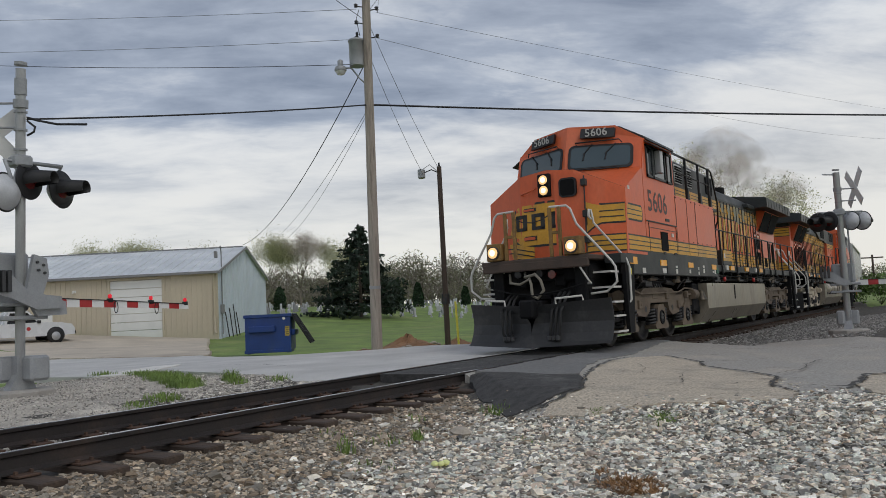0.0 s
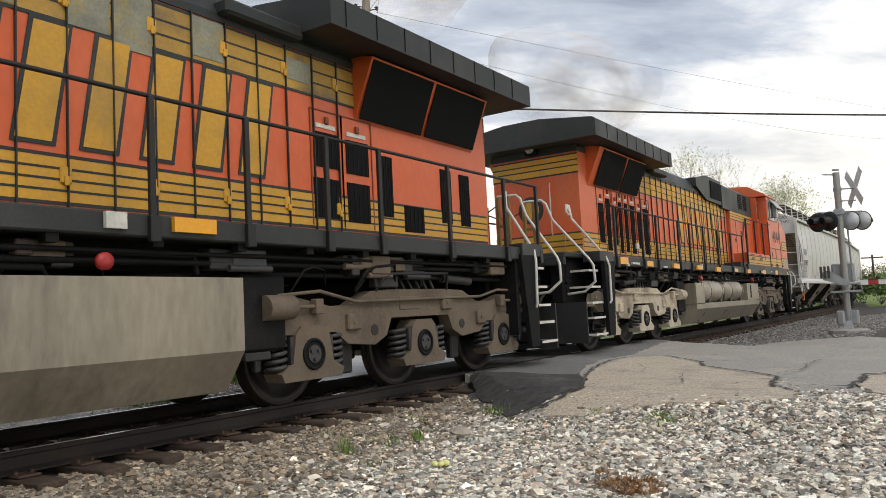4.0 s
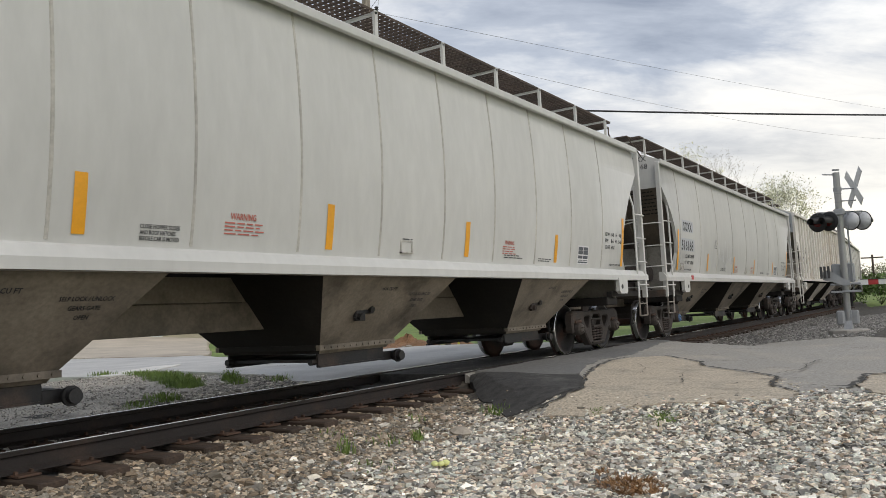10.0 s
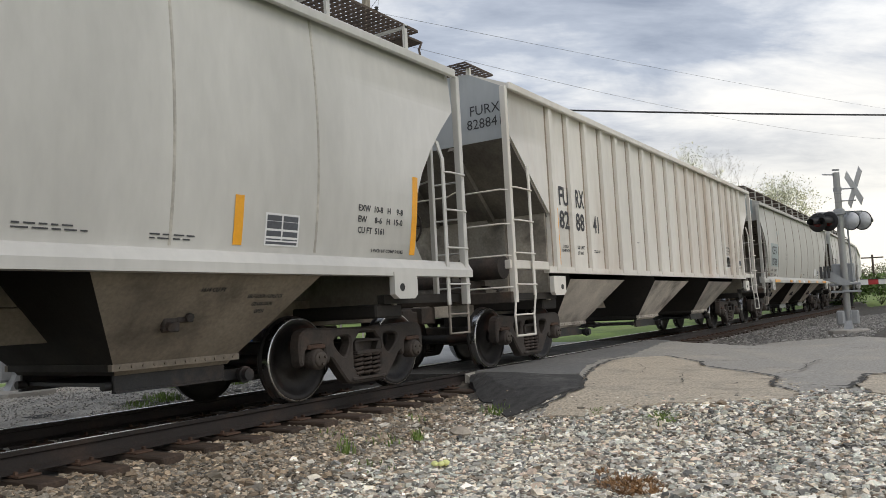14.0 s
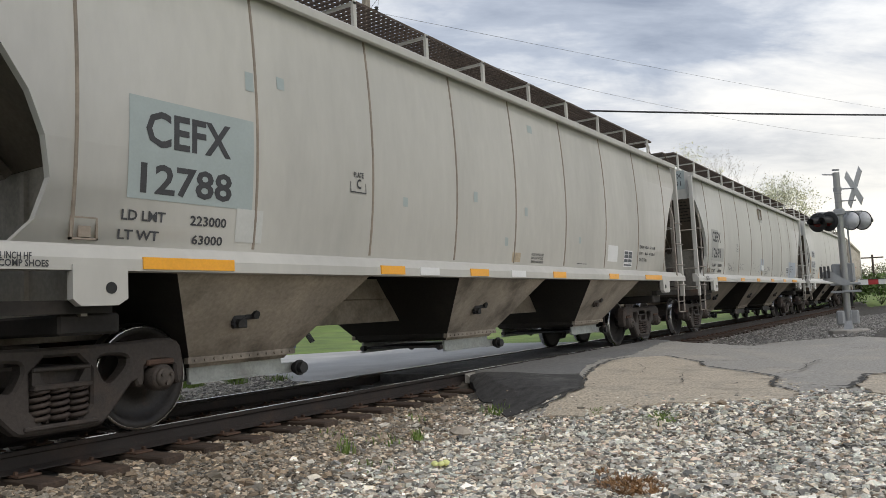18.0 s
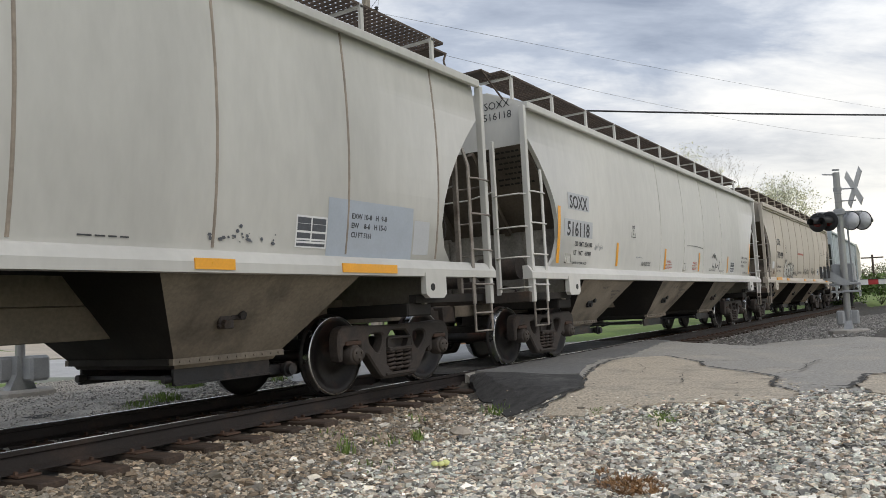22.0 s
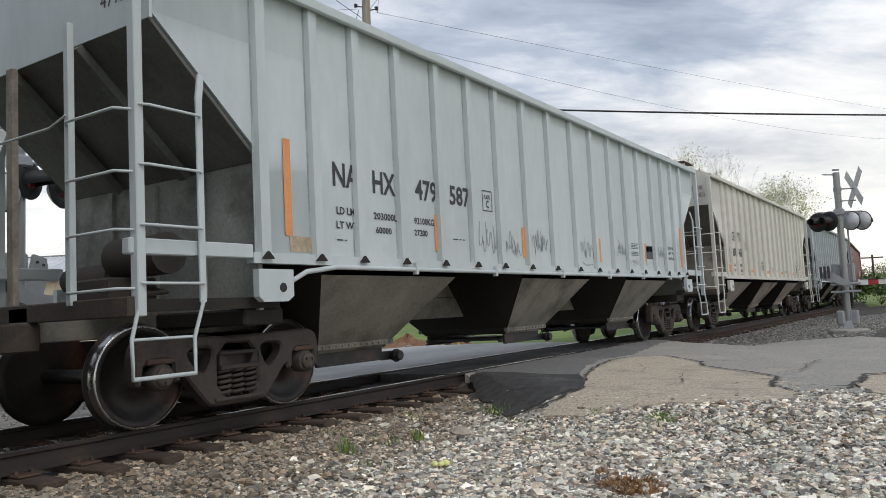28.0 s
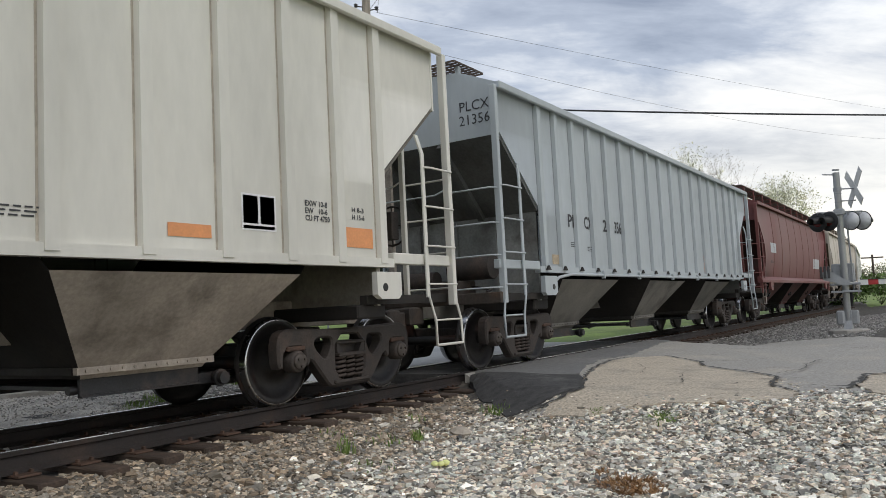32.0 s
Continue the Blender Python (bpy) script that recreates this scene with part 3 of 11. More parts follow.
def stones(name, count, region, size, label, seed, keep, mat=None):
    """Loose angular stones lying on the ground, far too many to count."""
    g = np.random.default_rng(seed)
    ico = np.array([(i, j, k) for i in (-1, 1) for j in (-1, 1) for k in (-1, 1)]) * 0.78
    fc = np.array([(0, 1, 3), (0, 3, 2), (4, 6, 7), (4, 7, 5), (0, 4, 5), (0, 5, 1), (2, 3, 7), (2, 7, 6), (0, 2, 6), (0, 6, 4), (1, 5, 7), (1, 7, 3)])
    x = g.uniform(region[0], region[1], count)
    y = g.uniform(region[2], region[3], count)
    ok = keep(x, y)
    x, y = x[ok], y[ok]
    n = len(x)
    r = size * np.exp(g.normal(0, 0.33, n))
    P = ico[None] * (1 + g.uniform(-0.42, 0.42, (n, 8, 3))) * g.uniform(0.6, 1.25, (n, 1, 3)) * r[:, None, None]
    q = g.normal(size=(n, 4))
    q /= np.linalg.norm(q, axis=1)[:, None]
    w, a, b, c = q.T
    R = np.stack([1 - 2 * (b * b + c * c), 2 * (a * b - c * w), 2 * (a * c + b * w), 2 * (a * b + c * w), 1 - 2 * (a * a + c * c), 2 * (b * c - a * w), 2 * (a * c - b * w), 2 * (b * c + a * w), 1 - 2 * (a * a + b * b)], 1).reshape(n, 3, 3)
    P = np.einsum("nij,nkj->nki", R, P)
    P[:, :, 2] *= 0.66
    P += np.stack([x, y, land(x, y) + r * g.uniform(0.05, 0.55, n)], 1)[:, None, :]
    V = P.reshape(-1, 3)
    F = (fc[None] + 8 * np.arange(n)[:, None, None]).reshape(-1, 3)
    me = bpy.data.meshes.new(name)
    me.vertices.add(len(V))
    me.vertices.foreach_set("co", V.ravel())
    me.loops.add(F.size)
    me.loops.foreach_set("vertex_index", F.ravel().astype(np.int32))
    me.polygons.add(len(F))
    me.polygons.foreach_set("loop_start", np.arange(0, F.size, 3, dtype=np.int32))
    me.update(calc_edges=True)
    me.shade_flat()
    me.materials.append(mat or M["stone"])
    return tagged(new(name, me), label, "stones", kind="stuff")


M["grit"] = material("tan_grit", (0.48, 0.43, 0.35), 0.95, 0, 0.3, 20, island=0.5)


def off_road(x, y, m=0.1):
    return (x < np.interp(y, [p[0] for p in ROAD_L], [p[1] for p in ROAD_L]) - m * 0.3) | (x > np.interp(y, [p[0] for p in ROAD_R], [p[1] for p in ROAD_R]) + m)


def brown_zone(x, y):
    """Stones near the rail are stained by rust and brake dust."""
    g = np.random.default_rng(4)
    return (-y < 2.0 + 1.5 * np.exp(-(x - 2.5) / 2.4) + g.normal(0, 0.45, len(x))) | (g.uniform(0, 1, len(x)) < 0.12)


def near_heap(x, y):
    stray = np.random.default_rng(2).exponential(0.26, len(x)) * np.interp(-y, (1.1, 1.7, 2.4), (0.0, 0.2, 1.0))
    return off_road(x - stray, y) & (x < np.interp(-y, (1.0, 1.5, 1.7), (8.9, 9.0, 30.0))) & (x > 2.5 + 0.5 * (-1.2 - y))


stones("ballast_stones", 122000, (2.4, 10.2, -6.9, -0.86), 0.0162, "loose grey and white crushed ballast stones beside the track", 7, lambda x, y: near_heap(x, y) & ~brown_zone(x, y))
stones("ballast_stones", 125000, (2.4, 10.2, -6.9, -0.86), 0.0155, "brown rust-stained ballast stones along the rail", 17, lambda x, y: near_heap(x, y) & brown_zone(x, y), M["stone_brown"])
stones("ballast_stones", 22000, (18.8, 42, -5.2, -0.86), 0.017, "loose ballast stones beyond the crossing", 8, lambda x, y: off_road(x, y) & (np.random.default_rng(1).uniform(0, 1, len(x)) < 1.2 - x / 60), M["stone_far"])
stones("ballast_stones", 9000, (4.0, 9.3, 0.86, 3.4), 0.017, "loose ballast stones on the far side of the track", 9, lambda x, y: off_road(x, y) & (y < 1.15 + 0.62 * np.clip(x - 5.6, 0, 4) + np.random.default_rng(6).normal(0, 0.25, len(x))), M["stone_verge"])
stones("gravel_stones", 16000, (3.2, 9.6, 1.1, 6.9), 0.0085, "fine tan gravel scattered over the verge", 10, lambda x, y: off_road(x, y), M["stone_verge"])
stones("loose_grit", 17000, (7.9, 13.4, -5.3, -2.0), 0.0095, "loose tan grit lying on the worn apron", 12,
       lambda x, y: ~off_road(x, y) & (x + 0.9 * np.abs(y + 3.6) < 12.2) & (y < -2.7 + 0.25 * (x - 9)), M["grit"])
stones("loose_grit", 1500, (8.2, 10.0, -3.0, -1.0), 0.0075, "crumbled asphalt grit on the dark patch", 13, lambda x, y: ~off_road(x, y), M["asphalt_new"])
# ------------------------------------------------------------ train: shared running gear
M["wheel"] = material("dark_wheel", (0.028, 0.025, 0.024), 0.5, 0.4, 0.35, 3, 30, 0.2, 60, (0.115, 0.050, 0.034), 0.85, 1.1)
M["tread"] = material("polished_tread", (0.5, 0.5, 0.5), 0.25, 1.0, 0.1)
# locomotive rims: tread colour darkened for the low light behind the side frames
M["tread_dark"] = material("shaded_dark_tread", (0.10, 0.09, 0.08), 0.5, 0.8, 0.2)
M["bogie"] = material("grimy_cast_steel", (0.052, 0.043, 0.038), 0.75, 0.1, 0.3, 4, 40, 0.4, 60, (0.095, 0.065, 0.05), 0.6, 2)
# near-black: soot, plus the shade under and between the bays put into the colour
M["shaded_soot"] = material("shaded_sooty_steel", (0.020, 0.017, 0.015), 0.85, 0, 0.3, 1.5, 25, 0.1, 30, (0.045, 0.036, 0.030), 0.6, 0.9)
M["end_grime"] = material("rusty_dark_end_sill", (0.062, 0.050, 0.042), 0.85, 0, 0.3, 2.0, 25, 0.2, 40, (0.15, 0.085, 0.05), 0.6, 1.6)
M["ladder"] = material("grimy_grey_ladder", (0.27, 0.24, 0.21), 0.75, 0, 0.25, 4, 30, 0.1, 40, (0.09, 0.06, 0.045), 0.7, 3)
M["spring"] = material("dark_spring", (0.062, 0.047, 0.040), 0.7, 0.2, 0.3, 8)


def wheelset_mesh(r, y_face, hub=0.12, n=36):
    """Two wheels on an axle; tread, flange, dished plate and hub."""
    b = Build()
    for s_ in (-1, 1):
        f = y_face * s_
        i = -s_
        prof = [(0.05, f + i * 0.02), (hub, f + i * 0.02), (hub * 1.15, f + i * 0.05), (r * 0.55, f + i * 0.075), (r * 0.82, f + i * 0.035), (r * 0.86, f), (r * 0.97, f), (r, f + i * 0.012), (r + 0.004, f + i * 0.09), (r + 0.028, f + i * 0.105), (r + 0.028, f + i * 0.13), (r * 0.86, f + i * 0.135), (r * 0.5, f + i * 0.11), (0.05, f + i * 0.15)]
        if s_ > 0:
            prof = prof[::-1]
        b.lathe(prof, (0, 0, 0), "y", n)
    b.tube((0, -y_face - 0.10, 0), (0, y_face + 0.10, 0), 0.07, 12)
    return b.mesh("wheelset")


def rim_mesh(r, y_face, s_, steel="tread", n=36):
    b = Build()
    f = y_face * s_
    prof = [(r * 0.965, f + s_ * 0.003), (r * 0.99, f + s_ * 0.003), (r + 0.002, f - s_ * 0.010), (r + 0.006, f - s_ * 0.088)]
    if s_ > 0:
        prof = prof[::-1]
    b.lathe(prof, (0, 0, 0), "y", n)
    b.f, b.s = b.f[:len(b.f) - 2], b.s[:len(b.s) - 2]
    me = b.mesh("tread")
    me.materials.append(M[steel])
    return me


def turning_wheels(t, x, r, wheel_me, rims):
    w = new("wheelset", wheel_me)
    w.parent = t
    w.matrix_basis = pose(x, 0, r)
    WHEELS.append((w, x, r))
    for me in rims:
        rm = new("tread", me)
        rm.parent = t
        rm.matrix_basis = pose(x, 0, r)
        rm["label"] = "worn bright wheel tread"


WHEEL_R = 0.457
CAR_WHEEL, CAR_RIMS = wheelset_mesh(WHEEL_R, 0.83), [rim_mesh(WHEEL_R, 0.83, k) for k in (-1, 1)]
CAR_WHEEL.materials.append(M["wheel"])
WHEELS = []


def coil(b, x, y, z0, z1, r, turns, wire):
    pts = []
    k = turns * 8
    for i in range(k + 1):
        a = 2 * math.pi * i / 8
        pts.append((x + r * math.cos(a), y + r * math.sin(a), z0 + (z1 - z0) * i / k))
    b.pipe(pts, wire, 5)


def rounded(loop, times=1):
    """An outline with its corners cut."""
    for _ in range(times):
        q = []
        for (a, c), (d, e) in zip(loop, loop[1:] + loop[:1]):
            q += [(a * 0.78 + d * 0.22, c * 0.78 + e * 0.22), (a * 0.22 + d * 0.78, c * 0.22 + e * 0.78)]
        loop = q
    return loop


def cast_plate(b, loops, y0, y1, edge):
    """A plate in the x-z plane with openings: loops[0] is its outline, the rest its holes; the face at y1 has a chamfered edge."""
    inner = []
    for k, lp in enumerate(loops):
        area = sum(p[0] * q[1] - q[0] * p[1] for p, q in zip(lp, lp[1:] + lp[:1]))
        sgn = (1 if area > 0 else -1) * (1 if k == 0 else -1)
        row = []
        for p, q, r in zip(lp[-1:] + lp[:-1], lp, lp[1:] + lp[:1]):
            d = Vector((r[0] - p[0], r[1] - p[1])).normalized()
            row.append((q[0] - d.y * edge * sgn, q[1] + d.x * edge * sgn))
        inner.append(row)
    rim = y1 - edge * (1 if y1 > y0 else -1)
    for lp, row in zip(loops, inner):
        n = len(lp)
        v = [(x, y0, z) for x, z in lp] + [(x, rim, z) for x, z in lp] + [(x, y1, z) for x, z in row]
        b.add(v, [(m * n + i, m * n + (i + 1) % n, (m + 1) * n + (i + 1) % n, (m + 1) * n + i) for m in (0, 1) for i in range(n)])
    for y, lps in ((y0, loops), (y1, inner)):
        flat = [(x, y, z) for lp in lps for x, z in lp]
        b.add(flat, [tuple(t) for t in tessellate_polygon([[Vector((x, z, 0)) for x, z in lp] for lp in lps])])
    return b


def side_frame(s_):
    """Cast truck side: arched top, pedestal jaws, two windows and the opening for the springs."""
    half = [(0.30, 0.775), (0.70, 0.785), (0.98, 0.80), (1.10, 0.75), (1.135, 0.62), (1.12, 0.40), (1.05, 0.38), (1.035, 0.60), (0.74, 0.61), (0.735, 0.40), (0.665, 0.39), (0.645, 0.47), (0.50, 0.30), (0.36, 0.145), (0.28, 0.125)]
    out = rounded(half + [(-x, z) for x, z in half[::-1]])
    win = [(0.58, 0.675), (0.31, 0.685), (0.305, 0.58), (0.40, 0.42), (0.57, 0.57)]
    nest = [(0.245, 0.70), (0.245, 0.20), (-0.245, 0.20), (-0.245, 0.70)]
    holes = [rounded(win, 2), rounded([(-x, z) for x, z in win], 2), rounded(nest)]
    b = cast_plate(Build(), [out] + holes, s_ * 0.95, s_ * 1.09, 0.022)
    b.box(-0.30, 0.30, s_ * 1.03, s_ * 1.12, 0.165, 0.20, 0.008)
    return b


FRAME_ME = {k: side_frame(k).mesh("side_frame") for k in (-1, 1)}
for me_ in FRAME_ME.values():
    me_.materials.append(M["bogie"])
M["adapter"] = material("rust_brown_adapter", (0.085, 0.05, 0.036), 0.85, 0, 0.3, 8)
M["cap_steel"] = material("grimy_bearing_cap", (0.075, 0.062, 0.053), 0.6, 0.2, 0.3, 9)
M["cap_blue"] = material("blue_bearing_cap", (0.09, 0.17, 0.32), 0.6, 0, 0.25, 9)
M["stencil_grey"] = material("worn_grey_stencil", (0.36, 0.35, 0.33), 0.7, 0, 0.3, 12)


def truck(parent, x, marks=False, blue=None):
    """Freight-car truck under a car: side frames, bolster, springs, bearings and two turning wheelsets."""
    t = empty("truck", pose(x, 0, 0))
    t.parent = parent
    for s_ in (-1, 1):
        fr = new("side_frame", FRAME_ME[s_])
        fr.parent = t
        if marks and s_ < 0:
            b = Build()
            for i in range(8):
                u = 0.40 + 0.036 * i
                z = 0.245 + 0.0405 * i
                b.prism([(marks * u - 0.008, z - 0.022), (marks * u + 0.014, z - 0.014), (marks * u + 0.008, z + 0.024), (marks * u - 0.014, z + 0.016)], "y", -1.094, -1.088)
            part("stencil_marks", b, M["stencil_grey"], t)
        for k in (-0.155, 0, 0.155):
            b = Build()
            coil(b, k, s_ * 1.04, 0.21, 0.46, 0.068, 5, 0.019)
            part("spring", b, M["spring"], t, "dark grimy coil spring")
        for k in (-1, 1):
            q = [(0.115, 0), (0.115, 0.13), (0.10, 0.15), (0.03, 0.152)]
            b = Build().lathe([(r, s_ * y) for r, y in (q if s_ > 0 else q[::-1])], (k * 0.885, s_ * 1.0, 0.457), "y", 18)
            bearing = part("axle_bearing", b, M["bogie"], t)
            q = [(0.088, 0.15), (0.088, 0.172), (0.06, 0.18), (0.01, 0.181)]
            b = Build().lathe([(r, s_ * y) for r, y in (q if s_ > 0 else q[::-1])], (k * 0.885, s_ * 1.0, 0.457), "y", 16)
            for a in (0.5, 2.6, 4.7):
                bx, bz = k * 0.885 + 0.05 * math.cos(a), 0.457 + 0.05 * math.sin(a)
                b.tube((bx, s_ * 1.175, bz), (bx, s_ * 1.20, bz), 0.017, 6)
            part("end_cap", b, M["cap_blue"] if s_ < 0 and blue == k else M["cap_steel"], bearing)
            b = Build().box(k * 0.885 - 0.135, k * 0.885 + 0.135, s_ * 0.97, s_ * 1.115, 0.565, 0.615, 0.012)
            part("bearing_adapter", b, M["adapter"], bearing)
    b = Build()
    b.box(-0.235, 0.235, -1.02, 1.02, 0.46, 0.63, 0.02)
    for s_ in (-1, 1):
        b.box(-0.235, 0.235, s_ * 1.02, s_ * 1.13, 0.455, 0.50, 0.01)
        b.box(-0.235, 0.235, s_ * 1.02, s_ * 1.11, 0.595, 0.63, 0.01)
        for k in (-1, 1):
            b.prism([(k * 0.235, 0.50), (k * 0.235, 0.60), (k * 0.19, 0.60), (k * 0.13, 0.50)], "y", s_ * 1.02, s_ * 1.10)
    b.box(-0.16, 0.16, -0.5, 0.5, 0.60, 0.80, 0.02)
    part("bolster", b, M["bogie"], t)
    for k in (-1, 1):
        b = Build()
        b.box(k * 0.36 - 0.03, k * 0.36 + 0.03, -0.7, 0.7, 0.34, 0.42)
        for s_ in (-1, 1):
            b.box(k * 0.36, k * 0.45, s_ * 0.72 - 0.05, s_ * 0.72 + 0.05, 0.28, 0.52, 0.01)
        part("brake_beam", b, M["bogie"], t)
    for k in (-1, 1):
        turning_wheels(t, k * 0.885, WHEEL_R, CAR_WHEEL, CAR_RIMS)
    return t


# ------------------------------------------------------------ covered hopper cars
ZS0, ZS1 = 1.33, 1.53


def car_paint(name, base, dirt=0.5, stain=None):
    return material(name, base, 0.55, 0, 0.07, 0.7, 14, 0.05, 12, stain or tuple(c * 0.62 for c in base), dirt, 0.9, (0.55, 0.55, 0.16), rvary=0.06)


def bulge(z):
    """The rounded side of a smooth-sided car: y of the near side at height z."""
    t = (z - 2.75) / 1.3
    return -1.628 + (0.135 if t < 0 else 0.08) * t * t


def flat_side(z):
    return -1.55


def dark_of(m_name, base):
    # car paint scaled down for grime and for the shade under the sides
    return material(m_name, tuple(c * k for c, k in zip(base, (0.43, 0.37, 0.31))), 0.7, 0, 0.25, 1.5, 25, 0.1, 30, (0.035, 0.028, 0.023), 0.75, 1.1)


def hopper_car(spec):
    """A three-bay covered hopper. spec: a dict of its looks."""
    ribbed = spec["ribbed"]
    ZR = spec.get("zr", 4.02)
    paint = car_paint(spec["key"] + "_paint", spec["paint"], spec.get("dirt", 0.4), spec.get("stain"))
    seam_paint = material(spec["key"] + "_seam", tuple(a * c for a, c in zip(spec["paint"], spec.get("seam_tint", (0.42, 0.36, 0.31) if ribbed else (0.80, 0.77, 0.73)))), 0.65, 0, 0.25, 2, 20)
    under = dark_of(spec["key"] + "_grimy_shaded", spec.get("under", spec["paint"]))
    # recessed end sheets: paint darkened for dirt, with the recess's shade in the colour
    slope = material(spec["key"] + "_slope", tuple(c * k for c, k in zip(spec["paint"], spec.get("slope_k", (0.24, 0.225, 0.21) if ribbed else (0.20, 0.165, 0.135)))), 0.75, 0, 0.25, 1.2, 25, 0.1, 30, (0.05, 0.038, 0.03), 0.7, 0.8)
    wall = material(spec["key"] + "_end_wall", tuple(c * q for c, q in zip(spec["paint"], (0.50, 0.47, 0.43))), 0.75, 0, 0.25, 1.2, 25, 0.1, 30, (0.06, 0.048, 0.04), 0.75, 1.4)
    end_paint = car_paint(spec["key"] + "_end", spec["end_paint"], 0.4) if "end_paint" in spec else paint
    car = tagged(empty("hopper_car"), spec["label"], "hopper car", "hopper cars of the train")
    sec = flat_side if ribbed else bulge
    # side sheet with its cut-away ends
    n = 14
    b = Build()
    if ribbed:
        edge = [(1.50, 6.70), (2.39, 6.66), (3.5, 7.90), (ZR, 7.92)]
    else:
        edge = [(1.53, 7.28), (1.70, 7.12), (2.0, 7.03), (2.3, 7.08), (2.6, 7.20), (2.9, 7.40), (3.2, 7.66), (3.46, 7.93), (3.5, 7.98), (ZR, 7.98)]
    zz = np.array([e[0] for e in edge])
    xx = np.array([e[1] for e in edge])
    zs = sorted({*np.round(np.linspace(edge[0][0], ZR, n), 3), *zz.tolist()})
    for s_ in (-1, 1):
        b = Build()
        v, f = [], []
        for z in zs:
            e = float(np.interp(z, zz, xx))
            y = -s_ * sec(z)
            for x in (-e, -5.5, -2.75, 0, 2.75, 5.5, e):
                v.append((x, y, z))
        for i in range(len(zs) - 1):
            for j in range(6):
                q = (i * 7 + j, i * 7 + j + 1, (i + 1) * 7 + j + 1, (i + 1) * 7 + j)
                f.append(q if s_ < 0 else tuple(reversed(q)))
        b.add(v, f, True)
        # the sheet's edge has some thickness
        for k in (-1, 1):
            ring = [(k * float(np.interp(z, zz, xx)), -s_ * sec(z), z) for z in zs]
            inn = [(x, y * 0.955, z) for x, y, z in ring]
            m = len(ring)
            q = [(i, i + 1, m + i + 1, m + i) for i in range(m - 1)]
            b.add(ring + inn, q if s_ * k < 0 else [tuple(reversed(t)) for t in q])
        part("side_sheet", b.weld(), paint, car)
    # roof
    b = Build()
    top = ZR + 0.40
    prof = [(-1.60, ZR - 0.02), (-1.60, ZR + 0.06), (-1.50, ZR + 0.10), (-0.9, top - 0.05), (0, top), (0.9, top - 0.05), (1.50, ZR + 0.10), (1.60, ZR + 0.06), (1.60, ZR - 0.02)]
    b.prism(prof, "x", -7.91, 7.91)
    part("roof", b, paint, car)
    b = Build()
    for s_ in (-1, 1):
        b.box(-8.02, 8.02, s_ * 1.64 - 0.03, s_ * 1.64 + 0.03, ZR - 0.06, ZR + 0.05, 0.012)
    part("eave_rail", b, paint, car)
    # ends: upper end sheet, slope sheet, lower wall
    for k in (-1, 1):
        b = Build()
        e = 7.93
        b.plate([(k * e, -1.56, 3.45), (k * e, 1.56, 3.45), (k * e, 1.56, ZR), (k * e, 0.9, top - 0.06), (k * e, 0, top - 0.01), (k * e, -0.9, top - 0.06), (k * e, -1.56, ZR)], (-k * 0.03, 0, 0))
        part("end_sheet", b, end_paint, car)
        b = Build()
        zw = 2.40 if ribbed else 2.20
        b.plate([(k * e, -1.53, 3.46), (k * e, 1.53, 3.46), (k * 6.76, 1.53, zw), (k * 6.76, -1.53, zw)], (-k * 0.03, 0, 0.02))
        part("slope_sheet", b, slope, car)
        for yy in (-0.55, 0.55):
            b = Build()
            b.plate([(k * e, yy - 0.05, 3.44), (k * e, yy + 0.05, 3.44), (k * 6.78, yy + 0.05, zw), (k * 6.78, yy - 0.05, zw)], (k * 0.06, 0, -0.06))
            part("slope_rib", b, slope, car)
        b = Build()
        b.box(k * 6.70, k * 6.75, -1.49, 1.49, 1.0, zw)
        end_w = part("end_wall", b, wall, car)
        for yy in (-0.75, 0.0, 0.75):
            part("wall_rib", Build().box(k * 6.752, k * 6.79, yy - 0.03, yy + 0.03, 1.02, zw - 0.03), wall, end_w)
    # side sills, in steps; jacking pads over the trucks
    for s_ in (-1, 1):
        b = Build()
        L = 8.2 if not ribbed else 6.9
        if not ribbed:
            b.prism([(s_ * 1.66, ZS0), (s_ * 1.66, ZS0 + 0.09), (s_ * 1.60, ZS1 - 0.02), (s_ * 1.57, ZS1), (s_ * 1.50, ZS1), (s_ * 1.50, ZS0)], "x", -L, L)
        else:
            b.prism([(s_ * 1.60, ZS1 - 0.10), (s_ * 1.60, ZS1), (s_ * 1.50, ZS1), (s_ * 1.50, ZS1 - 0.10)], "x", -L, L)
            for k in (-1, 1):
                b.box(k * 6.9, k * 8.18, s_ * 1.50, s_ * 1.60, 1.47, 1.60, 0.01)
        part("side_sill", b, paint, car)
        for k in (-1, 1):
            b = Build()
            b.prism([(k * 6.48, ZS0 + 0.04), (k * 6.92, ZS0 + 0.04), (k * 6.92, 1.12), (k * 6.86, 1.07), (k * 6.56, 1.07), (k * 6.48, 1.12)], "y", s_ * 1.60, s_ * 1.675)
            b2 = Build().lathe([(0.045, -s_ * 0.002), (0.045, s_ * 0.004)] if s_ > 0 else [(0.045, -0.004), (0.045, 0.002)], (k * 6.62, s_ * 1.676, 1.20), "y", 12)
            pad = part("jacking_pad", b, paint, car)
            part("pad_hole", b2, M["black"], pad)
    if spec.get("pipe"):
        b = Build().pipe([(-6.45, -1.50, 1.22), (-6.2, -1.58, 1.36), (-5.8, -1.62, 1.41), (6.25, -1.62, 1.415), (6.4, -1.56, 1.38)], 0.026, 8)
        pp = part("train_pipe", b, paint, car)
        for x in (-4.4, -2.5, -0.29, 1.75, 3.6, 5.4):
            part("pipe_clip", Build().box(x - 0.025, x + 0.025, -1.655, -1.59, 1.35, 1.49, 0.006), paint, pp)
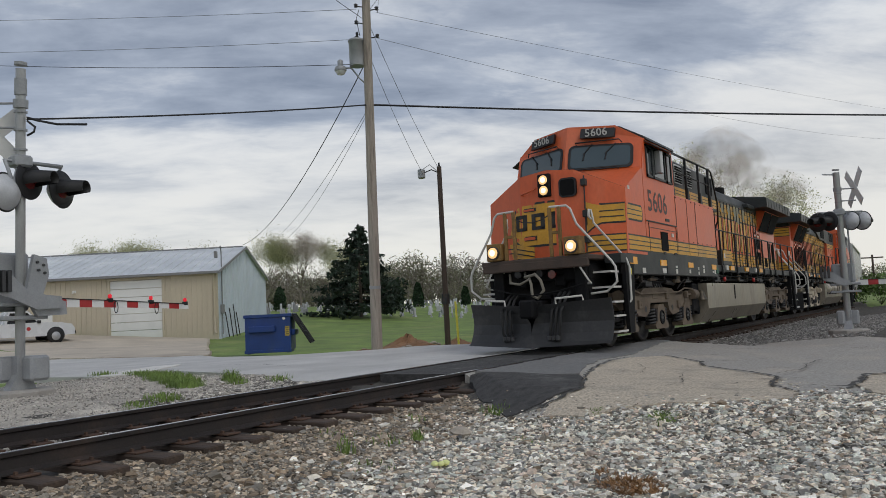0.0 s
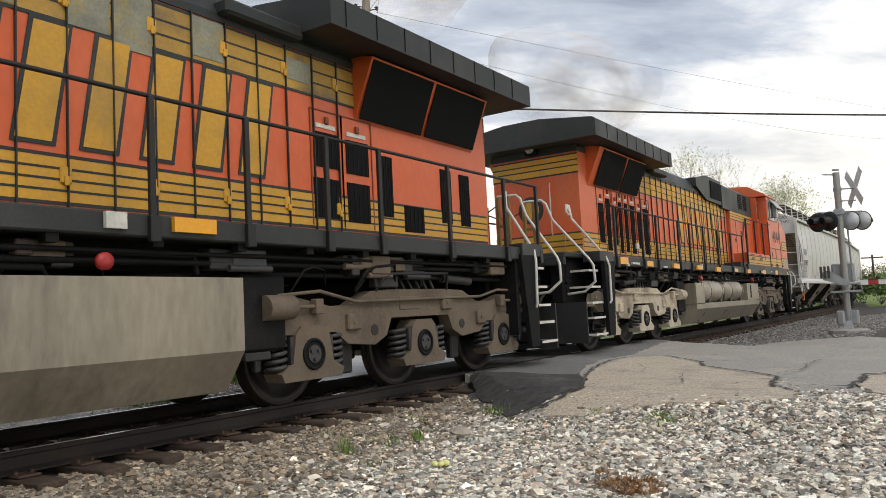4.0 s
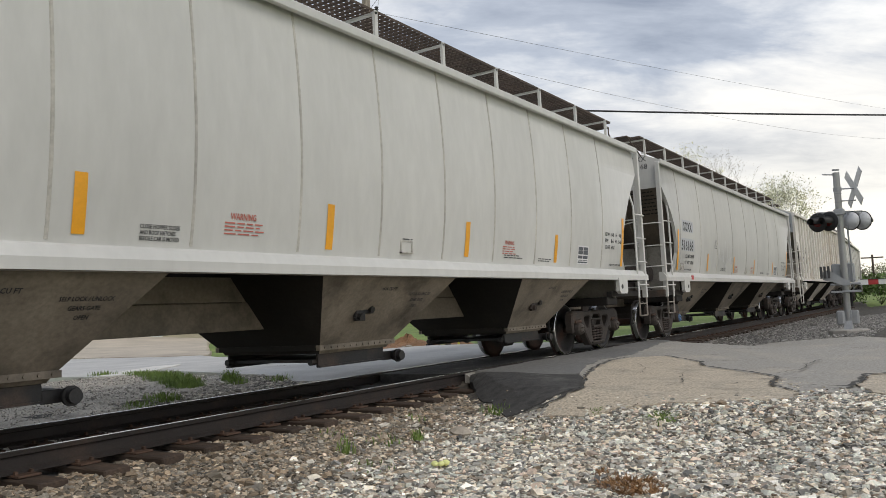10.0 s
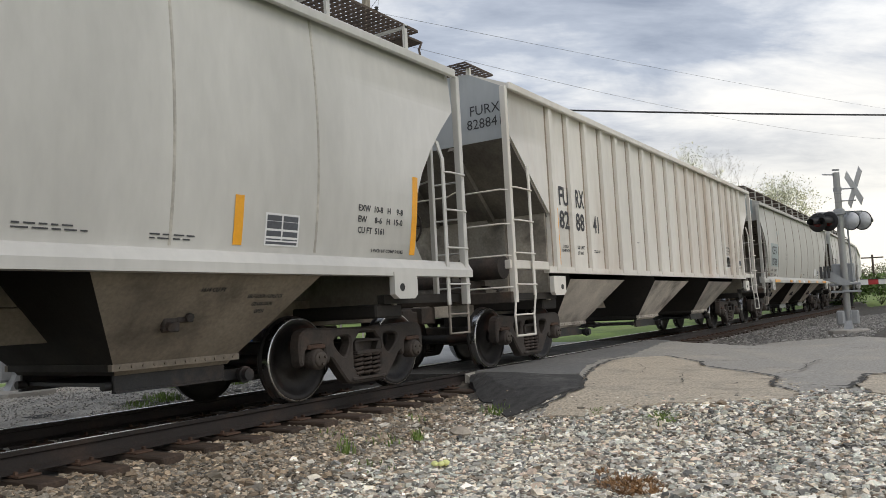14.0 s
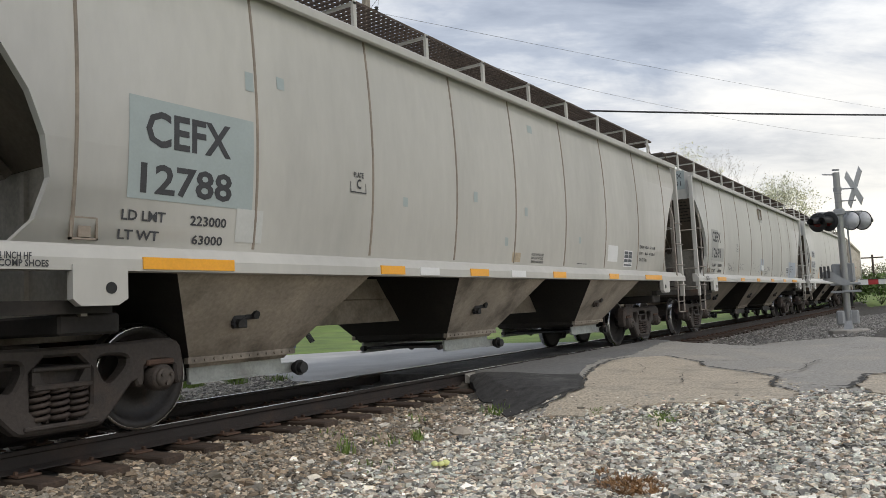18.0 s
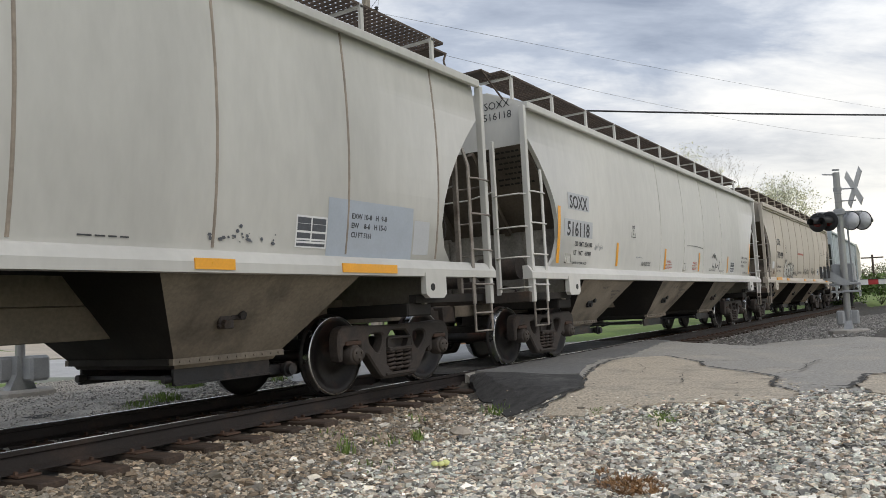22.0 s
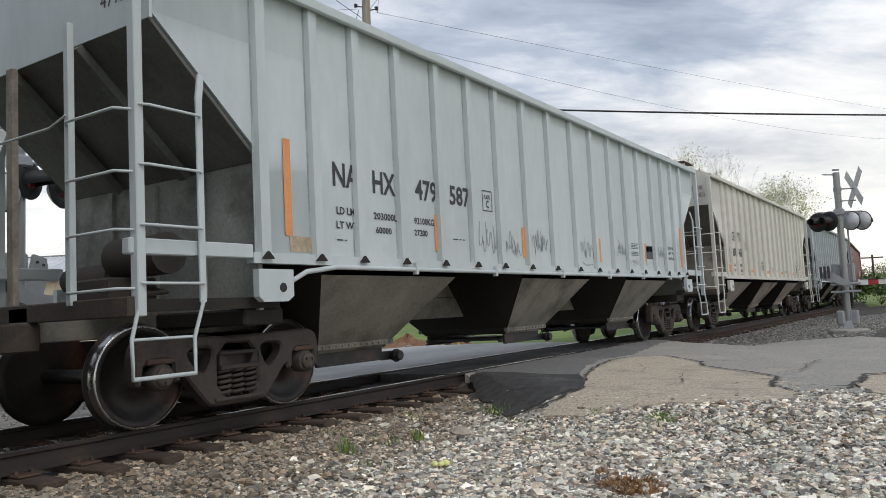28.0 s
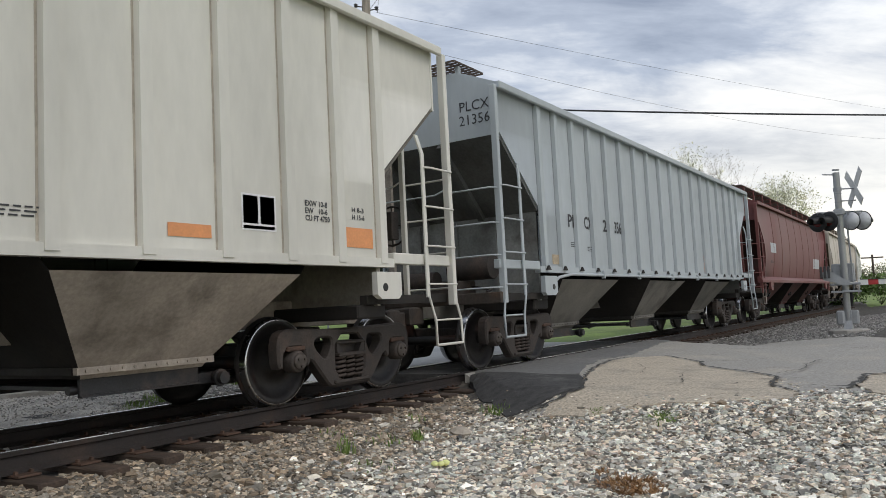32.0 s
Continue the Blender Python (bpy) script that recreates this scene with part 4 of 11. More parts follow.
        for x in spec["rib_x"]:
            part("rib_foot", Build().prism([(x - 0.07, ZS1 - 0.06), (x + 0.07, ZS1 - 0.06), (x, ZS1 + 0.01)], "y", -1.645, -1.61), M["shaded_soot"], car)
    if spec.get("fascia"):
        for z0, z1, y in ((3.90, 3.97, 1.615), (3.99, 4.12, 1.645)):
            part("eave_fascia", Build().box(-7.95, 7.95, -y, -y + 0.08, z0, z1, 0.012), paint, car)
    # bays: three tapering hoppers with outlet gates
    for c in (-4.62, -0.2, 4.2):
        b = Build()
        t0, bt = 1.28, 1.34
        T = [(c - t0, -1.50, bt), (c + t0, -1.50, bt), (c + t0, 1.50, bt), (c - t0, 1.50, bt)]
        Mid = [(c - 0.66, -0.84, 0.56), (c + 0.66, -0.84, 0.56), (c + 0.66, 0.84, 0.56), (c - 0.66, 0.84, 0.56)]
        B = [(c - 0.62, -0.79, 0.49), (c + 0.62, -0.79, 0.49), (c + 0.62, 0.79, 0.49), (c - 0.62, 0.79, 0.49)]
        U = [(c - 2.2, -1.50, 2.55), (c + 2.2, -1.50, 2.55), (c + 2.2, 1.50, 2.55), (c - 2.2, 1.50, 2.55)]
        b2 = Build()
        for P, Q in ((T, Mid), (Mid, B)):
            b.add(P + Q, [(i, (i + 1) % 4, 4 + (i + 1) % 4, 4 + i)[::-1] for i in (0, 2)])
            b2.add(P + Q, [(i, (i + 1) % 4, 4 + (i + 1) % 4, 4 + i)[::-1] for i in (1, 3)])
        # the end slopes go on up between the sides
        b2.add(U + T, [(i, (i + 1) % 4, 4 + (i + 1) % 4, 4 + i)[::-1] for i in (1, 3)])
        b.add(B, [(3, 2, 1, 0)])
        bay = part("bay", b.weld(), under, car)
        # end faces get the darker steel, with the shade between bays painted in
        part("end_slope", b2.weld(), M["shaded_soot"], bay, "end slope of the bay, near-black with soot and painted shade")
        b = Build()
        for y in (-0.81, 0.81):
            b = Build().box(c - 0.70, c + 0.70, y * 1.045 - 0.03, y * 1.045 + 0.03, 0.53, 0.59)
            for i in range(12):
                x = c - 0.62 + i * 0.113
                b.tube((x, y * 1.07, 0.56), (x, y * 1.10, 0.56), 0.014, 6)
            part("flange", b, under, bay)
        for x in (-0.68, 0.68):
            part("flange", Build().box(c + x - 0.03, c + x + 0.03, -0.80, 0.80, 0.53, 0.59), M["shaded_soot"], bay)
        b = Build()
        b.box(c - 0.58, c + 0.86, -0.68, 0.68, 0.385, 0.42)
        for y in (-0.5, 0.5):
            b.box(c + 0.5, c + 0.92, y - 0.04, y + 0.04, 0.35, 0.385)
        part("outlet_gate", b, M["steel_dark"], bay)
        b = Build().tube((c + 0.80, -0.80, 0.37), (c + 0.80, 0.80, 0.37), 0.036, 10)
        for y in (-0.84, 0.84):
            b.tube((c + 0.80, y - 0.07, 0.37), (c + 0.80, y + 0.07, 0.37), 0.062, 10)
            b.tube((c + 0.80, y - 0.015, 0.37), (c + 0.80, y + 0.015, 0.37), 0.085, 12)
        part("operating_shaft", b, M["steel_dark"], bay)
        gate = spec.get("gate", M["steel_dark"])
        for y in (-1, 1):
            b = Build().box(c - 0.61, c + 0.60, y * 0.745 - 0.02, y * 0.745 + 0.02, 0.335, 0.49, 0.006)
            b.box(c - 0.61, c + 0.60, y * 0.765 - 0.03, y * 0.765 + 0.03, 0.332, 0.352)
            b.box(c + 0.60, c + 0.90, y * 0.74 - 0.018, y * 0.74 + 0.018, 0.32, 0.43, 0.006)
            part("gate_rail", b, gate, bay)
            part("stop_lug", Build().tube((c - 0.68, y * 0.70, 0.40), (c - 0.60, y * 0.70, 0.40), 0.04, 8), M["steel_dark"], bay)
        # vibrator bracket on the sloping side
        for y, s_ in () if ribbed else ((-1.155, -1), (1.155, 1)):
            b = Build()
            x = c - 0.25
            b.box(x - 0.15, x + 0.02, y - 0.025, y + 0.03, 0.84, 0.98, 0.01)
            b.box(x - 0.02, x + 0.17, y - 0.03, y + 0.03, 0.92, 1.05, 0.01)
            b.tube((x - 0.16, y - 0.01, 0.86), (x + 0.18, y - 0.01, 1.04), 0.022, 6)
            b.tube((x - 0.1, y, 0.9), (x - 0.1, y + s_ * 0.07, 0.88), 0.04, 8)
            b.tube((x + 0.1, y, 0.98), (x + 0.1, y + s_ * 0.07, 0.96), 0.04, 8)
            part("vibrator_bracket", b, M["steel_dark"], bay)
    # centre sill, end platforms, draft gear
    b = Build()
    b.box(-8.2, 8.2, -0.16, 0.16, 0.80, 1.12, 0.01)
    b.box(-6.3, 6.3, -0.15, 0.15, 1.125, 1.40)
    part("centre_sill", b, under, car)
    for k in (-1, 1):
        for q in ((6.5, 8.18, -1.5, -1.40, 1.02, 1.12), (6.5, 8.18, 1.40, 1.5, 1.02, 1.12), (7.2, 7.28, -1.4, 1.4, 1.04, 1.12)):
            part("platform_beam", Build().box(k * q[0], k * q[1], *q[2:]), M["shaded_soot"], car)
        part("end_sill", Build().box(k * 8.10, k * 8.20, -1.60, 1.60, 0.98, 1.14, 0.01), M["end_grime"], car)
        part("body_bolster", Build().box(k * 6.4, k * 6.9, -1.45, 1.45, 0.86, 1.02, 0.02), M["shaded_soot"], car)
        b = Build()
        b.box(k * 8.1, k * 8.45, -0.2, 0.2, 0.72, 0.98, 0.02)
        b.box(k * 8.4, k * 8.72, -0.1, 0.1, 0.70, 0.92, 0.02)
        b.box(k * 8.62, k * 8.80, -0.16, 0.10, 0.68, 0.96, 0.03)
        part("coupler", b, M["bogie"], car)
        b = Build()
        b.pipe([(k * 8.2, 0.35, 0.95), (k * 8.4, 0.32, 0.7), (k * 8.55, 0.25, 0.42), (k * 8.75, 0.1, 0.35)], 0.025, 6)
        part("air_hose", b, M["rubber"], car)
        # corner posts, ladders, grab irons
        for s_ in (-1, 1):
            b = Build()
            b.box(k * 8.06, k * 8.14, s_ * 1.55, s_ * 1.645, 0.98, ZR - 0.02, 0.008)
            part("corner_post", b, paint, car)
        iron = M["ladder"] if spec.get("grimy_ladder") else paint
        lad = empty("side_ladder")
        lad.parent = car
        for s_ in (-1, 1):
            xs_ = 7.51 if ribbed else 7.65
            b = Build()
            b.box(k * xs_ - 0.032, k * xs_ + 0.032, s_ * 1.618, s_ * 1.642, 1.08 if ribbed else 0.98, 2.84, 0.004)
            b.plate([(k * xs_ - 0.032, s_ * 1.642, 2.82), (k * xs_ + 0.032, s_ * 1.642, 2.82), (k * (xs_ - 0.06) + 0.032, s_ * 1.60, 3.06), (k * (xs_ - 0.06) - 0.032, s_ * 1.60, 3.06)], (0, -s_ * 0.022, 0))
            part("stile", b, iron, lad)
            for z in (1.24, 1.70, 2.18, 2.66):
                b = Build().pipe([(k * 8.11, s_ * 1.648, z), (k * 8.05, s_ * 1.70, z - 0.005), (k * (xs_ + 0.06), s_ * 1.70, z - 0.005), (k * xs_, s_ * 1.645, z)], 0.012, 6)
                part("rung", b, iron, lad)
            step_mat = M["step_rust"] if spec.get("rusty_step") and k < 0 else paint if ribbed else M["ladder"]
            if ribbed:
                q0, q1, zl, zh = 8.20, 7.62, 0.50, 0.80
                b = Build().pipe([(k * 8.10, s_ * 1.62, 1.12), (k * q0, s_ * 1.64, zh), (k * q0, s_ * 1.65, zl), (k * q1, s_ * 1.65, zl), (k * q1, s_ * 1.65, zh), (k * xs_, s_ * 1.64, 1.10)], 0.017, 6)
            else:
                q0, q1, zl, zh = 8.10, 7.66, 0.62, 0.86
                b = Build().pipe([(k * q0, s_ * 1.62, 1.06), (k * q0, s_ * 1.62, zl), (k * q1, s_ * 1.62, zl), (k * q1, s_ * 1.62, 1.30)], 0.017, 6)
            b.tube((k * q0, s_ * 1.63, zh), (k * q1, s_ * 1.63, zh), 0.013, 6)
            part("sill_step", b, step_mat, lad)
        # end ladder: stiles and rungs across the corner
        el = empty("end_ladder")
        el.parent = car
        for s_ in (-1, 1):
            b = Build()
            ye = 0.82 if ribbed else 1.08
            b.box(k * 8.16, k * 8.22, s_ * ye - 0.035, s_ * ye + 0.035, 1.1, 3.5, 0.006)
            part("stile", b, iron, el)
            for z in (1.2, 1.66, 2.12, 2.62):
                b = Build().pipe([(k * 8.22, s_ * ye, z), (k * 8.26, s_ * (ye + 0.06), z), (k * 8.26, s_ * 1.54, z), (k * 8.14, s_ * 1.60, z)], 0.012, 6)
                part("rung", b, iron, el)
        b = Build().pipe([(k * 8.22, -ye, 2.70), (k * 8.24, -0.6, 2.62), (k * 8.24, 0.6, 2.62), (k * 8.22, ye, 2.70)], 0.012, 6)
        part("grab_iron", b, paint, car)
        b = Build()
        b.box(k * 8.0, k * 8.06, k * -0.40 - 0.05, k * -0.40 + 0.05, 1.1, 3.4)
        part("end_post", b, M["ladder"], car)
    # brake gear on the rear end
    b = Build()
    b.tube((-7.4, -0.3, 1.55), (-7.4, -1.05, 1.55), 0.19, 14)
    b.tube((-7.1, 0.2, 1.42), (-7.1, 1.0, 1.42), 0.14, 12)
    b.box(-7.7, -7.2, -0.6, 0.0, 1.12, 1.36, 0.02)
    b.pipe([(-7.9, -1.2, 1.16), (-7.4, -1.0, 1.2), (-7.3, -0.4, 1.3)], 0.02, 6)
    part("brake_cylinder", b, M["bogie"], car)
    b = Build()
    cx, cz = 8.28, 2.1
    ring = [(cx, -0.55 + 0.27 * math.cos(2 * math.pi * i / 16), cz + 0.27 * math.sin(2 * math.pi * i / 16)) for i in range(17)]
    b.pipe(ring, 0.016, 5)
    for i in range(0, 16, 4):
        b.tube((cx, -0.55, cz), ring[i], 0.012, 5)
    b.box(8.1, 8.26, -0.68, -0.42, 1.9, 2.28, 0.01)
    part("hand_brake", b, M["bogie"], car)
    # roof walk
    if spec.get("walk", True):
        wk = empty("roof_walk")
        wk.parent = car
        b = Build()
        for y0, y1 in ((-1.18, -0.62), (0.62, 1.18)):
            for y in np.linspace(y0, y1, 8):
                b.box(-7.9, 7.9, y - 0.005, y + 0.005, 4.66, 4.69)
            for x in np.arange(-7.9, 7.91, 0.10):
                b.box(x - 0.006, x + 0.006, y0, y1, 4.655, 4.69)
        part("grating", b, spec.get("walk_mat", M["walk"]), wk)
        for i, x in enumerate(np.arange(-7.6, 7.7, 1.52)):
            for s_ in (-1, 1):
                b = Build()
                b.box(x - 0.03, x + 0.03, s_ * 1.16, s_ * 1.20, 4.20, 4.68)
                b.box(x - 0.025, x + 0.025, s_ * 0.6, s_ * 1.2, 4.63, 4.66)
                part("bracket", b, paint, wk)
        for k in (-1, 1):
            b = Build()
            b.box(k * 7.9, k * 8.25, -1.0, 1.0, 4.64, 4.67)
            b.pipe([(k * 8.25, -1.0, 4.66), (k * 8.1, -1.05, 4.5), (k * 7.95, -1.2, 4.2)], 0.016, 5)
            part("end_step", b, spec.get("walk_mat", M["walk"]), wk)
    if not spec.get("walk", True):
        for k in (-1, 1):
            b = Build()
            for y in np.linspace(-1.0, 1.0, 14):
                b.box(k * 7.3, k * 8.15, y - 0.006, y + 0.006, top + 0.045, top + 0.07)
            for x in np.linspace(7.3, 8.15, 9):
                b.box(k * x - 0.006, k * x + 0.006, -1.0, 1.0, top + 0.04, top + 0.07)
            part("roof_step", b, M["walk"], car)
            b = Build()
            for y in (-0.9, 0.9):
                b.box(k * 7.86, k * 7.92, y - 0.03, y + 0.03, top - 0.3, top + 0.045)
            part("step_bracket", b, paint, car)
    b = Build()
    b.box(-7.0, 7.0, -0.32, 0.32, top - 0.02, top + 0.11, 0.03)
    part("hatch_cover", b, paint, car)
    # seams or ribs
    if ribbed:
        for x in spec["rib_x"]:
            for s_ in (-1, 1):
                b = Build()
                b.prism([(x - 0.07, s_ * 1.545), (x - 0.058, s_ * 1.612), (x + 0.058, s_ * 1.612), (x + 0.07, s_ * 1.545)], "z", ZS1 - 0.06, ZR - 0.02)
                rib = part("rib", b, paint, car)
                # dark strips along the rib: rusty dirt and the crease's shade painted together
                b = Build()
                for e in (-1, 1):
                    b.box(x + e * 0.071, x + e * (0.071 + spec.get("streak", 0.02)), s_ * 1.545, s_ * 1.553, ZS1, ZR - 0.04)
                part("weld_seam", b, seam_paint, rib)
    elif spec.get("seams"):
        for x in spec.get("seam_x", np.linspace(-5.6, 5.6, spec["seams"])):
            b = Build()
            v = []
            for z in np.linspace(1.56, ZR - 0.04, 10):
                y = bulge(z)
                v.append([(x - 0.02, y + 0.004, z), (x - 0.009, y - 0.010, z), (x + 0.009, y - 0.010, z), (x + 0.02, y + 0.004, z)])
            flat = [p for r_ in v for p in r_]
            b.add(flat, [(i * 4 + j, i * 4 + j + 1, (i + 1) * 4 + j + 1, (i + 1) * 4 + j) for i in range(9) for j in range(3)])
            part("seam", b, seam_paint, car)
    for k in (-1, 1):
        truck(car, k * 6.67, {("car_b", -1): -1, ("car_f", 1): 1}.get((spec["key"], k), False), 1 if (spec["key"], k) == ("car_b", -1) else None)
    spec["car"] = car
    marks(car, spec, sec, ribbed, seam_paint)
    return car


M["walk"] = material("rusty_grating", (0.10, 0.075, 0.06), 0.8, 0.2, 0.3, 2)
M["step_rust"] = material("orange_rust", (0.42, 0.17, 0.05), 0.8, 0, 0.3, 6)
M["ink"] = material("faded_black_lettering", (0.05, 0.05, 0.055), 0.7, 0, 0.2, 6)
M["ink_red"] = material("faded_red_lettering", (0.45, 0.13, 0.10), 0.7, 0, 0.2, 6)
M["amber"] = material("amber_reflector", (0.85, 0.38, 0.02), 0.35, 0, 0.08, 3)
M["orange_mark"] = material("faded_orange_reflector", (0.72, 0.30, 0.12), 0.5, 0, 0.1, 3)


def marking(name, car, mat, x0, x1, z0, z1, sec, off=0.005, label=""):
    """A thin painted or stuck-on patch that follows the side."""
    b = Build()
    zs = np.linspace(z0, z1, 5)
    v = []
    for z in zs:
        y = sec(z) - off
        v += [(x0, y, z), (x1, y, z)]
    b.add(v, [(2 * i, 2 * i + 1, 2 * i + 3, 2 * i + 2) for i in range(4)])
    return part(name, b, mat, car, label)


def small_print(car, mat, x, z, w, lines, sec, h=0.013, gap=0.032, off=0.006, seed=0):
    """Writing too small to read: plain bars in rows."""
    rg = random.Random(seed)
    b = Build()
    for i in range(lines):
        q = x
        zz = z - i * gap
        end = x + w * rg.uniform(0.75, 1.0)
        while q < end - 0.02:
            l = rg.uniform(0.05, 0.14)
            y = sec(zz) - off
            b.quad((q, y, zz), (min(q + l, end), y, zz), (min(q + l, end), y, zz + h), (q, y, zz + h))
            q += l + 0.025
    return part("small_print", b, mat, car)


def marks(car, spec, sec, ribbed, seam):
    o = 0.072 if ribbed else 0.006
    ink = spec.get("ink", M["ink"])
    for words, x, z, h, wd in spec.get("words", []):
        lettering(words, car, ink, x, z, h, -0.006, wd, sec)
    for words, x, z, h, wd in spec.get("red_words", []):
        lettering(words, car, M["ink_red"], x, z, h, -0.006, wd, sec)
    for words, c, x, z, h, wd in spec.get("bay_words", []):
        lettering(words, car, M["ink"], c + x, z, h, -0.008, wd, lambda q: -1.50 + (1.34 - q) * 0.846)
    for x0, x1, z0, z1 in spec.get("amber", []):
        marking("reflector", car, spec.get("amber_mat", M["amber"]), x0, x1, z0, z1, sec, o if spec.get("amber_on_rib") else 0.007)
    for x0, x1, z0, z1 in spec.get("sill_amber", []):
        b = Build().box(x0, x1, -1.672, -1.655, z0, z1)
        part("reflector", b, M["amber"], car)
    for i, (x, z, w, n, red) in enumerate(spec.get("print", [])):
        small_print(car, M["ink_red"] if red else ink, x, z, w, n, sec, seed=i)
    for x0, x1, z0, z1, mt in spec.get("patch", []):
        marking("stencil_panel", car, mt, x0, x1, z0, z1, sec, 0.004)
    for x, z, w, h in spec.get("framed", []):
        b = Build()
        y = sec(z) - 0.008
        for a in ((x, x + w, z, z + 0.012), (x, x + w, z + h, z + h + 0.012), (x, x + 0.012, z, z + h), (x + w - 0.012, x + w, z, z + h)):
            b.quad((a[0], y, a[2]), (a[1], y, a[2]), (a[1], y, a[3]), (a[0], y, a[3]))
        part("plate_frame", b, ink, car)
        lettering("PLATE", car, ink, x + 0.05, z + h * 0.62, 0.055, -0.008, w * 0.62, sec)
        lettering("C", car, ink, x + w * 0.38, z + h * 0.18, 0.10, -0.008, w * 0.28, sec)
    for x, z, w, h in spec.get("route", []) + spec.get("boxed", []):
        b = Build()
        for a in ((x, x + w, z, z + 0.014), (x, x + w, z + h, z + h + 0.014), (x, x + 0.014, z, z + h), (x + w - 0.014, x + w, z, z + h)):
            b.box(a[0], a[1], sec(z) - 0.03, sec(z) + 0.02, a[2], a[3])
        part("card_holder", b, seam, car)
    for x, z, w, h in spec.get("route", []):
        part("card_clip", Build().box(x + w * 0.3, x + w * 0.75, sec(z) - 0.026, sec(z) + 0.02, z + 0.02, z + h * 0.65), seam, car)
    for x0, x1, z0, z1 in spec.get("placard", []):
        part("placard", Build().box(x0, x1, sec(z0) - 0.05, sec(z0) + 0.03, z0, z1, 0.008), M["panel_white"], car)
    for x0, x1, z0, z1, key in spec.get("sill_patch", []):
        part("stencil_panel", Build().box(x0, x1, -1.670, -1.655, z0, z1), M[key], car)
    for words, x, z, h, wd in spec.get("sill_words", []):
        lettering(words, car, ink, x, z, h, -1.666, wd)
    if "wide_red" in spec:
        x, z, w = spec["wide_red"]
        small_print(car, M["ink_red"], x, z, w, 1, sec, 0.075, seed=3)
    for x0, x1, z0, z1 in spec.get("splash", []):
        rg = random.Random(int(100 * (x0 + 20)))
        b = Build()
        for _ in range(26):
            x, z, r = rg.uniform(x0, x1), rg.triangular(z0, z1, z0), rg.uniform(0.008, 0.028)
            y = sec(z) - 0.006
            n = [(x + r * math.cos(a) * rg.uniform(0.6, 1.3), y, z + r * math.sin(a) * rg.uniform(0.5, 1.0)) for a in np.linspace(0, 2 * math.pi, 7)[:-1]]
            b.quad(*n)
        part("tar_splash", b, M["panel_dark"], car)
    if spec.get("slope_words"):
        # faint stencil lines high on the sloping end sheet, too worn to read
        b = Build()
        rg = random.Random(9)
        for i in range(7):
            z = 3.36 - 0.075 * i
            x = -7.93 + (3.46 - z) / 1.26 * 1.17
            y0 = -1.42 + rg.uniform(0, 0.1)
            for j in range(rg.choice((5, 6, 7))):
                w = rg.uniform(0.04, 0.10)
                b.quad((x - 0.012, y0, z), (x - 0.012, y0 + w, z), (x - 0.012 - 0.023, y0 + w, z + 0.026), (x - 0.012 - 0.023, y0, z + 0.026))
                y0 += w + 0.022
        part("small_print", b, M["shaded_soot"], car)
    for y0, y1, z0, z1 in spec.get("end_patch", []):
        part("stencil_panel", Build().box(-7.934, -7.925, y0, y1, z0, z1), M["panel_teal"], car)
    for x in spec.get("end_words", []):
        words, yy, z, h = x
        cu = bpy.data.curves.new("lettering", "FONT")
        cu.body, cu.size, cu.resolution_u, cu.align_x = words, h / 0.69, 2, "CENTER"
        tmp = bpy.data.objects.new("lettering", cu)
        me = bpy.data.meshes.new_from_object(tmp)
        bpy.data.objects.remove(tmp)
        me.transform(Matrix.Translation((-7.936, yy, z)) @ Matrix(((0, 0, -1, 0), (-1, 0, 0, 0), (0, 1, 0, 0), (0, 0, 0, 1))))
        part("lettering", me, ink, car)


def scrawl(car, mat, x0, x1, z0, z1, seed, strokes, width=0.02, sec=bulge):
    """Spray-painted loops and slashes with no words in them."""
    rg = random.Random(seed)
    b = Build()
    for i in range(strokes):
        cx = x0 + (x1 - x0) * (i + 0.5) / strokes
        w = (x1 - x0) / strokes * rg.uniform(0.9, 1.3)
        n = rg.choice((5, 6, 7))
        pts = [(cx + w * (-0.5 + k / (n - 1) + rg.uniform(-0.35, 0.25)), z0 + (z1 - z0) * (rg.uniform(0.0, 0.40) if k % 2 else rg.uniform(0.45, 1.0))) for k in range(n)]
        # rounded by halving the corners
        for _ in range(2):
            q = [pts[0]]
            for (a, c), (d, e) in zip(pts, pts[1:]):
                q += [(a * 0.75 + d * 0.25, c * 0.75 + e * 0.25), (a * 0.25 + d * 0.75, c * 0.25 + e * 0.75)]
            pts = q + [pts[-1]]
        v, f = [], []
        for k, (x, z) in enumerate(pts):
            xa, za = pts[max(0, k - 1)]
            xb, zb = pts[min(len(pts) - 1, k + 1)]
            d = math.hypot(xb - xa, zb - za) or 1
            nx, nz = -(zb - za) / d * width / 2, (xb - xa) / d * width / 2
            y = sec(z) - 0.0055
            v += [(x + nx, y, z + nz), (x - nx, y, z - nz)]
        f = [(2 * k, 2 * k + 1, 2 * k + 3, 2 * k + 2) for k in range(len(pts) - 1)]
        b.add(v, f)
    part("graffiti", b, mat, car)
# ------------------------------------------------------------ the cars, from the engines back
M["panel_dark"] = material("black_stencil_panel", (0.085, 0.09, 0.105), 0.6, 0, 0.2, 5)
M["panel_grey"] = material("grey_patch_paint", (0.50, 0.51, 0.53), 0.6, 0, 0.05, 4)
M["panel_teal"] = material("grey_green_patch_paint", (0.36, 0.41, 0.41), 0.6, 0, 0.05, 4)
M["panel_blue"] = material("pale_blue_grey_patch_paint", (0.40, 0.44, 0.50), 0.6, 0, 0.05, 4)
M["panel_mid"] = material("mid_grey_patch_paint", (0.40, 0.395, 0.38), 0.6, 0, 0.06, 4)
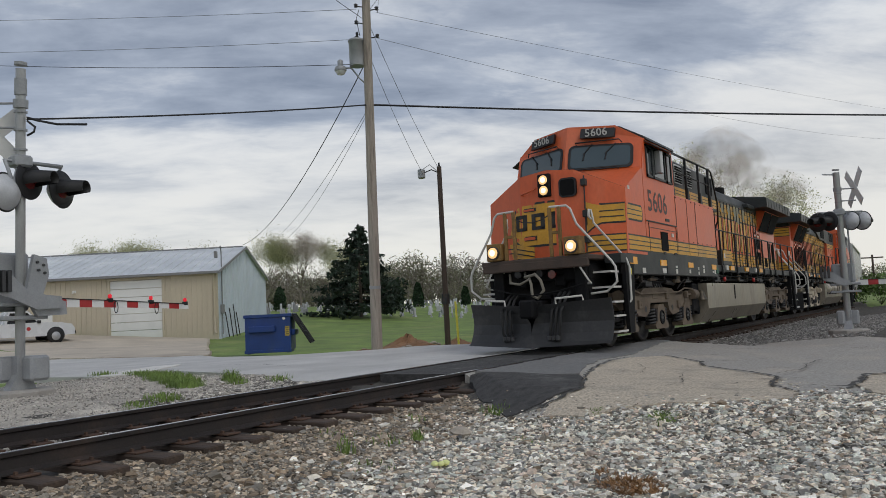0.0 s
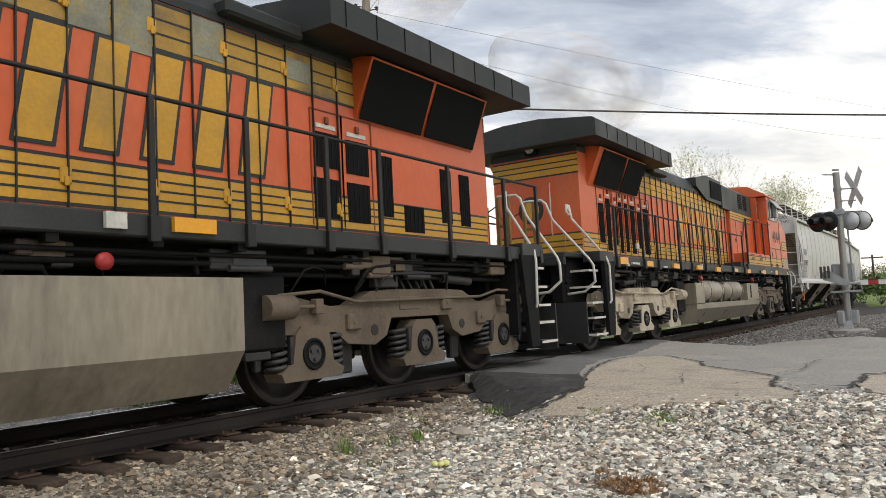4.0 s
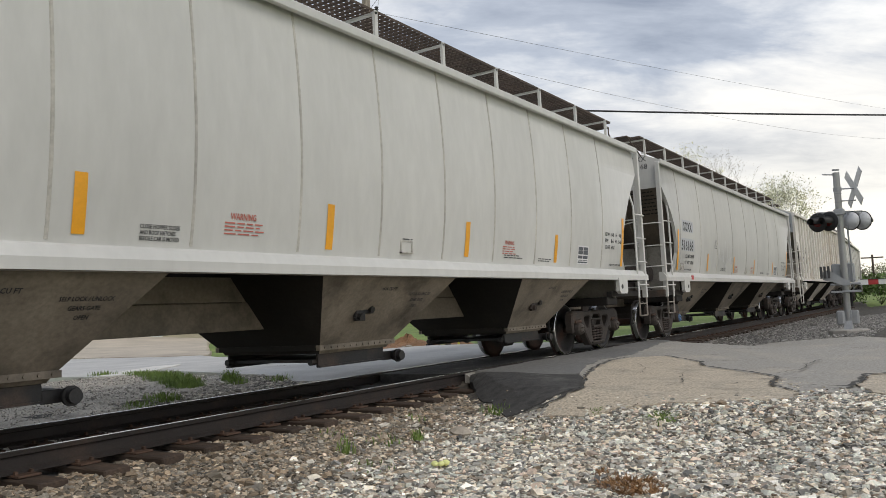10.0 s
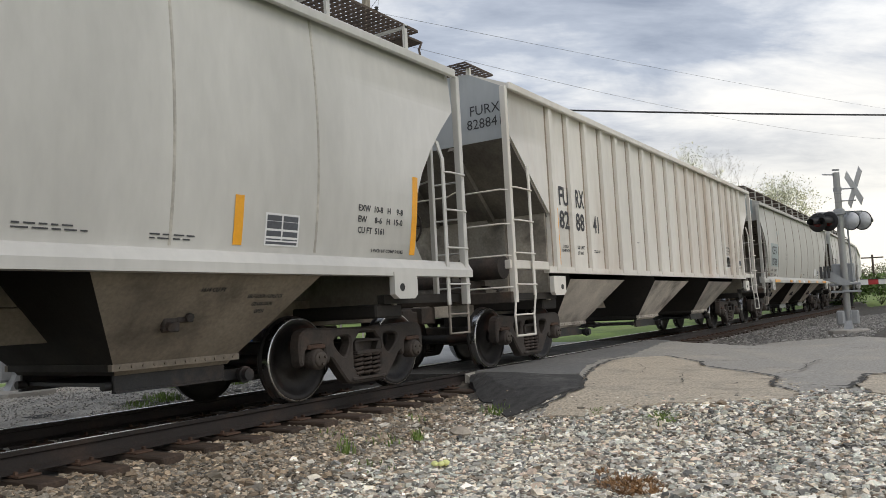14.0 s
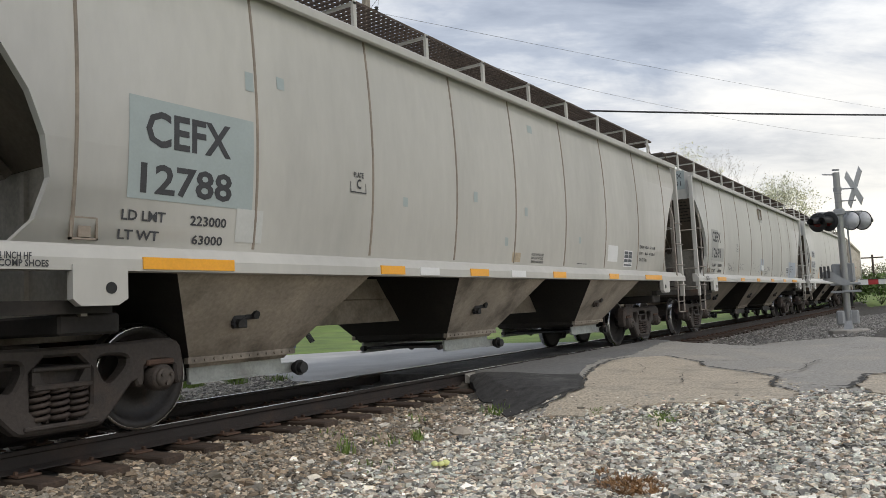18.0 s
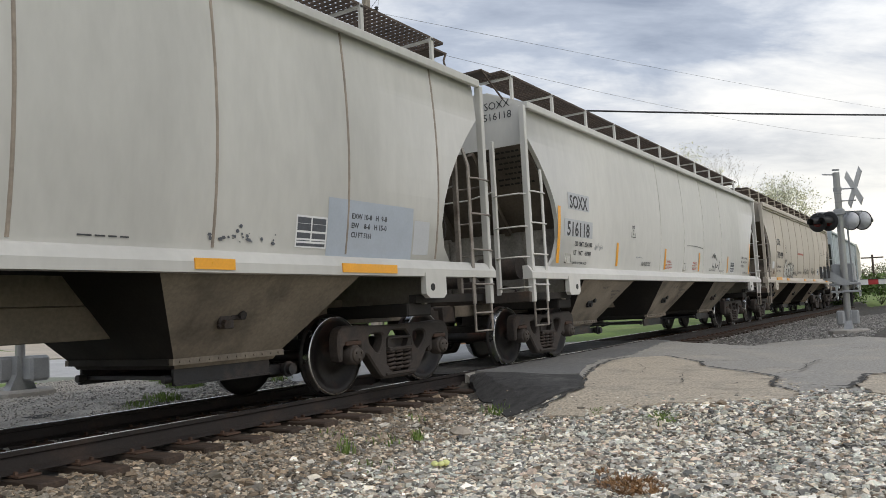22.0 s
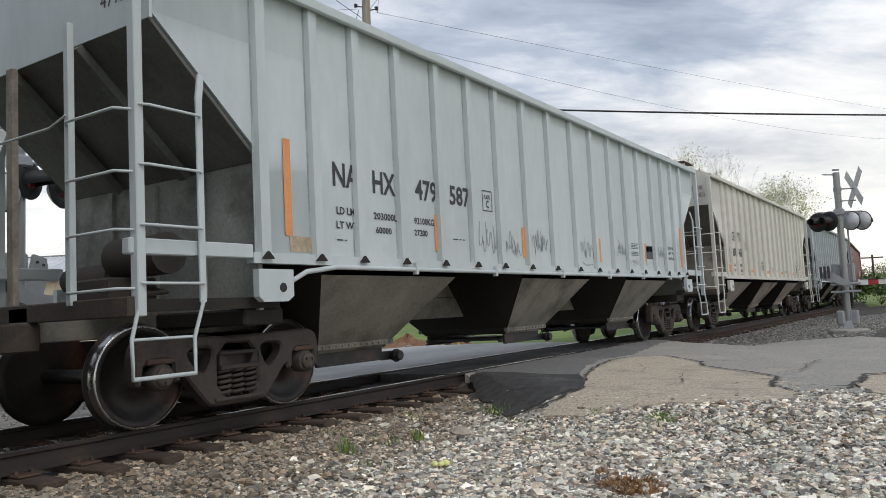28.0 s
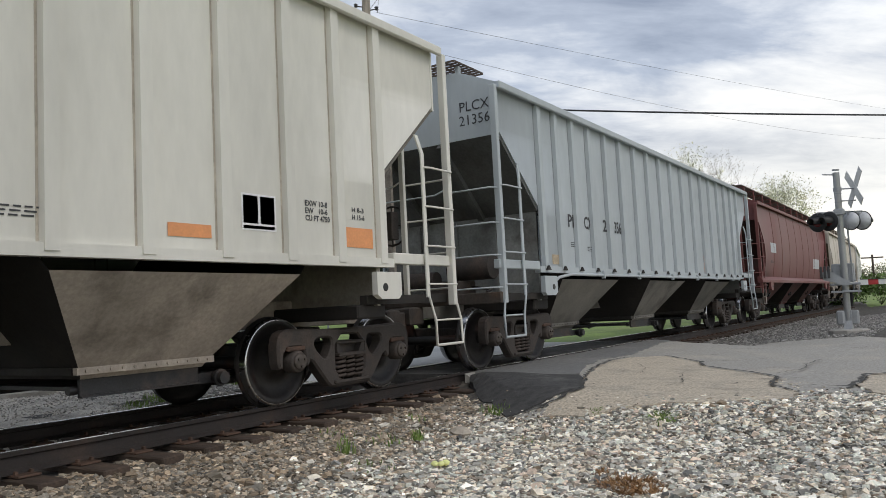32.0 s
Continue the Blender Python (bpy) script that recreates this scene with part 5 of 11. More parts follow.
M["panel_pale"] = material("pale_patch_paint", (0.55, 0.55, 0.53), 0.6, 0, 0.06, 4)
M["panel_tan"] = material("worn_tan_card", (0.42, 0.34, 0.24), 0.7, 0, 0.25, 9)
M["red_tag"] = material("red_sticker", (0.55, 0.07, 0.08), 0.6, 0, 0.15, 8)
M["panel_white"] = material("white_decal", (0.72, 0.72, 0.72), 0.5, 0, 0.05, 4)
WHITE, GREY, BLUE, TAN, CREAM, MAROON = (0.60, 0.595, 0.57), (0.53, 0.524, 0.502), (0.53, 0.575, 0.59), (0.53, 0.47, 0.395), (0.66, 0.64, 0.58), (0.17, 0.055, 0.05)


def marks_white(mark, number, ld, lt, at, name_box, num_box, lines_x, plate, amber, warn, close, aci, panel, dims, patches=(), shoes="2 INCH HF COMP SHOES"):
    """The stencils of one of the white cars. Boxes are (x, z, height, width)."""
    (x1, z1), (x2, z2) = lines_x
    dx, dz = dims
    red = []
    for wx, wz, ww in warn:
        red.append(("WARNING", wx + 0.06, wz + 0.02, 0.055, ww * 0.62))
    return {
        "words": [(mark, *name_box), (number, *num_box), ("LD LMT " + ld, x1, z1, 0.076, at), ("LT   WT   " + lt, x2, z2, 0.074, at * 0.99), (shoes, x1 - 0.06, 1.597, 0.036, 0.61), ("EXW  10-8   H    9-8", dx, dz, 0.065, 0.80), ("EW     8-6   H  15-0", dx, dz - 0.12, 0.065, 0.80), ("CU FT  5161", dx, dz - 0.24, 0.065, 0.46), ("2 INCH HF COMP SHOES", dx + 0.25, 1.60, 0.036, 0.6)] + [(w, close[0], 1.685 - 0.048 * i, 0.034, close[1] * k) for i, (w, k) in enumerate((("CLOSE HOPPER SLIDES", 1.0), ("AND ROOF HATCHES", 0.9), ("BEFORE CAR IS MOVED", 1.0)) if close[1] < 0.5 else (("CLOSE HOPPER SLIDES AND ROOF", 1.0), ("HATCHES BEFORE CAR IS MOVED", 0.97)))],
        "amber": [(x, x + 0.105, z0, z1) for x, z0, z1 in amber],
        "print": [(wx, wz - 0.02, ww, 4, True) for wx, wz, ww in warn] + [(aci[0] + 0.03, aci[1] + 0.16, 0.2, 1, False), (3.42, 1.64, 0.55, 2, False), (2.32, 1.66, 0.58, 2, False)],
        "red_words": red,
        "framed": [plate],
        "route": [(x1 - 0.37, 1.605, 0.235, 0.145)],
        "boxed": [(aci[0], aci[1], 0.235, 0.135)],
        "bay_words": [(q, c, x, z, h, wd) for c in (-4.62, -0.2, 4.2) for q, x, z, h, wd in (("SELF LOCK / UNLOCK", 0.42, 1.12, 0.032, 0.46), ("GEARS-GATE", 0.52, 1.05, 0.032, 0.27), ("OPEN", 0.60, 0.98, 0.032, 0.12), ("1614 CU FT", -0.15, 1.18, 0.035, 0.27))],
        "patch": [(*p, M["panel_grey"]) for p in patches] + [(panel, panel + 0.45, 1.605, 1.915, M["panel_white"]), (panel + 0.02, panel + 0.21, 1.66, 1.895, M["panel_dark"]), (panel + 0.23, panel + 0.43, 1.66, 1.895, M["panel_dark"]), (panel + 0.02, panel + 0.43, 1.62, 1.645, M["panel_dark"])],
        "end_words": [(mark, -1.07, 4.08, 0.12), (number, -1.07, 3.90, 0.12)],
        "slope_words": True,
    }


M["gate_grey"] = material("pale_grey_gate_steel", (0.38, 0.40, 0.38), 0.6, 0.2, 0.2, 4, 30, 0.08, 40, (0.2, 0.19, 0.17), 0.5, 3)
SPECS = [
    dict(key="car_a", slope_k=(0.46, 0.385, 0.305), ribbed=False, seams=11, seam_x=(-6.83, -5.65, -4.40, -3.14, -1.86, -0.57, 0.72, 2.0, 3.29, 4.6, 5.98), paint=WHITE, dirt=0.18, rusty_step=True, label="off-white smooth-sided covered hopper rail car, grimy shade-darkened bays, clean sides",
         **marks_white("SOXX", "517497", "223100", "62900", 0.765, (-6.776, 2.568, 0.235, 0.75), (-6.80, 2.114, 0.215, 1.03), ((-6.83, 1.976), (-6.85, 1.822)), (-5.10, 2.32, 0.255, 0.30),
                       ((-7.03, 1.60, 2.54), (-4.22, 1.608, 2.065), (-1.47, 1.60, 2.065), (1.235, 1.61, 2.07), (3.975, 1.60, 2.05), (6.95, 1.60, 2.53)),
                       ((-2.80, 1.80, 0.49), (2.26, 1.80, 0.45)), (-3.65, 0.38), (-0.18, 1.607), 4.91, (6.12, 2.15), ((-6.80, -5.99, 2.53, 2.83),), "2 INCH TREAD COND SHOES")),
    dict(key="car_b", ribbed=False, seams=8, seam_x=(-6.78, -5.0, -3.37, -1.61, 0.14, 1.84, 3.62, 5.36), paint=(0.56, 0.548, 0.52), dirt=0.3, label="off-white covered hopper rail car with faint white graffiti",
         sill_patch=[(-6.25, -6.10, 1.365, 1.465, "red_tag")],
         **marks_white("SOXX", "516168", "224000", "62000", 0.73, (-6.528, 2.54, 0.212, 0.72), (-6.69, 2.083, 0.225, 0.97), ((-6.339, 1.902), (-6.366, 1.75)), (-3.69, 2.225, 0.245, 0.26),
                       ((-7.0, 1.60, 2.54), (-4.375, 1.605, 2.055), (-1.49, 1.595, 2.055), (1.27, 1.595, 2.045), (4.28, 1.595, 2.045), (6.98, 1.59, 2.52)),
                       ((-1.36, 1.735, 0.51), (0.75, 1.735, 0.50)), (-2.97, 0.59), (0.05, 1.60), 4.66, (6.0, 2.04), ((-6.61, -5.70, 2.515, 2.80), (-6.77, -5.61, 2.062, 2.36)))),
    dict(key="car_c", ribbed=True, rib_x=(-6.55, -5.85, -5.1, -4.33, -3.58, -2.82, -2.02, -1.2, -0.38, 0.45, 1.28, 2.14, 2.97, 3.74, 4.55, 5.34, 6.04, 6.72), streak=0.045, zr=4.2, paint=(0.72, 0.685, 0.63), dirt=0.6, stain=(0.52, 0.41, 0.32), under=(1.15, 1.2, 1.25), end_paint=(0.42, 0.44, 0.455), walk=False, label="white rib-sided covered hopper rail car, rust streaks and a grey end",
         words=[("FU", -6.28, 2.58, 0.30, 0.38), ("RX", -5.60, 2.59, 0.30, 0.36), ("82", -6.30, 2.185, 0.29, 0.38), ("88", -5.64, 2.185, 0.29, 0.36), ("41", -4.88, 2.19, 0.29, 0.26), ("EXW   10-8 H  8-3", 4.78, 2.27, 0.06, 0.52), ("EW      9-7 H 14-3", 4.78, 2.185, 0.06, 0.52), ("CU FT 4750", 4.78, 2.10, 0.06, 0.34), ("COMP SHOE", 6.26, 1.73, 0.05, 0.34), ("2 INCH", -6.22, 1.86, 0.045, 0.2), ("COMP SHOE", -6.28, 1.79, 0.045, 0.3), ("LD LMT", -5.63, 1.86, 0.055, 0.3), ("LT WT", -5.63, 1.76, 0.055, 0.25)],
         amber=[(-6.43, -6.35, 1.57, 2.51), (-3.50, -3.40, 1.555, 2.03), (1.33, 1.43, 1.555, 2.03), (3.83, 3.94, 1.55, 2.03), (6.81, 6.92, 1.555, 2.51)],
         patch=[(4.79, 5.22, 1.735, 2.07, M["panel_white"]), (4.82, 4.99, 1.85, 2.04, M["panel_dark"]), (5.01, 5.19, 1.85, 2.04, M["panel_dark"]), (4.82, 5.19, 1.76, 1.83, M["panel_dark"]), (6.30, 6.62, 1.83, 1.97, M["panel_dark"])],
         print=[(-4.95, 1.85, 0.35, 2, False), (5.9, 1.72, 0.3, 1, False), (-2.6, 2.1, 0.15, 1, False)], red_words=[],
         end_words=[("FURX", -1.17, 3.87, 0.15), ("828841", -1.17, 3.66, 0.15)]),
    dict(key="car_d", grimy_ladder=True, ribbed=False, seams=9, seam_x=(-6.84, -5.07, -3.36, -1.62, 0.0, 1.76, 3.53, 5.29, 7.02), seam_tint=(0.52, 0.44, 0.38), paint=(0.49, 0.475, 0.44), dirt=0.4, under=(0.80, 0.80, 0.79), gate=M["gate_grey"], label="grey-white covered hopper rail car, rusty seams, grey-green patch",
         words=[("CEFX", -6.26, 2.355, 0.275, 0.87), ("12788", -6.30, 1.972, 0.228, 0.93), ("LD LMT", -6.447, 1.742, 0.078, 0.40), ("223000", -5.80, 1.738, 0.078, 0.39), ("LT WT", -6.467, 1.59, 0.074, 0.37), ("63000", -5.77, 1.58, 0.074, 0.33), ("EXW 10-8   H  9-8", 5.38, 1.99, 0.06, 0.95), ("EW    8-6   H 15-0", 5.38, 1.86, 0.06, 0.95), ("CU FT 5161", 5.38, 1.73, 0.06, 0.45), ("CLOSE HOPPER SLIDES", 0.55, 1.69, 0.034, 0.43), ("AND ROOF HATCHES", 0.55, 1.635, 0.034, 0.40), ("BEFORE CAR IS MOVED", 0.55, 1.58, 0.034, 0.43)],
         sill_words=[("2 INCH HF", -7.43, 1.40, 0.045, 0.22), ("COMP SHOES", -7.43, 1.35, 0.045, 0.34)],
         patch=[(-6.41, -5.12, 1.915, 2.735, M["panel_teal"]), (-5.30, -4.98, 1.62, 1.92, M["panel_pale"]), (3.66, 4.16, 1.68, 1.985, M["panel_white"]), (4.51, 4.97, 1.60, 1.92, M["panel_white"]), (4.53, 4.73, 1.67, 1.90, M["panel_dark"]), (4.75, 4.95, 1.67, 1.90, M["panel_dark"]), (4.53, 4.95, 1.62, 1.65, M["panel_dark"]), (-0.06, 0.20, 1.577, 1.715, M["panel_tan"]), (-1.21, -1.11, 2.35, 2.49, M["panel_teal"]), (0.27, 0.36, 2.27, 2.40, M["panel_teal"]), (0.56, 0.72, 3.60, 3.72, M["panel_teal"]), (-2.80, -2.71, 2.15, 2.26, M["panel_teal"]), (-4.80, -4.70, 3.12, 3.24, M["panel_teal"]), (-5.20, -5.10, 3.02, 3.20, M["panel_teal"]), (-0.31, -0.22, 1.80, 1.92, M["panel_teal"]), (2.3, 2.39, 1.95, 2.06, M["panel_teal"])],
         sill_amber=[(-6.34, -5.43, 1.345, 1.44), (-3.35, -2.91, 1.345, 1.44), (-1.46, -1.0, 1.345, 1.44), (1.04, 1.5, 1.345, 1.44), (3.41, 3.87, 1.345, 1.44), (5.39, 6.43, 1.345, 1.44)],
         sill_patch=[(-0.343, 0.09, 1.345, 1.435, "panel_white"), (-2.6, -2.2, 1.345, 1.435, "panel_white")],
         print=[(2.28, 1.6, 0.44, 1, False)], framed=[(-3.75, 2.225, 0.265, 0.27)], route=[(-6.86, 1.567, 0.22, 0.16)],
         end_patch=[(-1.41, -0.82, 3.70, 4.18)], end_words=[("CEFX", -1.12, 3.98, 0.13), ("12788", -1.12, 3.78, 0.13)], slope_words=True),
    dict(key="car_e", grimy_ladder=True, ribbed=False, seams=9, seam_x=(-6.89, -5.14, -3.40, -1.69, -0.05, 1.69, 3.45, 5.22, 6.93), seam_tint=(0.55, 0.47, 0.41), paint=(0.54, 0.528, 0.495), dirt=0.35, label="off-white covered hopper rail car, dark seams and a grey number patch",
         words=[("CEFX", -6.47, 2.415, 0.26, 0.86), ("12691", -6.474, 1.99, 0.245, 0.87), ("LD LMT", -6.476, 1.743, 0.076, 0.40), ("222900", -5.87, 1.748, 0.076, 0.41), ("LT WT", -6.503, 1.592, 0.07, 0.36), ("63100", -5.83, 1.593, 0.07, 0.35), ("EXW 10-8   H  9-8", 5.28, 1.945, 0.055, 0.61), ("EW    8-6   H 15-0", 5.28, 1.845, 0.055, 0.61), ("CU FT 5161", 5.28, 1.745, 0.055, 0.34), ("CLOSE HOPPER SLIDES", 0.457, 1.685, 0.034, 0.43), ("AND ROOF HATCHES", 0.457, 1.632, 0.034, 0.40), ("BEFORE CAR IS MOVED", 0.457, 1.58, 0.034, 0.43)],
         sill_words=[("2 INCH HF", -7.59, 1.42, 0.045, 0.28), ("COMP SHOES", -7.59, 1.36, 0.045, 0.36)],
         patch=[(-6.56, -5.862, 1.905, 2.735, M["panel_mid"]), (-5.862, -5.27, 1.89, 2.258, M["panel_mid"]), (4.45, 4.90, 1.605, 1.925, M["panel_white"]), (4.47, 4.66, 1.67, 1.905, M["panel_dark"]), (4.68, 4.88, 1.67, 1.905, M["panel_dark"]), (4.47, 4.88, 1.62, 1.65, M["panel_dark"]), (4.905, 6.40, 1.535, 2.14, M["panel_blue"]), (-0.31, 0.18, 1.715, 2.11, M["panel_blue"]), (-0.13, 0.10, 1.572, 1.70, M["panel_tan"]), (6.43, 6.75, 1.60, 2.0, M["panel_grey"]), (-0.28, 0.32, 3.36, 3.86, M["panel_mid"])],
         placard=[(-0.245, 0.095, 1.73, 1.905)],
         sill_amber=[(-6.40, -5.50, 1.355, 1.45), (-3.69, -3.25, 1.355, 1.45), (-1.455, -1.02, 1.355, 1.45), (0.86, 1.31, 1.355, 1.45), (3.14, 3.57, 1.355, 1.45), (5.0, 5.93, 1.355, 1.45)],
         print=[(2.19, 1.6, 0.45, 1, False)], framed=[(-3.79, 2.24, 0.265, 0.265)], route=[(-6.915, 1.58, 0.235, 0.165)], boxed=[(-0.22, 3.45, 0.46, 0.34)],
         splash=[(-4.72, -4.0, 1.65, 1.92), (-3.40, -2.80, 1.70, 1.92), (-1.50, -0.35, 1.62, 2.08), (0.35, 1.3, 1.75, 1.95), (3.4, 4.2, 1.62, 1.85)],
         end_patch=[(-1.41, -0.82, 3.70, 4.18)], end_words=[("CEFX", -1.12, 3.98, 0.13), ("12691", -1.12, 3.78, 0.13)], slope_words=True),
    dict(key="car_f", ribbed=False, seams=4, seam_x=(-1.76, 0.0, 1.74, 3.56), seam_tint=(0.93, 0.92, 0.90), paint=(0.63, 0.615, 0.58), dirt=0.12, label="clean off-white covered hopper rail car with a black scrawl",
         **marks_white("SOXX", "516118", "224100", "61900", 0.745, (-6.60, 2.54, 0.215, 0.755), (-6.71, 2.072, 0.228, 0.945), ((-6.377, 1.904), (-6.407, 1.752)), (-3.66, 2.19, 0.26, 0.29),
                       ((-7.08, 1.595, 2.53), (-4.432, 1.60, 2.045), (-1.48, 1.588, 2.045), (1.272, 1.59, 2.046), (4.22, 1.59, 2.05), (6.95, 1.60, 2.54)),
                       ((-1.366, 1.72, 0.51), (0.735, 1.735, 0.52)), (-3.0, 0.585), (-0.03, 1.588), 4.607, (5.92, 2.03), ((-6.67, -5.77, 2.515, 2.80), (-6.82, -5.63, 2.055, 2.345)))),
    dict(key="car_g", end_paint=(0.36, 0.315, 0.26), grimy_ladder=True, ribbed=False, seams=9, seam_x=(-6.0, -4.55, -3.05, -1.5, 0.02, 1.58, 3.15, 4.72, 6.3), seam_tint=(0.68, 0.62, 0.56), paint=TAN, dirt=0.35, fascia=True, label="tan covered hopper rail car with black spray graffiti along the sill",
         words=[("CITX", -5.90, 2.72, 0.215, 0.72), ("702499", -5.87, 2.25, 0.22, 1.12), ("LD LMT 223800", -5.97, 1.886, 0.065, 0.84), ("LT WT   62200", -5.99, 1.73, 0.065, 0.81), ("EXW 10-8 H  8-4", 5.0, 1.88, 0.055, 0.45), ("EW    8-0 H 15-0", 5.0, 1.80, 0.055, 0.45), ("CU FT 5200", 4.99, 1.72, 0.055, 0.31)],
         patch=[(-6.77, -6.39, 1.84, 2.09, M["panel_white"]), (5.55, 7.10, 1.60, 2.03, M["panel_white"]), (3.92, 4.30, 1.72, 2.02, M["panel_white"]), (3.95, 4.27, 1.76, 1.99, M["panel_dark"])],
         sill_amber=[(-6.56, -5.61, 1.425, 1.525), (-4.56, -4.15, 1.415, 1.505), (-0.6, -0.1, 1.41, 1.50), (2.0, 2.5, 1.41, 1.50), (5.84, 6.74, 1.405, 1.495)],
         print=[(5.05, 2.77, 1.64, 1, False), (5.05, 2.69, 1.04, 1, False), (-1.40, 1.80, 1.0, 3, False), (4.45, 1.82, 0.3, 3, False)], wide_red=(-1.47, 2.50, 1.72), framed=[(-4.26, 2.49, 0.265, 0.26)], route=[(-6.57, 1.655, 0.27, 0.165)],
         end_words=[("CITX", -1.05, 3.98, 0.13), ("702499", -1.05, 3.81, 0.13)]),
    dict(key="car_h", ribbed=True, rib_x=(-6.75, -6.02, -5.34, -4.57, -3.74, -2.95, -2.2, -1.35, -0.46, 0.45, 1.3, 2.17, 2.95, 3.77, 4.6, 5.37, 6.07, 6.74), seam_tint=(0.70, 0.70, 0.70), zr=4.12, paint=BLUE, dirt=0.25, walk=False, pipe=True, label="pale blue-grey rib-sided covered hopper rail car with scratched graffiti",
         words=[("NA", -5.73, 2.285, 0.245, 0.42), ("HX", -5.06, 2.275, 0.245, 0.42), ("479", -4.24, 2.28, 0.24, 0.47), ("587", -3.47, 2.285, 0.24, 0.49), ("LD LMT", -5.69, 1.982, 0.078, 0.37), ("203000LBS", -5.067, 1.972, 0.075, 0.56), ("92100KG", -4.286, 1.972, 0.075, 0.42), ("LT WT", -5.70, 1.83, 0.075, 0.35), ("60000", -5.037, 1.815, 0.07, 0.29), ("27200", -4.297, 1.83, 0.07, 0.28), ("EXW 10-8", 5.6, 2.05, 0.06, 0.45), ("EW    9-7", 5.6, 1.93, 0.06, 0.45), ("CU FT 4750", 5.6, 1.81, 0.06, 0.48)],
         amber=[(-6.45, -6.35, 1.71, 2.67), (-3.86, -3.765, 1.655, 2.11), (-1.52, -1.415, 1.645, 2.10), (1.50, 1.58, 1.655, 2.09), (4.0, 4.08, 1.715, 2.10), (6.54, 6.66, 1.665, 2.60)], amber_mat=None,
         patch=[(4.10, 4.51, 1.79, 2.07, M["panel_dark"]), (4.12, 4.29, 1.94, 2.05, M["panel_grey"]), (4.32, 4.49, 1.94, 2.05, M["panel_grey"]), (-6.39, -6.09, 1.555, 1.71, M["panel_tan"])], framed=[(-2.64, 2.265, 0.265, 0.28)],
         print=[(3.2, 2.07, 0.45, 4, False), (3.2, 1.9, 0.5, 3, False), (-3.45, 1.82, 0.3, 1, False), (-5.7, 1.7, 0.2, 1, False), (6.2, 2.0, 0.2, 2, False)],
         end_words=[("NAHX", -1.17, 3.87, 0.13), ("479587", -1.17, 3.68, 0.13)]),
    dict(key="car_i", ribbed=True, rib_x=(-6.68, -6.07, -5.33, -4.57, -3.80, -3.03, -2.22, -1.38, -0.48, 0.40, 1.24, 2.06, 2.89, 3.68, 4.48, 5.28, 6.01, 6.72), zr=4.24, paint=CREAM, seam_tint=(0.62, 0.57, 0.52), dirt=0.3, under=(0.85, 0.85, 0.85), walk=False, label="cream rib-sided covered hopper rail car with orange reflector plates",
         words=[("CE", -5.75, 2.565, 0.26, 0.28), ("FX", -4.99, 2.58, 0.26, 0.27), ("301", -5.78, 2.105, 0.24, 0.38), ("965", -5.07, 2.11, 0.24, 0.44), ("LD LMT", -5.753, 1.807, 0.072, 0.27), ("LT WT", -5.757, 1.645, 0.072, 0.235), ("199800", -4.99, 1.801, 0.077, 0.28), ("63200", -4.96, 1.646, 0.075, 0.24), ("CAUTION", -1.90, 1.948, 0.08, 0.345), ("OPEN HATCH COVERS", -2.03, 1.872, 0.048, 0.55), ("BEFORE UNLOADING", -2.03, 1.803, 0.048, 0.52), ("COMPARTMENTS", -1.95, 1.735, 0.048, 0.43), ("EXW 10-8", 5.52, 2.03, 0.055, 0.33), ("EW   10-6", 5.52, 1.955, 0.055, 0.33), ("CU FT 4750", 5.52, 1.88, 0.055, 0.36), ("H 8-3", 6.24, 2.02, 0.05, 0.2), ("H 15-6", 6.24, 1.94, 0.05, 0.21)],
         amber=[(-6.53, -6.10, 1.62, 1.835), (-3.49, -3.05, 1.645, 1.74), (-1.07, -0.63, 1.635, 1.74), (1.61, 2.05, 1.65, 1.74), (3.89, 4.34, 1.635, 1.75), (6.13, 6.58, 1.635, 1.85)], amber_mat=None,
         patch=[(4.69, 5.12, 1.735, 2.08, M["panel_white"]), (4.71, 4.89, 1.80, 2.06, M["panel_dark"]), (4.92, 5.10, 1.80, 2.06, M["panel_dark"]), (4.71, 5.10, 1.75, 1.78, M["panel_dark"]), (-5.0, -4.73, 1.45, 1.58, M["panel_tan"])], framed=[(-4.20, 2.345, 0.27, 0.275)],
         print=[(-0.13, 1.80, 0.37, 4, True), (0.79, 1.76, 0.3, 2, False), (2.48, 1.77, 0.35, 3, False)], red_words=[("CAUTION", -0.06, 1.835, 0.042, 0.24)],
         end_words=[("CEFX", -1.17, 3.87, 0.13), ("301965", -1.17, 3.68, 0.13)]),
    dict(key="car_j", ribbed=True, rib_x=(-6.67, -6.04, -5.36, -4.64, -3.85, -3.07, -2.25, -1.43, -0.6, 0.22, 1.07, 1.93, 2.78, 3.62, 4.46, 5.26, 6.0, 6.7), seam_tint=(0.62, 0.62, 0.62), zr=4.15, paint=(0.42, 0.455, 0.475), dirt=0.3, walk=False, pipe=True, label="blue-grey rib-sided covered hopper rail car",
         words=[("PL", -5.66, 2.225, 0.21, 0.34), ("CX", -4.98, 2.235, 0.21, 0.37), ("21", -4.10, 2.24, 0.21, 0.32), ("356", -3.52, 2.24, 0.21, 0.36)],
         amber=[(-3.87, -3.765, 1.52, 2.09), (2.7, 2.8, 1.52, 2.0)], amber_mat=None, print=[(-5.6, 1.95, 0.4, 3, False), (-4.9, 1.9, 0.5, 3, False)], patch=[(-6.36, -6.04, 1.57, 1.73, M["panel_tan"])],
         end_words=[("PLCX", -1.17, 3.87, 0.15), ("21356", -1.17, 3.66, 0.15)]),
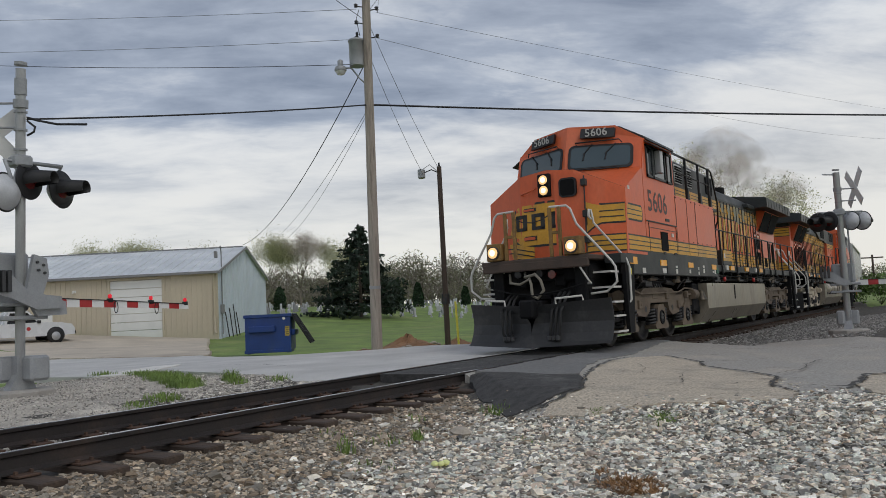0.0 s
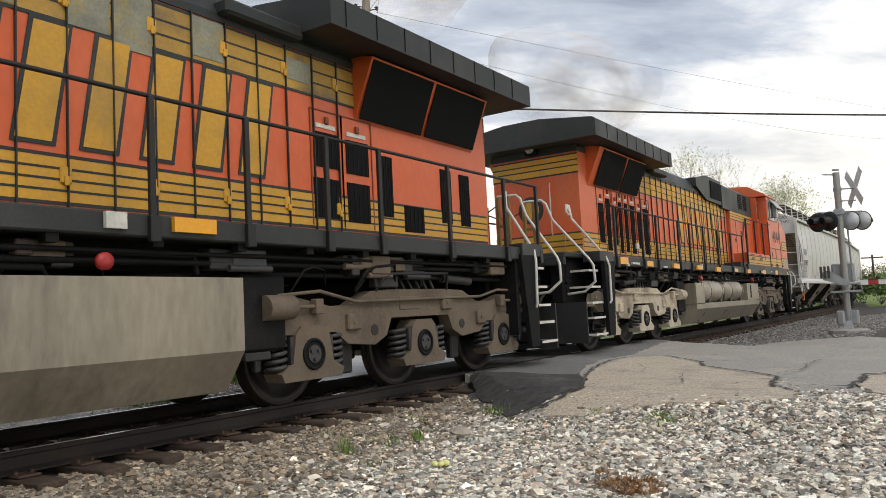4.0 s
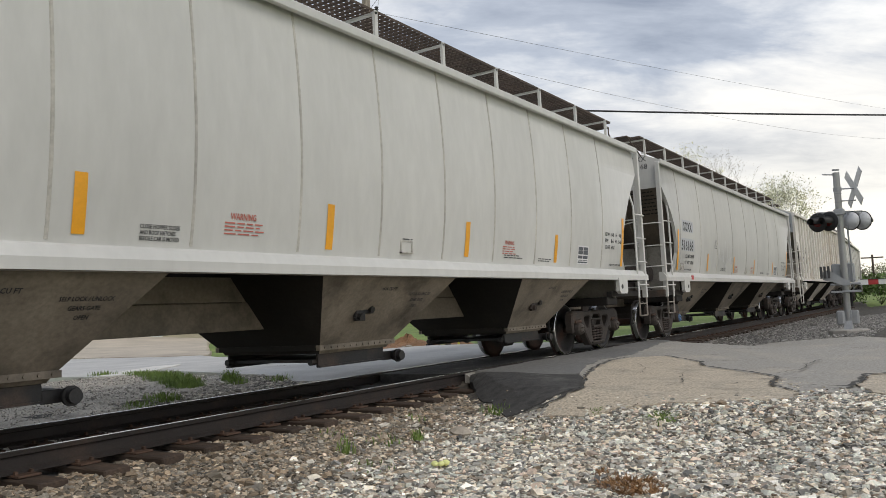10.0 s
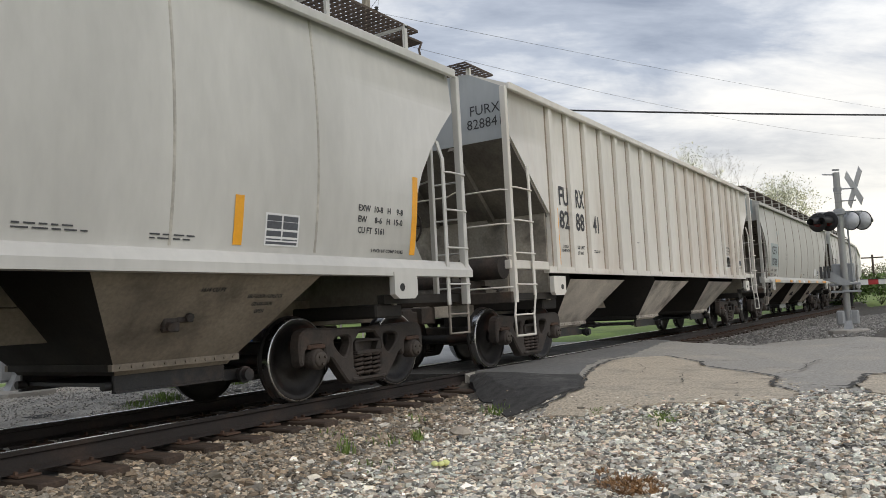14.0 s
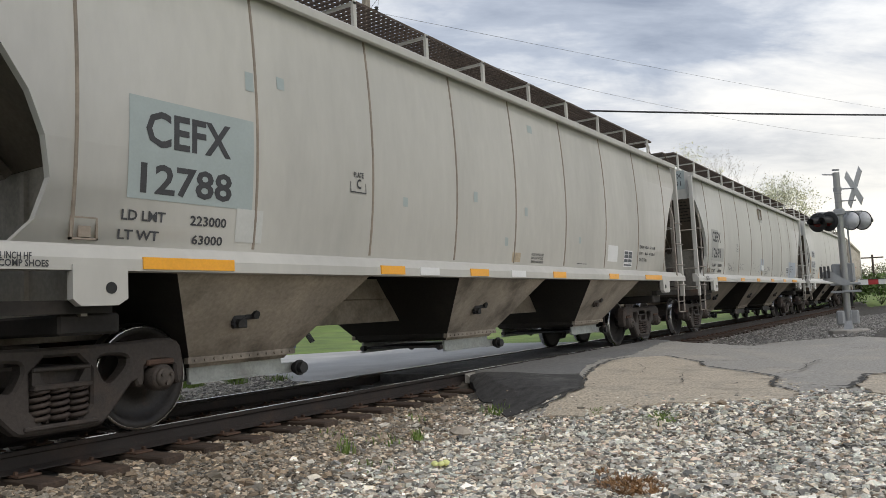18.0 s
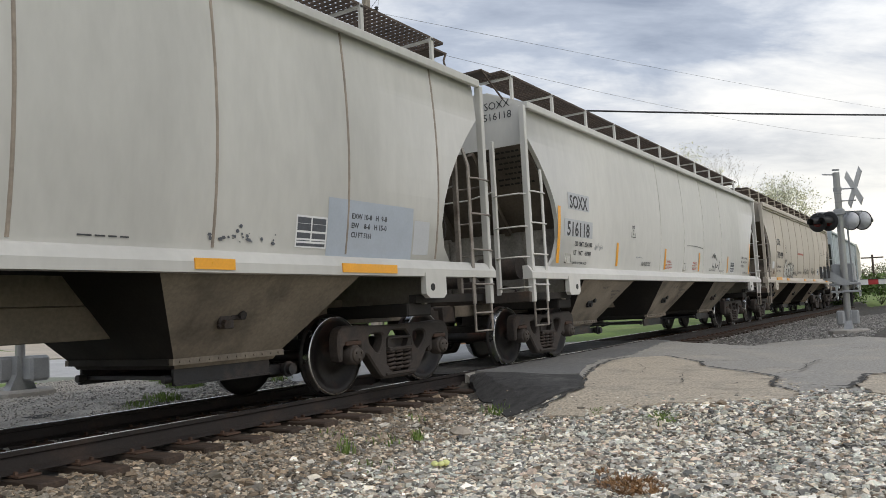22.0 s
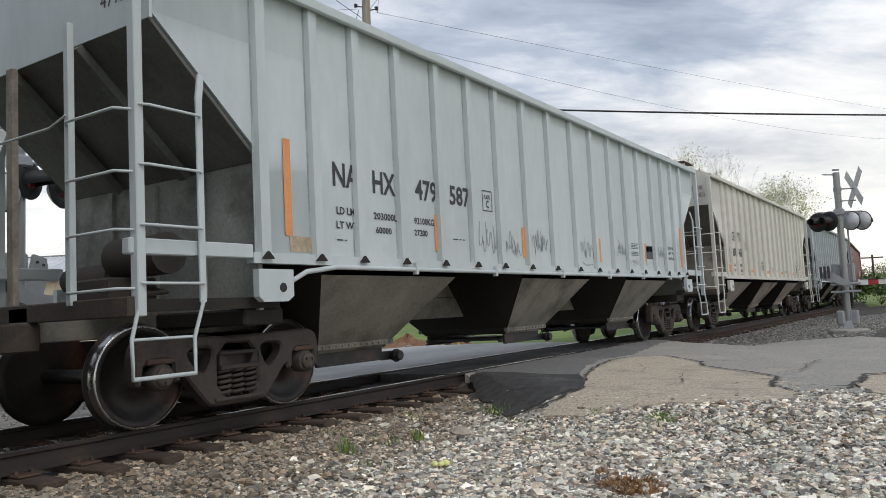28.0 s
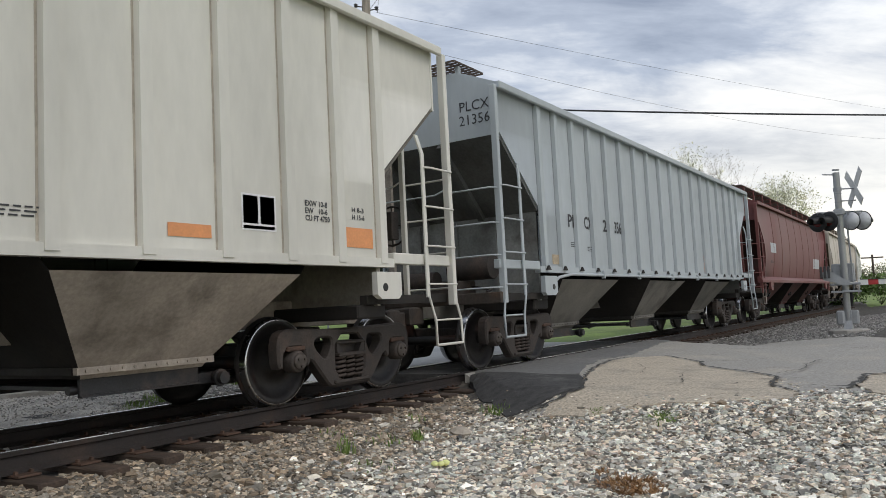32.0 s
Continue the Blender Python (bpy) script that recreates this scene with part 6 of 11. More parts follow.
    dict(key="car_k", ribbed=False, seams=8, paint=MAROON, dirt=0.3, label="dull maroon covered hopper rail car with pale lettering blocks", patch=[(-6.2, -5.2, 2.4, 2.75, M["panel_grey"]), (3.6, 5.4, 2.0, 2.45, M["panel_grey"])], print=[(-6.2, 2.1, 1.0, 3, False)]),
    dict(key="car_l", ribbed=False, seams=9, paint=TAN, dirt=0.3, label="tan covered hopper rail car far down the train", print=[(-6.2, 2.1, 1.0, 3, False)]),
    dict(key="car_m", ribbed=False, seams=9, paint=WHITE, dirt=0.3, label="off-white covered hopper rail car at the tail of the view", print=[(-6.2, 2.1, 1.0, 3, False)]),
]
CAR_PLACES = [66.26, 83.86, 101.40, 118.95, 136.52, 154.02, 171.56, 189.26, 206.86, 224.40, 241.95, 259.5, 277.05]
CARS = []
for spec, place in zip(SPECS, CAR_PLACES):
    if "amber_mat" in spec:
        spec["amber_mat"] = M["orange_mark"]
    CARS.append((hopper_car(spec), place, 6.67))
M["spray_black"] = material("black_spray_paint", (0.03, 0.03, 0.035), 0.6, 0, 0.2, 5)
M["spray_white"] = material("white_spray_paint", (0.66, 0.66, 0.64), 0.6, 0, 0.1, 5)
M["spray_blue"] = material("grey_blue_scratching", (0.27, 0.295, 0.31), 0.6, 0, 0.15, 5)
M["spray_faint"] = material("thin_white_spray", (0.64, 0.64, 0.63), 0.6, 0, 0.1, 5)
scrawl(CARS[1][0], M["spray_faint"], -3.3, -1.45, 1.58, 2.48, 5, 4, 0.034)
scrawl(CARS[5][0], M["spray_black"], 2.64, 2.98, 1.86, 2.13, 6, 2, 0.022)
scrawl(CARS[5][0], M["spray_black"], 2.62, 2.86, 1.62, 1.84, 41, 1, 0.022)
scrawl(CARS[5][0], M["spray_black"], 2.92, 3.32, 1.50, 2.02, 44, 1, 0.024)
b = Build()
v = []
for i in range(15):
    x, z = 0.20 + 1.43 * i / 14, 2.185 - 0.012 * i / 14 + 0.022 * math.sin(math.pi * i / 14)
    v += [(x, bulge(z) - 0.009, z - 0.006), (x, bulge(z) - 0.009, z + 0.006)]
part("scratch", b.add(v, [(2 * i, 2 * i + 2, 2 * i + 3, 2 * i + 1) for i in range(14)]), M["spray_black"], CARS[5][0])
scrawl(CARS[5][0], M["spray_blue"], -5.51, -5.13, 1.83, 2.01, 7, 4, 0.010)
scrawl(CARS[5][0], M["spray_blue"], -3.44, -2.95, 1.76, 1.87, 17, 1, 0.010)


def sprayed_block(car, x, w, z0, z1, lean, seed, width=0.028):
    """One jagged pale shape of a sprayed piece with its dark outline; it spells nothing."""
    rg = random.Random(seed)
    rough_ = [(0.10, 0.0), (0.14, 0.40), (-0.10, 0.52), (0.22, 0.78), (0.30, 1.0), (0.42, 0.84), (0.84, 0.94), (0.78, 0.66), (0.56, 0.60), (0.60, 0.46), (0.92, 0.50), (0.86, 0.06), (0.66, 0.0), (0.62, 0.28), (0.46, 0.30), (0.36, 0.02)]
    pts = [(x + w * (u + rg.uniform(-0.06, 0.06)) + lean * v, z0 + (z1 - z0) * (v + rg.uniform(-0.05, 0.05))) for u, v in rough_]
    bm_ = Build()
    tri = tessellate_polygon([[Vector((a, c, 0)) for a, c in pts]])
    bm_.add([(a, bulge(c) - 0.0060, c) for a, c in pts], [tuple(t) for t in tri])
    part("graffiti", bm_, M["spray_pale"], car)
    b = Build()
    for (a, c), (d, e) in zip(pts, pts[1:] + pts[:1]):
        l = math.hypot(d - a, e - c) or 1
        nx, nz = -(e - c) / l * width / 2, (d - a) / l * width / 2
        ex, ez = (d - a) / l * width * 0.3, (e - c) / l * width * 0.3
        b.add([(a - ex + nx, bulge(c) - 0.0085, c - ez + nz), (a - ex - nx, bulge(c) - 0.0085, c - ez - nz), (d + ex - nx, bulge(e) - 0.0085, e + ez - nz), (d + ex + nx, bulge(e) - 0.0085, e + ez + nz)], [(0, 1, 2, 3)])
    part("graffiti", b, M["spray_black"], car)


M["spray_pale"] = material("thin_pale_spray_fill", (0.56, 0.545, 0.50), 0.6, 0, 0.15, 5)
for i, (x, w, z0, z1) in enumerate(((-4.52, 0.60, 1.46, 2.26), (-3.98, 0.46, 1.47, 2.12), (-3.58, 0.42, 1.48, 2.16), (-3.20, 0.40, 1.50, 2.12), (-2.84, 0.34, 1.52, 2.06))):
    sprayed_block(CARS[6][0], x, w, z0, z1, 0.10, 60 + i)
scrawl(CARS[6][0], M["spray_white"], -4.3, -2.7, 1.40, 1.52, 9, 7, 0.025)
scrawl(CARS[6][0], M["spray_black"], -2.52, -2.1, 1.60, 1.95, 14, 2, 0.03)
scrawl(CARS[6][0], M["spray_black"], -2.1, -1.55, 1.58, 1.85, 13, 2, 0.03)
scrawl(CARS[6][0], M["spray_black"], 0.12, 1.6, 1.60, 2.05, 10, 6, 0.026)
scrawl(CARS[6][0], M["spray_black"], 2.18, 3.28, 1.62, 2.10, 11, 4, 0.026)
for i, (a, c, z0, z1, n) in enumerate(((-2.75, -1.75, 1.57, 2.15, 5), (-1.9, -1.56, 1.60, 1.95, 2), (-1.2, -0.63, 1.62, 2.12, 5), (-0.6, -0.36, 1.66, 2.0, 1), (0.55, 1.58, 1.62, 2.12, 6), (0.8, 1.15, 1.57, 1.64, 1), (2.37, 3.15, 1.70, 2.15, 5), (4.75, 5.28, 1.72, 2.15, 4))):
    scrawl(CARS[7][0], M["spray_blue"], a, c, z0, z1, 20 + i, n, 0.013, flat_side)
scrawl(CARS[7][0], M["spray_white"], 3.2, 4.2, 1.55, 1.82, 33, 6, 0.02, flat_side)
# ------------------------------------------------------------ diesel locomotives
M["orange"] = material("faded_orange_paint", (0.66, 0.118, 0.034), 0.42, 0, 0.10, 0.8, 20, 0.03, 20, (0.50, 0.15, 0.075), 0.55, 0.8, (0.8, 0.8, 0.4), rvary=0.08)
M["orange_dark"] = material("grimy_orange_edge", (0.22, 0.05, 0.022), 0.6, 0, 0.2, 3)
M["yellow"] = material("faded_yellow_paint", (0.62, 0.32, 0.03), 0.48, 0, 0.14, 0.9, 25, 0.03, 20, (0.38, 0.23, 0.06), 0.7, 1.2)
M["yellow_dirty"] = material("sooty_yellow_paint", (0.46, 0.26, 0.045), 0.55, 0, 0.2, 1.2, 25, 0.03, 20, (0.085, 0.08, 0.07), 0.85, 1.5)
M["loco_dark"] = material("dark_green_grey_paint", (0.034, 0.037, 0.037), 0.5, 0, 0.18, 1.0, 30, 0.04, 30, (0.075, 0.07, 0.065), 0.5, 1.1, spec=0.3)
M["loco_black"] = material("black_underframe", (0.010, 0.010, 0.011), 0.7, 0, 0.3, 2, 30, 0.15, 50, (0.035, 0.03, 0.026), 0.5, 1.6, spec=0.15)
M["loco_grille"] = material("dark_grille", (0.010, 0.010, 0.011), 0.8, 0, 0.2, 4, spec=0.1)
M["loco_truck"] = material("dusty_cast_frame", (0.145, 0.112, 0.080), 0.85, 0, 0.22, 1.6, 30, 0.25, 50, (0.085, 0.064, 0.048), 0.8, 1.4)
M["truck_cream"] = material("pale_dusty_cast_frame", (0.50, 0.43, 0.33), 0.85, 0, 0.22, 1.6, 30, 0.25, 50, (0.13, 0.10, 0.075), 0.85, 1.3)
M["truck_brown"] = material("brown_dusty_cast_frame", (0.155, 0.118, 0.085), 0.8, 0, 0.22, 1.6, 30, 0.25, 50, (0.07, 0.055, 0.045), 0.8, 1.4)
M["tank"] = material("dusty_fuel_tank", (0.30, 0.262, 0.205), 0.38, 0.25, 0.2, 1.0, 18, 0.06, 20, (0.12, 0.10, 0.08), 0.75, 1.6, (0.9, 0.9, 0.25), rvary=0.14)
M["reservoir"] = material("tan_air_tank", (0.36, 0.32, 0.255), 0.45, 0.1, 0.15, 1.5, 20, 0.05, 30, (0.13, 0.08, 0.05), 0.7, 1.6)
M["handrail_white"] = material("white_handrail", (0.62, 0.60, 0.56), 0.5, 0, 0.12, 4, 30)
M["cab_glass"] = glass_mat("cab_glass", (0.02, 0.028, 0.03), 0.06)
M["headlight"] = glow("headlight", (1.0, 0.62, 0.27), 0.85)
M["lamp_core"] = glow("lamp_core", (1.0, 0.88, 0.62), 2.2)
M["windscreen"] = glass_mat("windscreen_glass", (0.05, 0.075, 0.085), 0.04)
M["emblem_ink"] = material("faded_black_emblem", (0.03, 0.028, 0.027), 0.6, 0, 0.2, 4)
M["deck_edge"] = material("rusty_deck_edge", (0.075, 0.052, 0.04), 0.75, 0, 0.25, 3, 40, 0.1, 50)
M["number_board"] = glow("number_board", (0.36, 0.36, 0.34), 0.10)
M["guy_yellow_paint"] = material("bright_yellow_mark", (0.70, 0.60, 0.08), 0.5, 0, 0.1, 6)
M["green_paint"] = material("faded_green_mark", (0.03, 0.13, 0.08), 0.6, 0, 0.3, 6)
M["worn_pale"] = material("worn_pale_primer", (0.45, 0.38, 0.27), 0.7, 0, 0.4, 6, 30, 0, 60, (0.55, 0.30, 0.06), 0.9, 5)
M["olive_print"] = material("olive_stencil", (0.12, 0.12, 0.04), 0.6, 0, 0.4, 12)
M["alu_frame"] = material("window_frame_metal", (0.45, 0.45, 0.45), 0.4, 0.6, 0.1)
M["road_number"] = material("faded_dark_numerals", (0.10, 0.068, 0.062), 0.6, 0, 0.2, 4)
M["decal"] = material("white_decal_paper", (0.62, 0.60, 0.55), 0.6, 0, 0.15, 8)
M["rust_post"] = material("rusty_yellow_post", (0.25, 0.145, 0.045), 0.75, 0, 0.3, 4, 30, 0.1, 40, (0.09, 0.05, 0.03), 0.6, 3)
M["bell_brass"] = material("tarnished_bell", (0.085, 0.07, 0.05), 0.45, 0.5, 0.2, 4)
M["hose"] = material("grey_air_hose", (0.22, 0.20, 0.16), 0.7, 0, 0.15, 6)

LOCO_R = 0.52
LOCO_WHEEL, LOCO_RIMS = wheelset_mesh(LOCO_R, 0.83), [rim_mesh(LOCO_R, 0.83, k, "tread_dark") for k in (-1, 1)]
LOCO_WHEEL.materials.append(M["wheel"])


def loco_truck(parent, x, sg, mat):
    t = empty("truck", pose(x, 0, 0))
    t.parent = parent
    for s_ in (-1, 1):
        y0, y1 = s_ * 1.08, s_ * 1.26
        b = Build(sg)
        # deep cast side beam with drops between the axles
        b.prism([(-2.75, 0.86), (-2.62, 1.10), (-2.2, 1.12), (-1.7, 1.02), (-1.35, 1.03), (-1.0, 1.18), (-0.55, 1.20), (0.55, 1.20), (1.0, 1.18), (1.35, 1.03), (1.7, 1.02), (2.2, 1.12), (2.62, 1.10), (2.75, 0.86), (2.55, 0.74), (1.62, 0.74), (1.42, 0.60), (0.95, 0.56), (0.72, 0.66), (0.62, 0.86), (-0.62, 0.86), (-0.72, 0.66), (-0.95, 0.56), (-1.42, 0.60), (-1.62, 0.74), (-2.55, 0.74)], "y", y0, y1)
        frame_ = part("side_frame", b, mat, t)
        for hx in (-0.95, 0.95):
            b = Build(sg).lathe([(0.065, -0.002), (0.065, 0.006)] if s_ > 0 else [(0.065, -0.006), (0.065, 0.002)], (hx, y1, 0.73), "y", 14)
            part("frame_hole", b, M["black"], frame_)
        for ax in (-2.02, 0, 2.02):
            b = Build(sg)
            b.prism([(ax - 0.42, 0.27), (ax - 0.47, 0.36), (ax - 0.30, 0.45), (ax - 0.25, 0.74), (ax - 0.17, 0.82), (ax + 0.17, 0.82), (ax + 0.25, 0.74), (ax + 0.30, 0.45), (ax + 0.47, 0.36), (ax + 0.42, 0.27)], "y", s_ * 1.04, s_ * 1.30)
            bx = part("journal_box", b, mat, t)
            b = Build(sg)
            b.pipe([(ax + 0.150 * math.cos(a), s_ * 1.305, 0.53 + 0.150 * math.sin(a)) for a in np.linspace(0, 2 * math.pi, 19)], 0.018, 6)
            b.tube((ax, s_ * 1.29, 0.53), (ax, s_ * 1.304, 0.53), 0.145, 20)
            part("bearing_housing", b, M["loco_black"], bx)
            b = Build(sg)
            b.tube((ax, s_ * 1.30, 0.53), (ax, s_ * 1.318, 0.53), 0.095, 16)
            for a in (0.5, 2.6, 4.7):
                b.tube((ax + 0.06 * math.cos(a), s_ * 1.31, 0.53 + 0.06 * math.sin(a)), (ax + 0.06 * math.cos(a), s_ * 1.335, 0.53 + 0.06 * math.sin(a)), 0.022, 6)
            part("bearing_cover", b, M["steel_grey"], bx)
            for kx in (-0.29, 0.29):
                part("wear_plate", Build(sg).box(ax + kx - 0.03, ax + kx + 0.03, s_ * 1.22, s_ * 1.29, 0.44, 0.72, 0.008), M["steel_dark"], bx)
            for k in (-0.42, 0.42):
                b = Build(sg)
                coil(b, ax + k, s_ * 1.17, 0.37, 0.72, 0.10, 5, 0.024)
                part("spring", b, M["steel_grey"], t)
        for px_, pz in ((-1.35, 0.84), (0.55, 1.02), (1.42, 0.80)):
            b = Build(sg)
            b.box(px_ - 0.11, px_ + 0.11, s_ * 1.24, s_ * 1.31, pz - 0.09, pz + 0.09, 0.012)
            b.tube((px_, s_ * 1.30, pz), (px_, s_ * 1.318, pz), 0.03, 8)
            part("bracket", b, mat, frame_)
        for px_, pz, w_ in ((-0.25, 1.03, 0.20), (2.1, 0.93, 0.14)):
            part("cast_panel", Build(sg).box(px_ - w_, px_ + w_, s_ * 1.25, s_ * 1.268, pz - 0.08, pz + 0.08, 0.006), mat, frame_)
        for k in (-1, 1):
            b = Build(sg)
            b.tube((k * 2.35, s_ * 1.32, 1.02), (k * 2.72, s_ * 1.32, 1.02), 0.125, 14)
            b.tube((k * 1.95, s_ * 1.32, 1.02), (k * 2.35, s_ * 1.32, 1.02), 0.022, 8)
            b.box(k * 1.9, k * 2.02, s_ * 1.27, s_ * 1.36, 0.94, 1.10, 0.01)
            part("brake_cylinder", b, mat, t)
            b = Build(sg)
            b.box(k * 2.62, k * 2.95, s_ * 1.16, s_ * 1.30, 0.52, 0.60, 0.01)
            b.box(k * 2.66, k * 2.74, s_ * 1.12, s_ * 1.2, 0.40, 0.86, 0.01)
            part("brake_hanger", b, M["steel_dark"], t)
            part("brake_shoe", Build(sg).box(k * 1.15 - 0.1, k * 1.15 + 0.1, s_ * 0.9, s_ * 1.0, 0.25, 0.7, 0.02), M["steel_dark"], t)
        b = Build(sg).pipe([(-2.7, s_ * 1.29, 0.98), (-2.5, s_ * 1.30, 1.14), (-1.9, s_ * 1.30, 1.18), (-1.3, s_ * 1.30, 1.06), (1.4, s_ * 1.30, 1.09), (1.9, s_ * 1.30, 1.18), (2.6, s_ * 1.30, 1.16), (2.75, s_ * 1.29, 1.0)], 0.02, 6)
        part("brake_pipe", b, mat, t)
        b = Build(sg)
        for k in np.arange(-0.45, 0.46, 0.16):
            b.pipe([(k, s_ * 1.22, 1.2), (k - 0.06, s_ * 1.18, 1.38), (k - 0.16, s_ * 1.1, 1.5)], 0.022, 6)
        b.box(-0.95, -0.5, s_ * 1.2, s_ * 1.3, 1.22, 1.36, 0.01)
        b.tube((0.5, s_ * 1.25, 1.34), (1.2, s_ * 1.25, 1.30), 0.06, 10)
        part("damper", b, M["steel_dark"], t)
    b = Build(sg)
    b.box(-2.4, 2.4, -0.9, 0.9, 0.62, 0.92, 0.05)
    b.box(-0.6, 0.6, -0.95, 0.95, 0.92, 1.35, 0.05)
    part("bolster", b, M["loco_black"], t)
    for ax in (-2.02, 0, 2.02):
        turning_wheels(t, ax, LOCO_R, LOCO_WHEEL, LOCO_RIMS)


def stripe(parent, sg, x0, x1, z0, z1, y, mat, label=""):
    """A painted band, a few millimetres proud of the side."""
    b = Build(sg).box(x0, x1, y - 0.004, y + 0.002, z0, z1)
    return part("stripe", b, mat, parent, label)


def banded(parent, sg, x0, x1, z0, z1, y, lines=2, mat=None):
    stripe(parent, sg, x0, x1, z0, z1, y, mat or M["yellow"])
    for i in range(lines):
        z = z0 + (z1 - z0) * (i + 1) / (lines + 1)
        stripe(parent, sg, x0, x1, z - 0.010, z + 0.010, y - 0.003, M["loco_dark"])
    for z in (z0 - 0.03, z1):
        stripe(parent, sg, x0, x1, z, z + 0.03, y - 0.002, M["loco_dark"])


def end_platform(l, sg, x_end, x_in, front):
    """Pilot, corner steps, plow or sheet, coupler and grab irons at one end; x_end is the outer, x_in the inner end."""
    k = -1 if x_end < 0 else 1

    def B():
        return Build(sg)

    b = B()
    b.box(k * 10.10, k * 10.18, -1.02, 1.02, 0.55, 1.72, 0.02)
    b.box(k * 9.0, k * 10.10, -1.02, 1.02, 0.70, 1.74, 0.03)
    for s_ in (-1, 1):
        b.box(k * 10.16, k * 10.44, s_ * 0.78, s_ * 1.02, 0.95, 1.70, 0.02)
        b.box(k * 10.16, k * 10.34, s_ * 0.30, s_ * 0.52, 1.28, 1.52, 0.03)
    b.box(k * 10.16, k * 10.50, -0.34, 0.34, 1.04, 1.12, 0.01)
    b.box(k * 10.16, k * 10.50, -0.36, -0.28, 0.62, 1.12, 0.01)
    b.box(k * 10.16, k * 10.50, 0.28, 0.36, 0.62, 1.12, 0.01)
    part("pilot", b, M["loco_black"], l)
    b = B()
    b.box(k * 9.2, k * 10.62, -1.18, 1.18, 1.76, 1.86, 0.02)
    b.box(k * 10.54, k * 10.63, -1.16, 1.16, 1.62, 1.80, 0.02)
    part("deck", b, M["deck_edge"] if front else M["loco_dark"], l)
    for s_ in (-1, 1):
        b = B().prism([(k * 9.2, 0.32), (k * 10.34, 0.32), (k * 10.30, 1.74), (k * 9.2, 1.74)], "y", s_ * 0.98, s_ * 1.03)
        sw = part("step_well", b, M["loco_black"], l)
        part("side_plate", B().prism([(k * 9.16, 1.70), (k * 9.70, 1.70), (k * 9.62, 0.30), (k * 9.36, 0.30)], "y", s_ * 1.46, s_ * 1.54), M["loco_black"], sw)
        part("back_plate", B().box(k * 9.1, k * 9.195, s_ * 1.035, s_ * 1.455, 0.5, 1.8), M["loco_black"], sw)
        part("sill_plate", B().box(k * 9.2, k * 9.90, s_ * 1.20, s_ * 1.545, 1.68, 1.87, 0.01), M["loco_dark"], sw)
        for i, z in enumerate((0.36, 0.66, 0.93, 1.22, 1.52)):
            o = 0.12 * (4 - i) / 4
            b = B()
            b.box(k * 9.70, k * (10.14 + o), s_ * 1.00, s_ * (1.40 + o), z - 0.025, z + 0.004)
            part("tread_plate", b, M["loco_black"], sw)
            b = B()
            b.box(k * (10.14 + o), k * (10.155 + o), s_ * 1.03, s_ * (1.40 + o), z - 0.026, z + 0.012)
            b.box(k * 9.72, k * (10.155 + o), s_ * (1.40 + o), s_ * (1.415 + o), z - 0.026, z + 0.012)
            part("nosing", b, M["handrail_white"], sw)
        # bent white grab irons on both sides of the steps
        b = B().pipe([(k * 9.84, s_ * 0.95, 2.60), (k * 9.90, s_ * 0.93, 2.66), (k * 9.88, s_ * 0.94, 2.79), (k * 9.84, s_ * 0.96, 2.78), (k * 9.80, s_ * 0.99, 2.52), (k * 9.60, s_ * 1.54, 1.76), (k * 9.56, s_ * 1.58, 1.60), (k * 9.54, s_ * 1.57, 0.95), (k * 9.56, s_ * 1.54, 0.90)], 0.023, 8)
        part("grab_iron", b, M["handrail_white"], l)
        b = B().pipe([(k * 10.58, s_ * 0.40, 2.84), (k * 10.58, s_ * 0.76, 2.83), (k * 10.58, s_ * 0.84, 2.76), (k * 10.56, s_ * 0.95, 2.45), (k * 10.40, s_ * 1.54, 1.70), (k * 10.37, s_ * 1.60, 1.58), (k * 10.36, s_ * 1.61, 1.30), (k * 10.34, s_ * 1.40, 1.13), (k * 10.3, s_ * 1.05, 1.10)], 0.023, 8)
        part("grab_iron", b, M["handrail_white"], l)
        b = B().pipe([(k * 10.40, s_ * 0.78, 1.62), (k * 10.56, s_ * 0.80, 1.70), (k * 10.60, s_ * 0.92, 1.72), (k * 10.56, s_ * 1.12, 1.36), (k * 10.44, s_ * 1.12, 1.30), (k * 10.36, s_ * 1.0, 1.30)], 0.018, 7)
        part("cut_lever", b, M["handrail_white"] if front else M["loco_black"], l)
        for yy in (0.40, 0.60):
            b = B().box(k * 10.55, k * 10.61, s_ * yy - 0.033, s_ * yy + 0.033, 1.86, 2.83, 0.008)
            part("end_post", b, M["rust_post"], l)
        b = B().box(k * 10.56, k * 10.60, s_ * 0.40, s_ * 0.60, 2.30, 2.36, 0.006)
        part("end_rail", b, M["rust_post"], l)
    # chain across the opening
    b = B().pipe([(k * 10.58, -0.42, 2.70), (k * 10.59, -0.2, 2.60), (k * 10.59, 0, 2.57), (k * 10.59, 0.2, 2.60), (k * 10.58, 0.42, 2.70)], 0.012, 5)
    part("chain", b, M["steel_dark"], l)
    b = B()
    b.box(k * 10.3, k * 10.75, -0.20, 0.20, 0.72, 1.02, 0.03)
    b.box(k * 10.65, k * 10.98, -0.13, 0.13, 0.72, 0.98, 0.03)
    b.box(k * 10.88, k * 11.10, -0.18, 0.14, 0.68, 1.04, 0.04)
    part("coupler", b, M["loco_black"], l)
    for yy in (-0.66, -0.56, -0.46, 0.46, 0.56, 0.66):
        b = B().pipe([(k * 10.42, yy, 1.16), (k * 10.62, yy, 1.05), (k * 10.86, yy * 0.98, 0.80), (k * 10.90, yy * 0.92, 0.40), (k * 10.86, yy * 0.86, 0.30)], 0.026, 7)
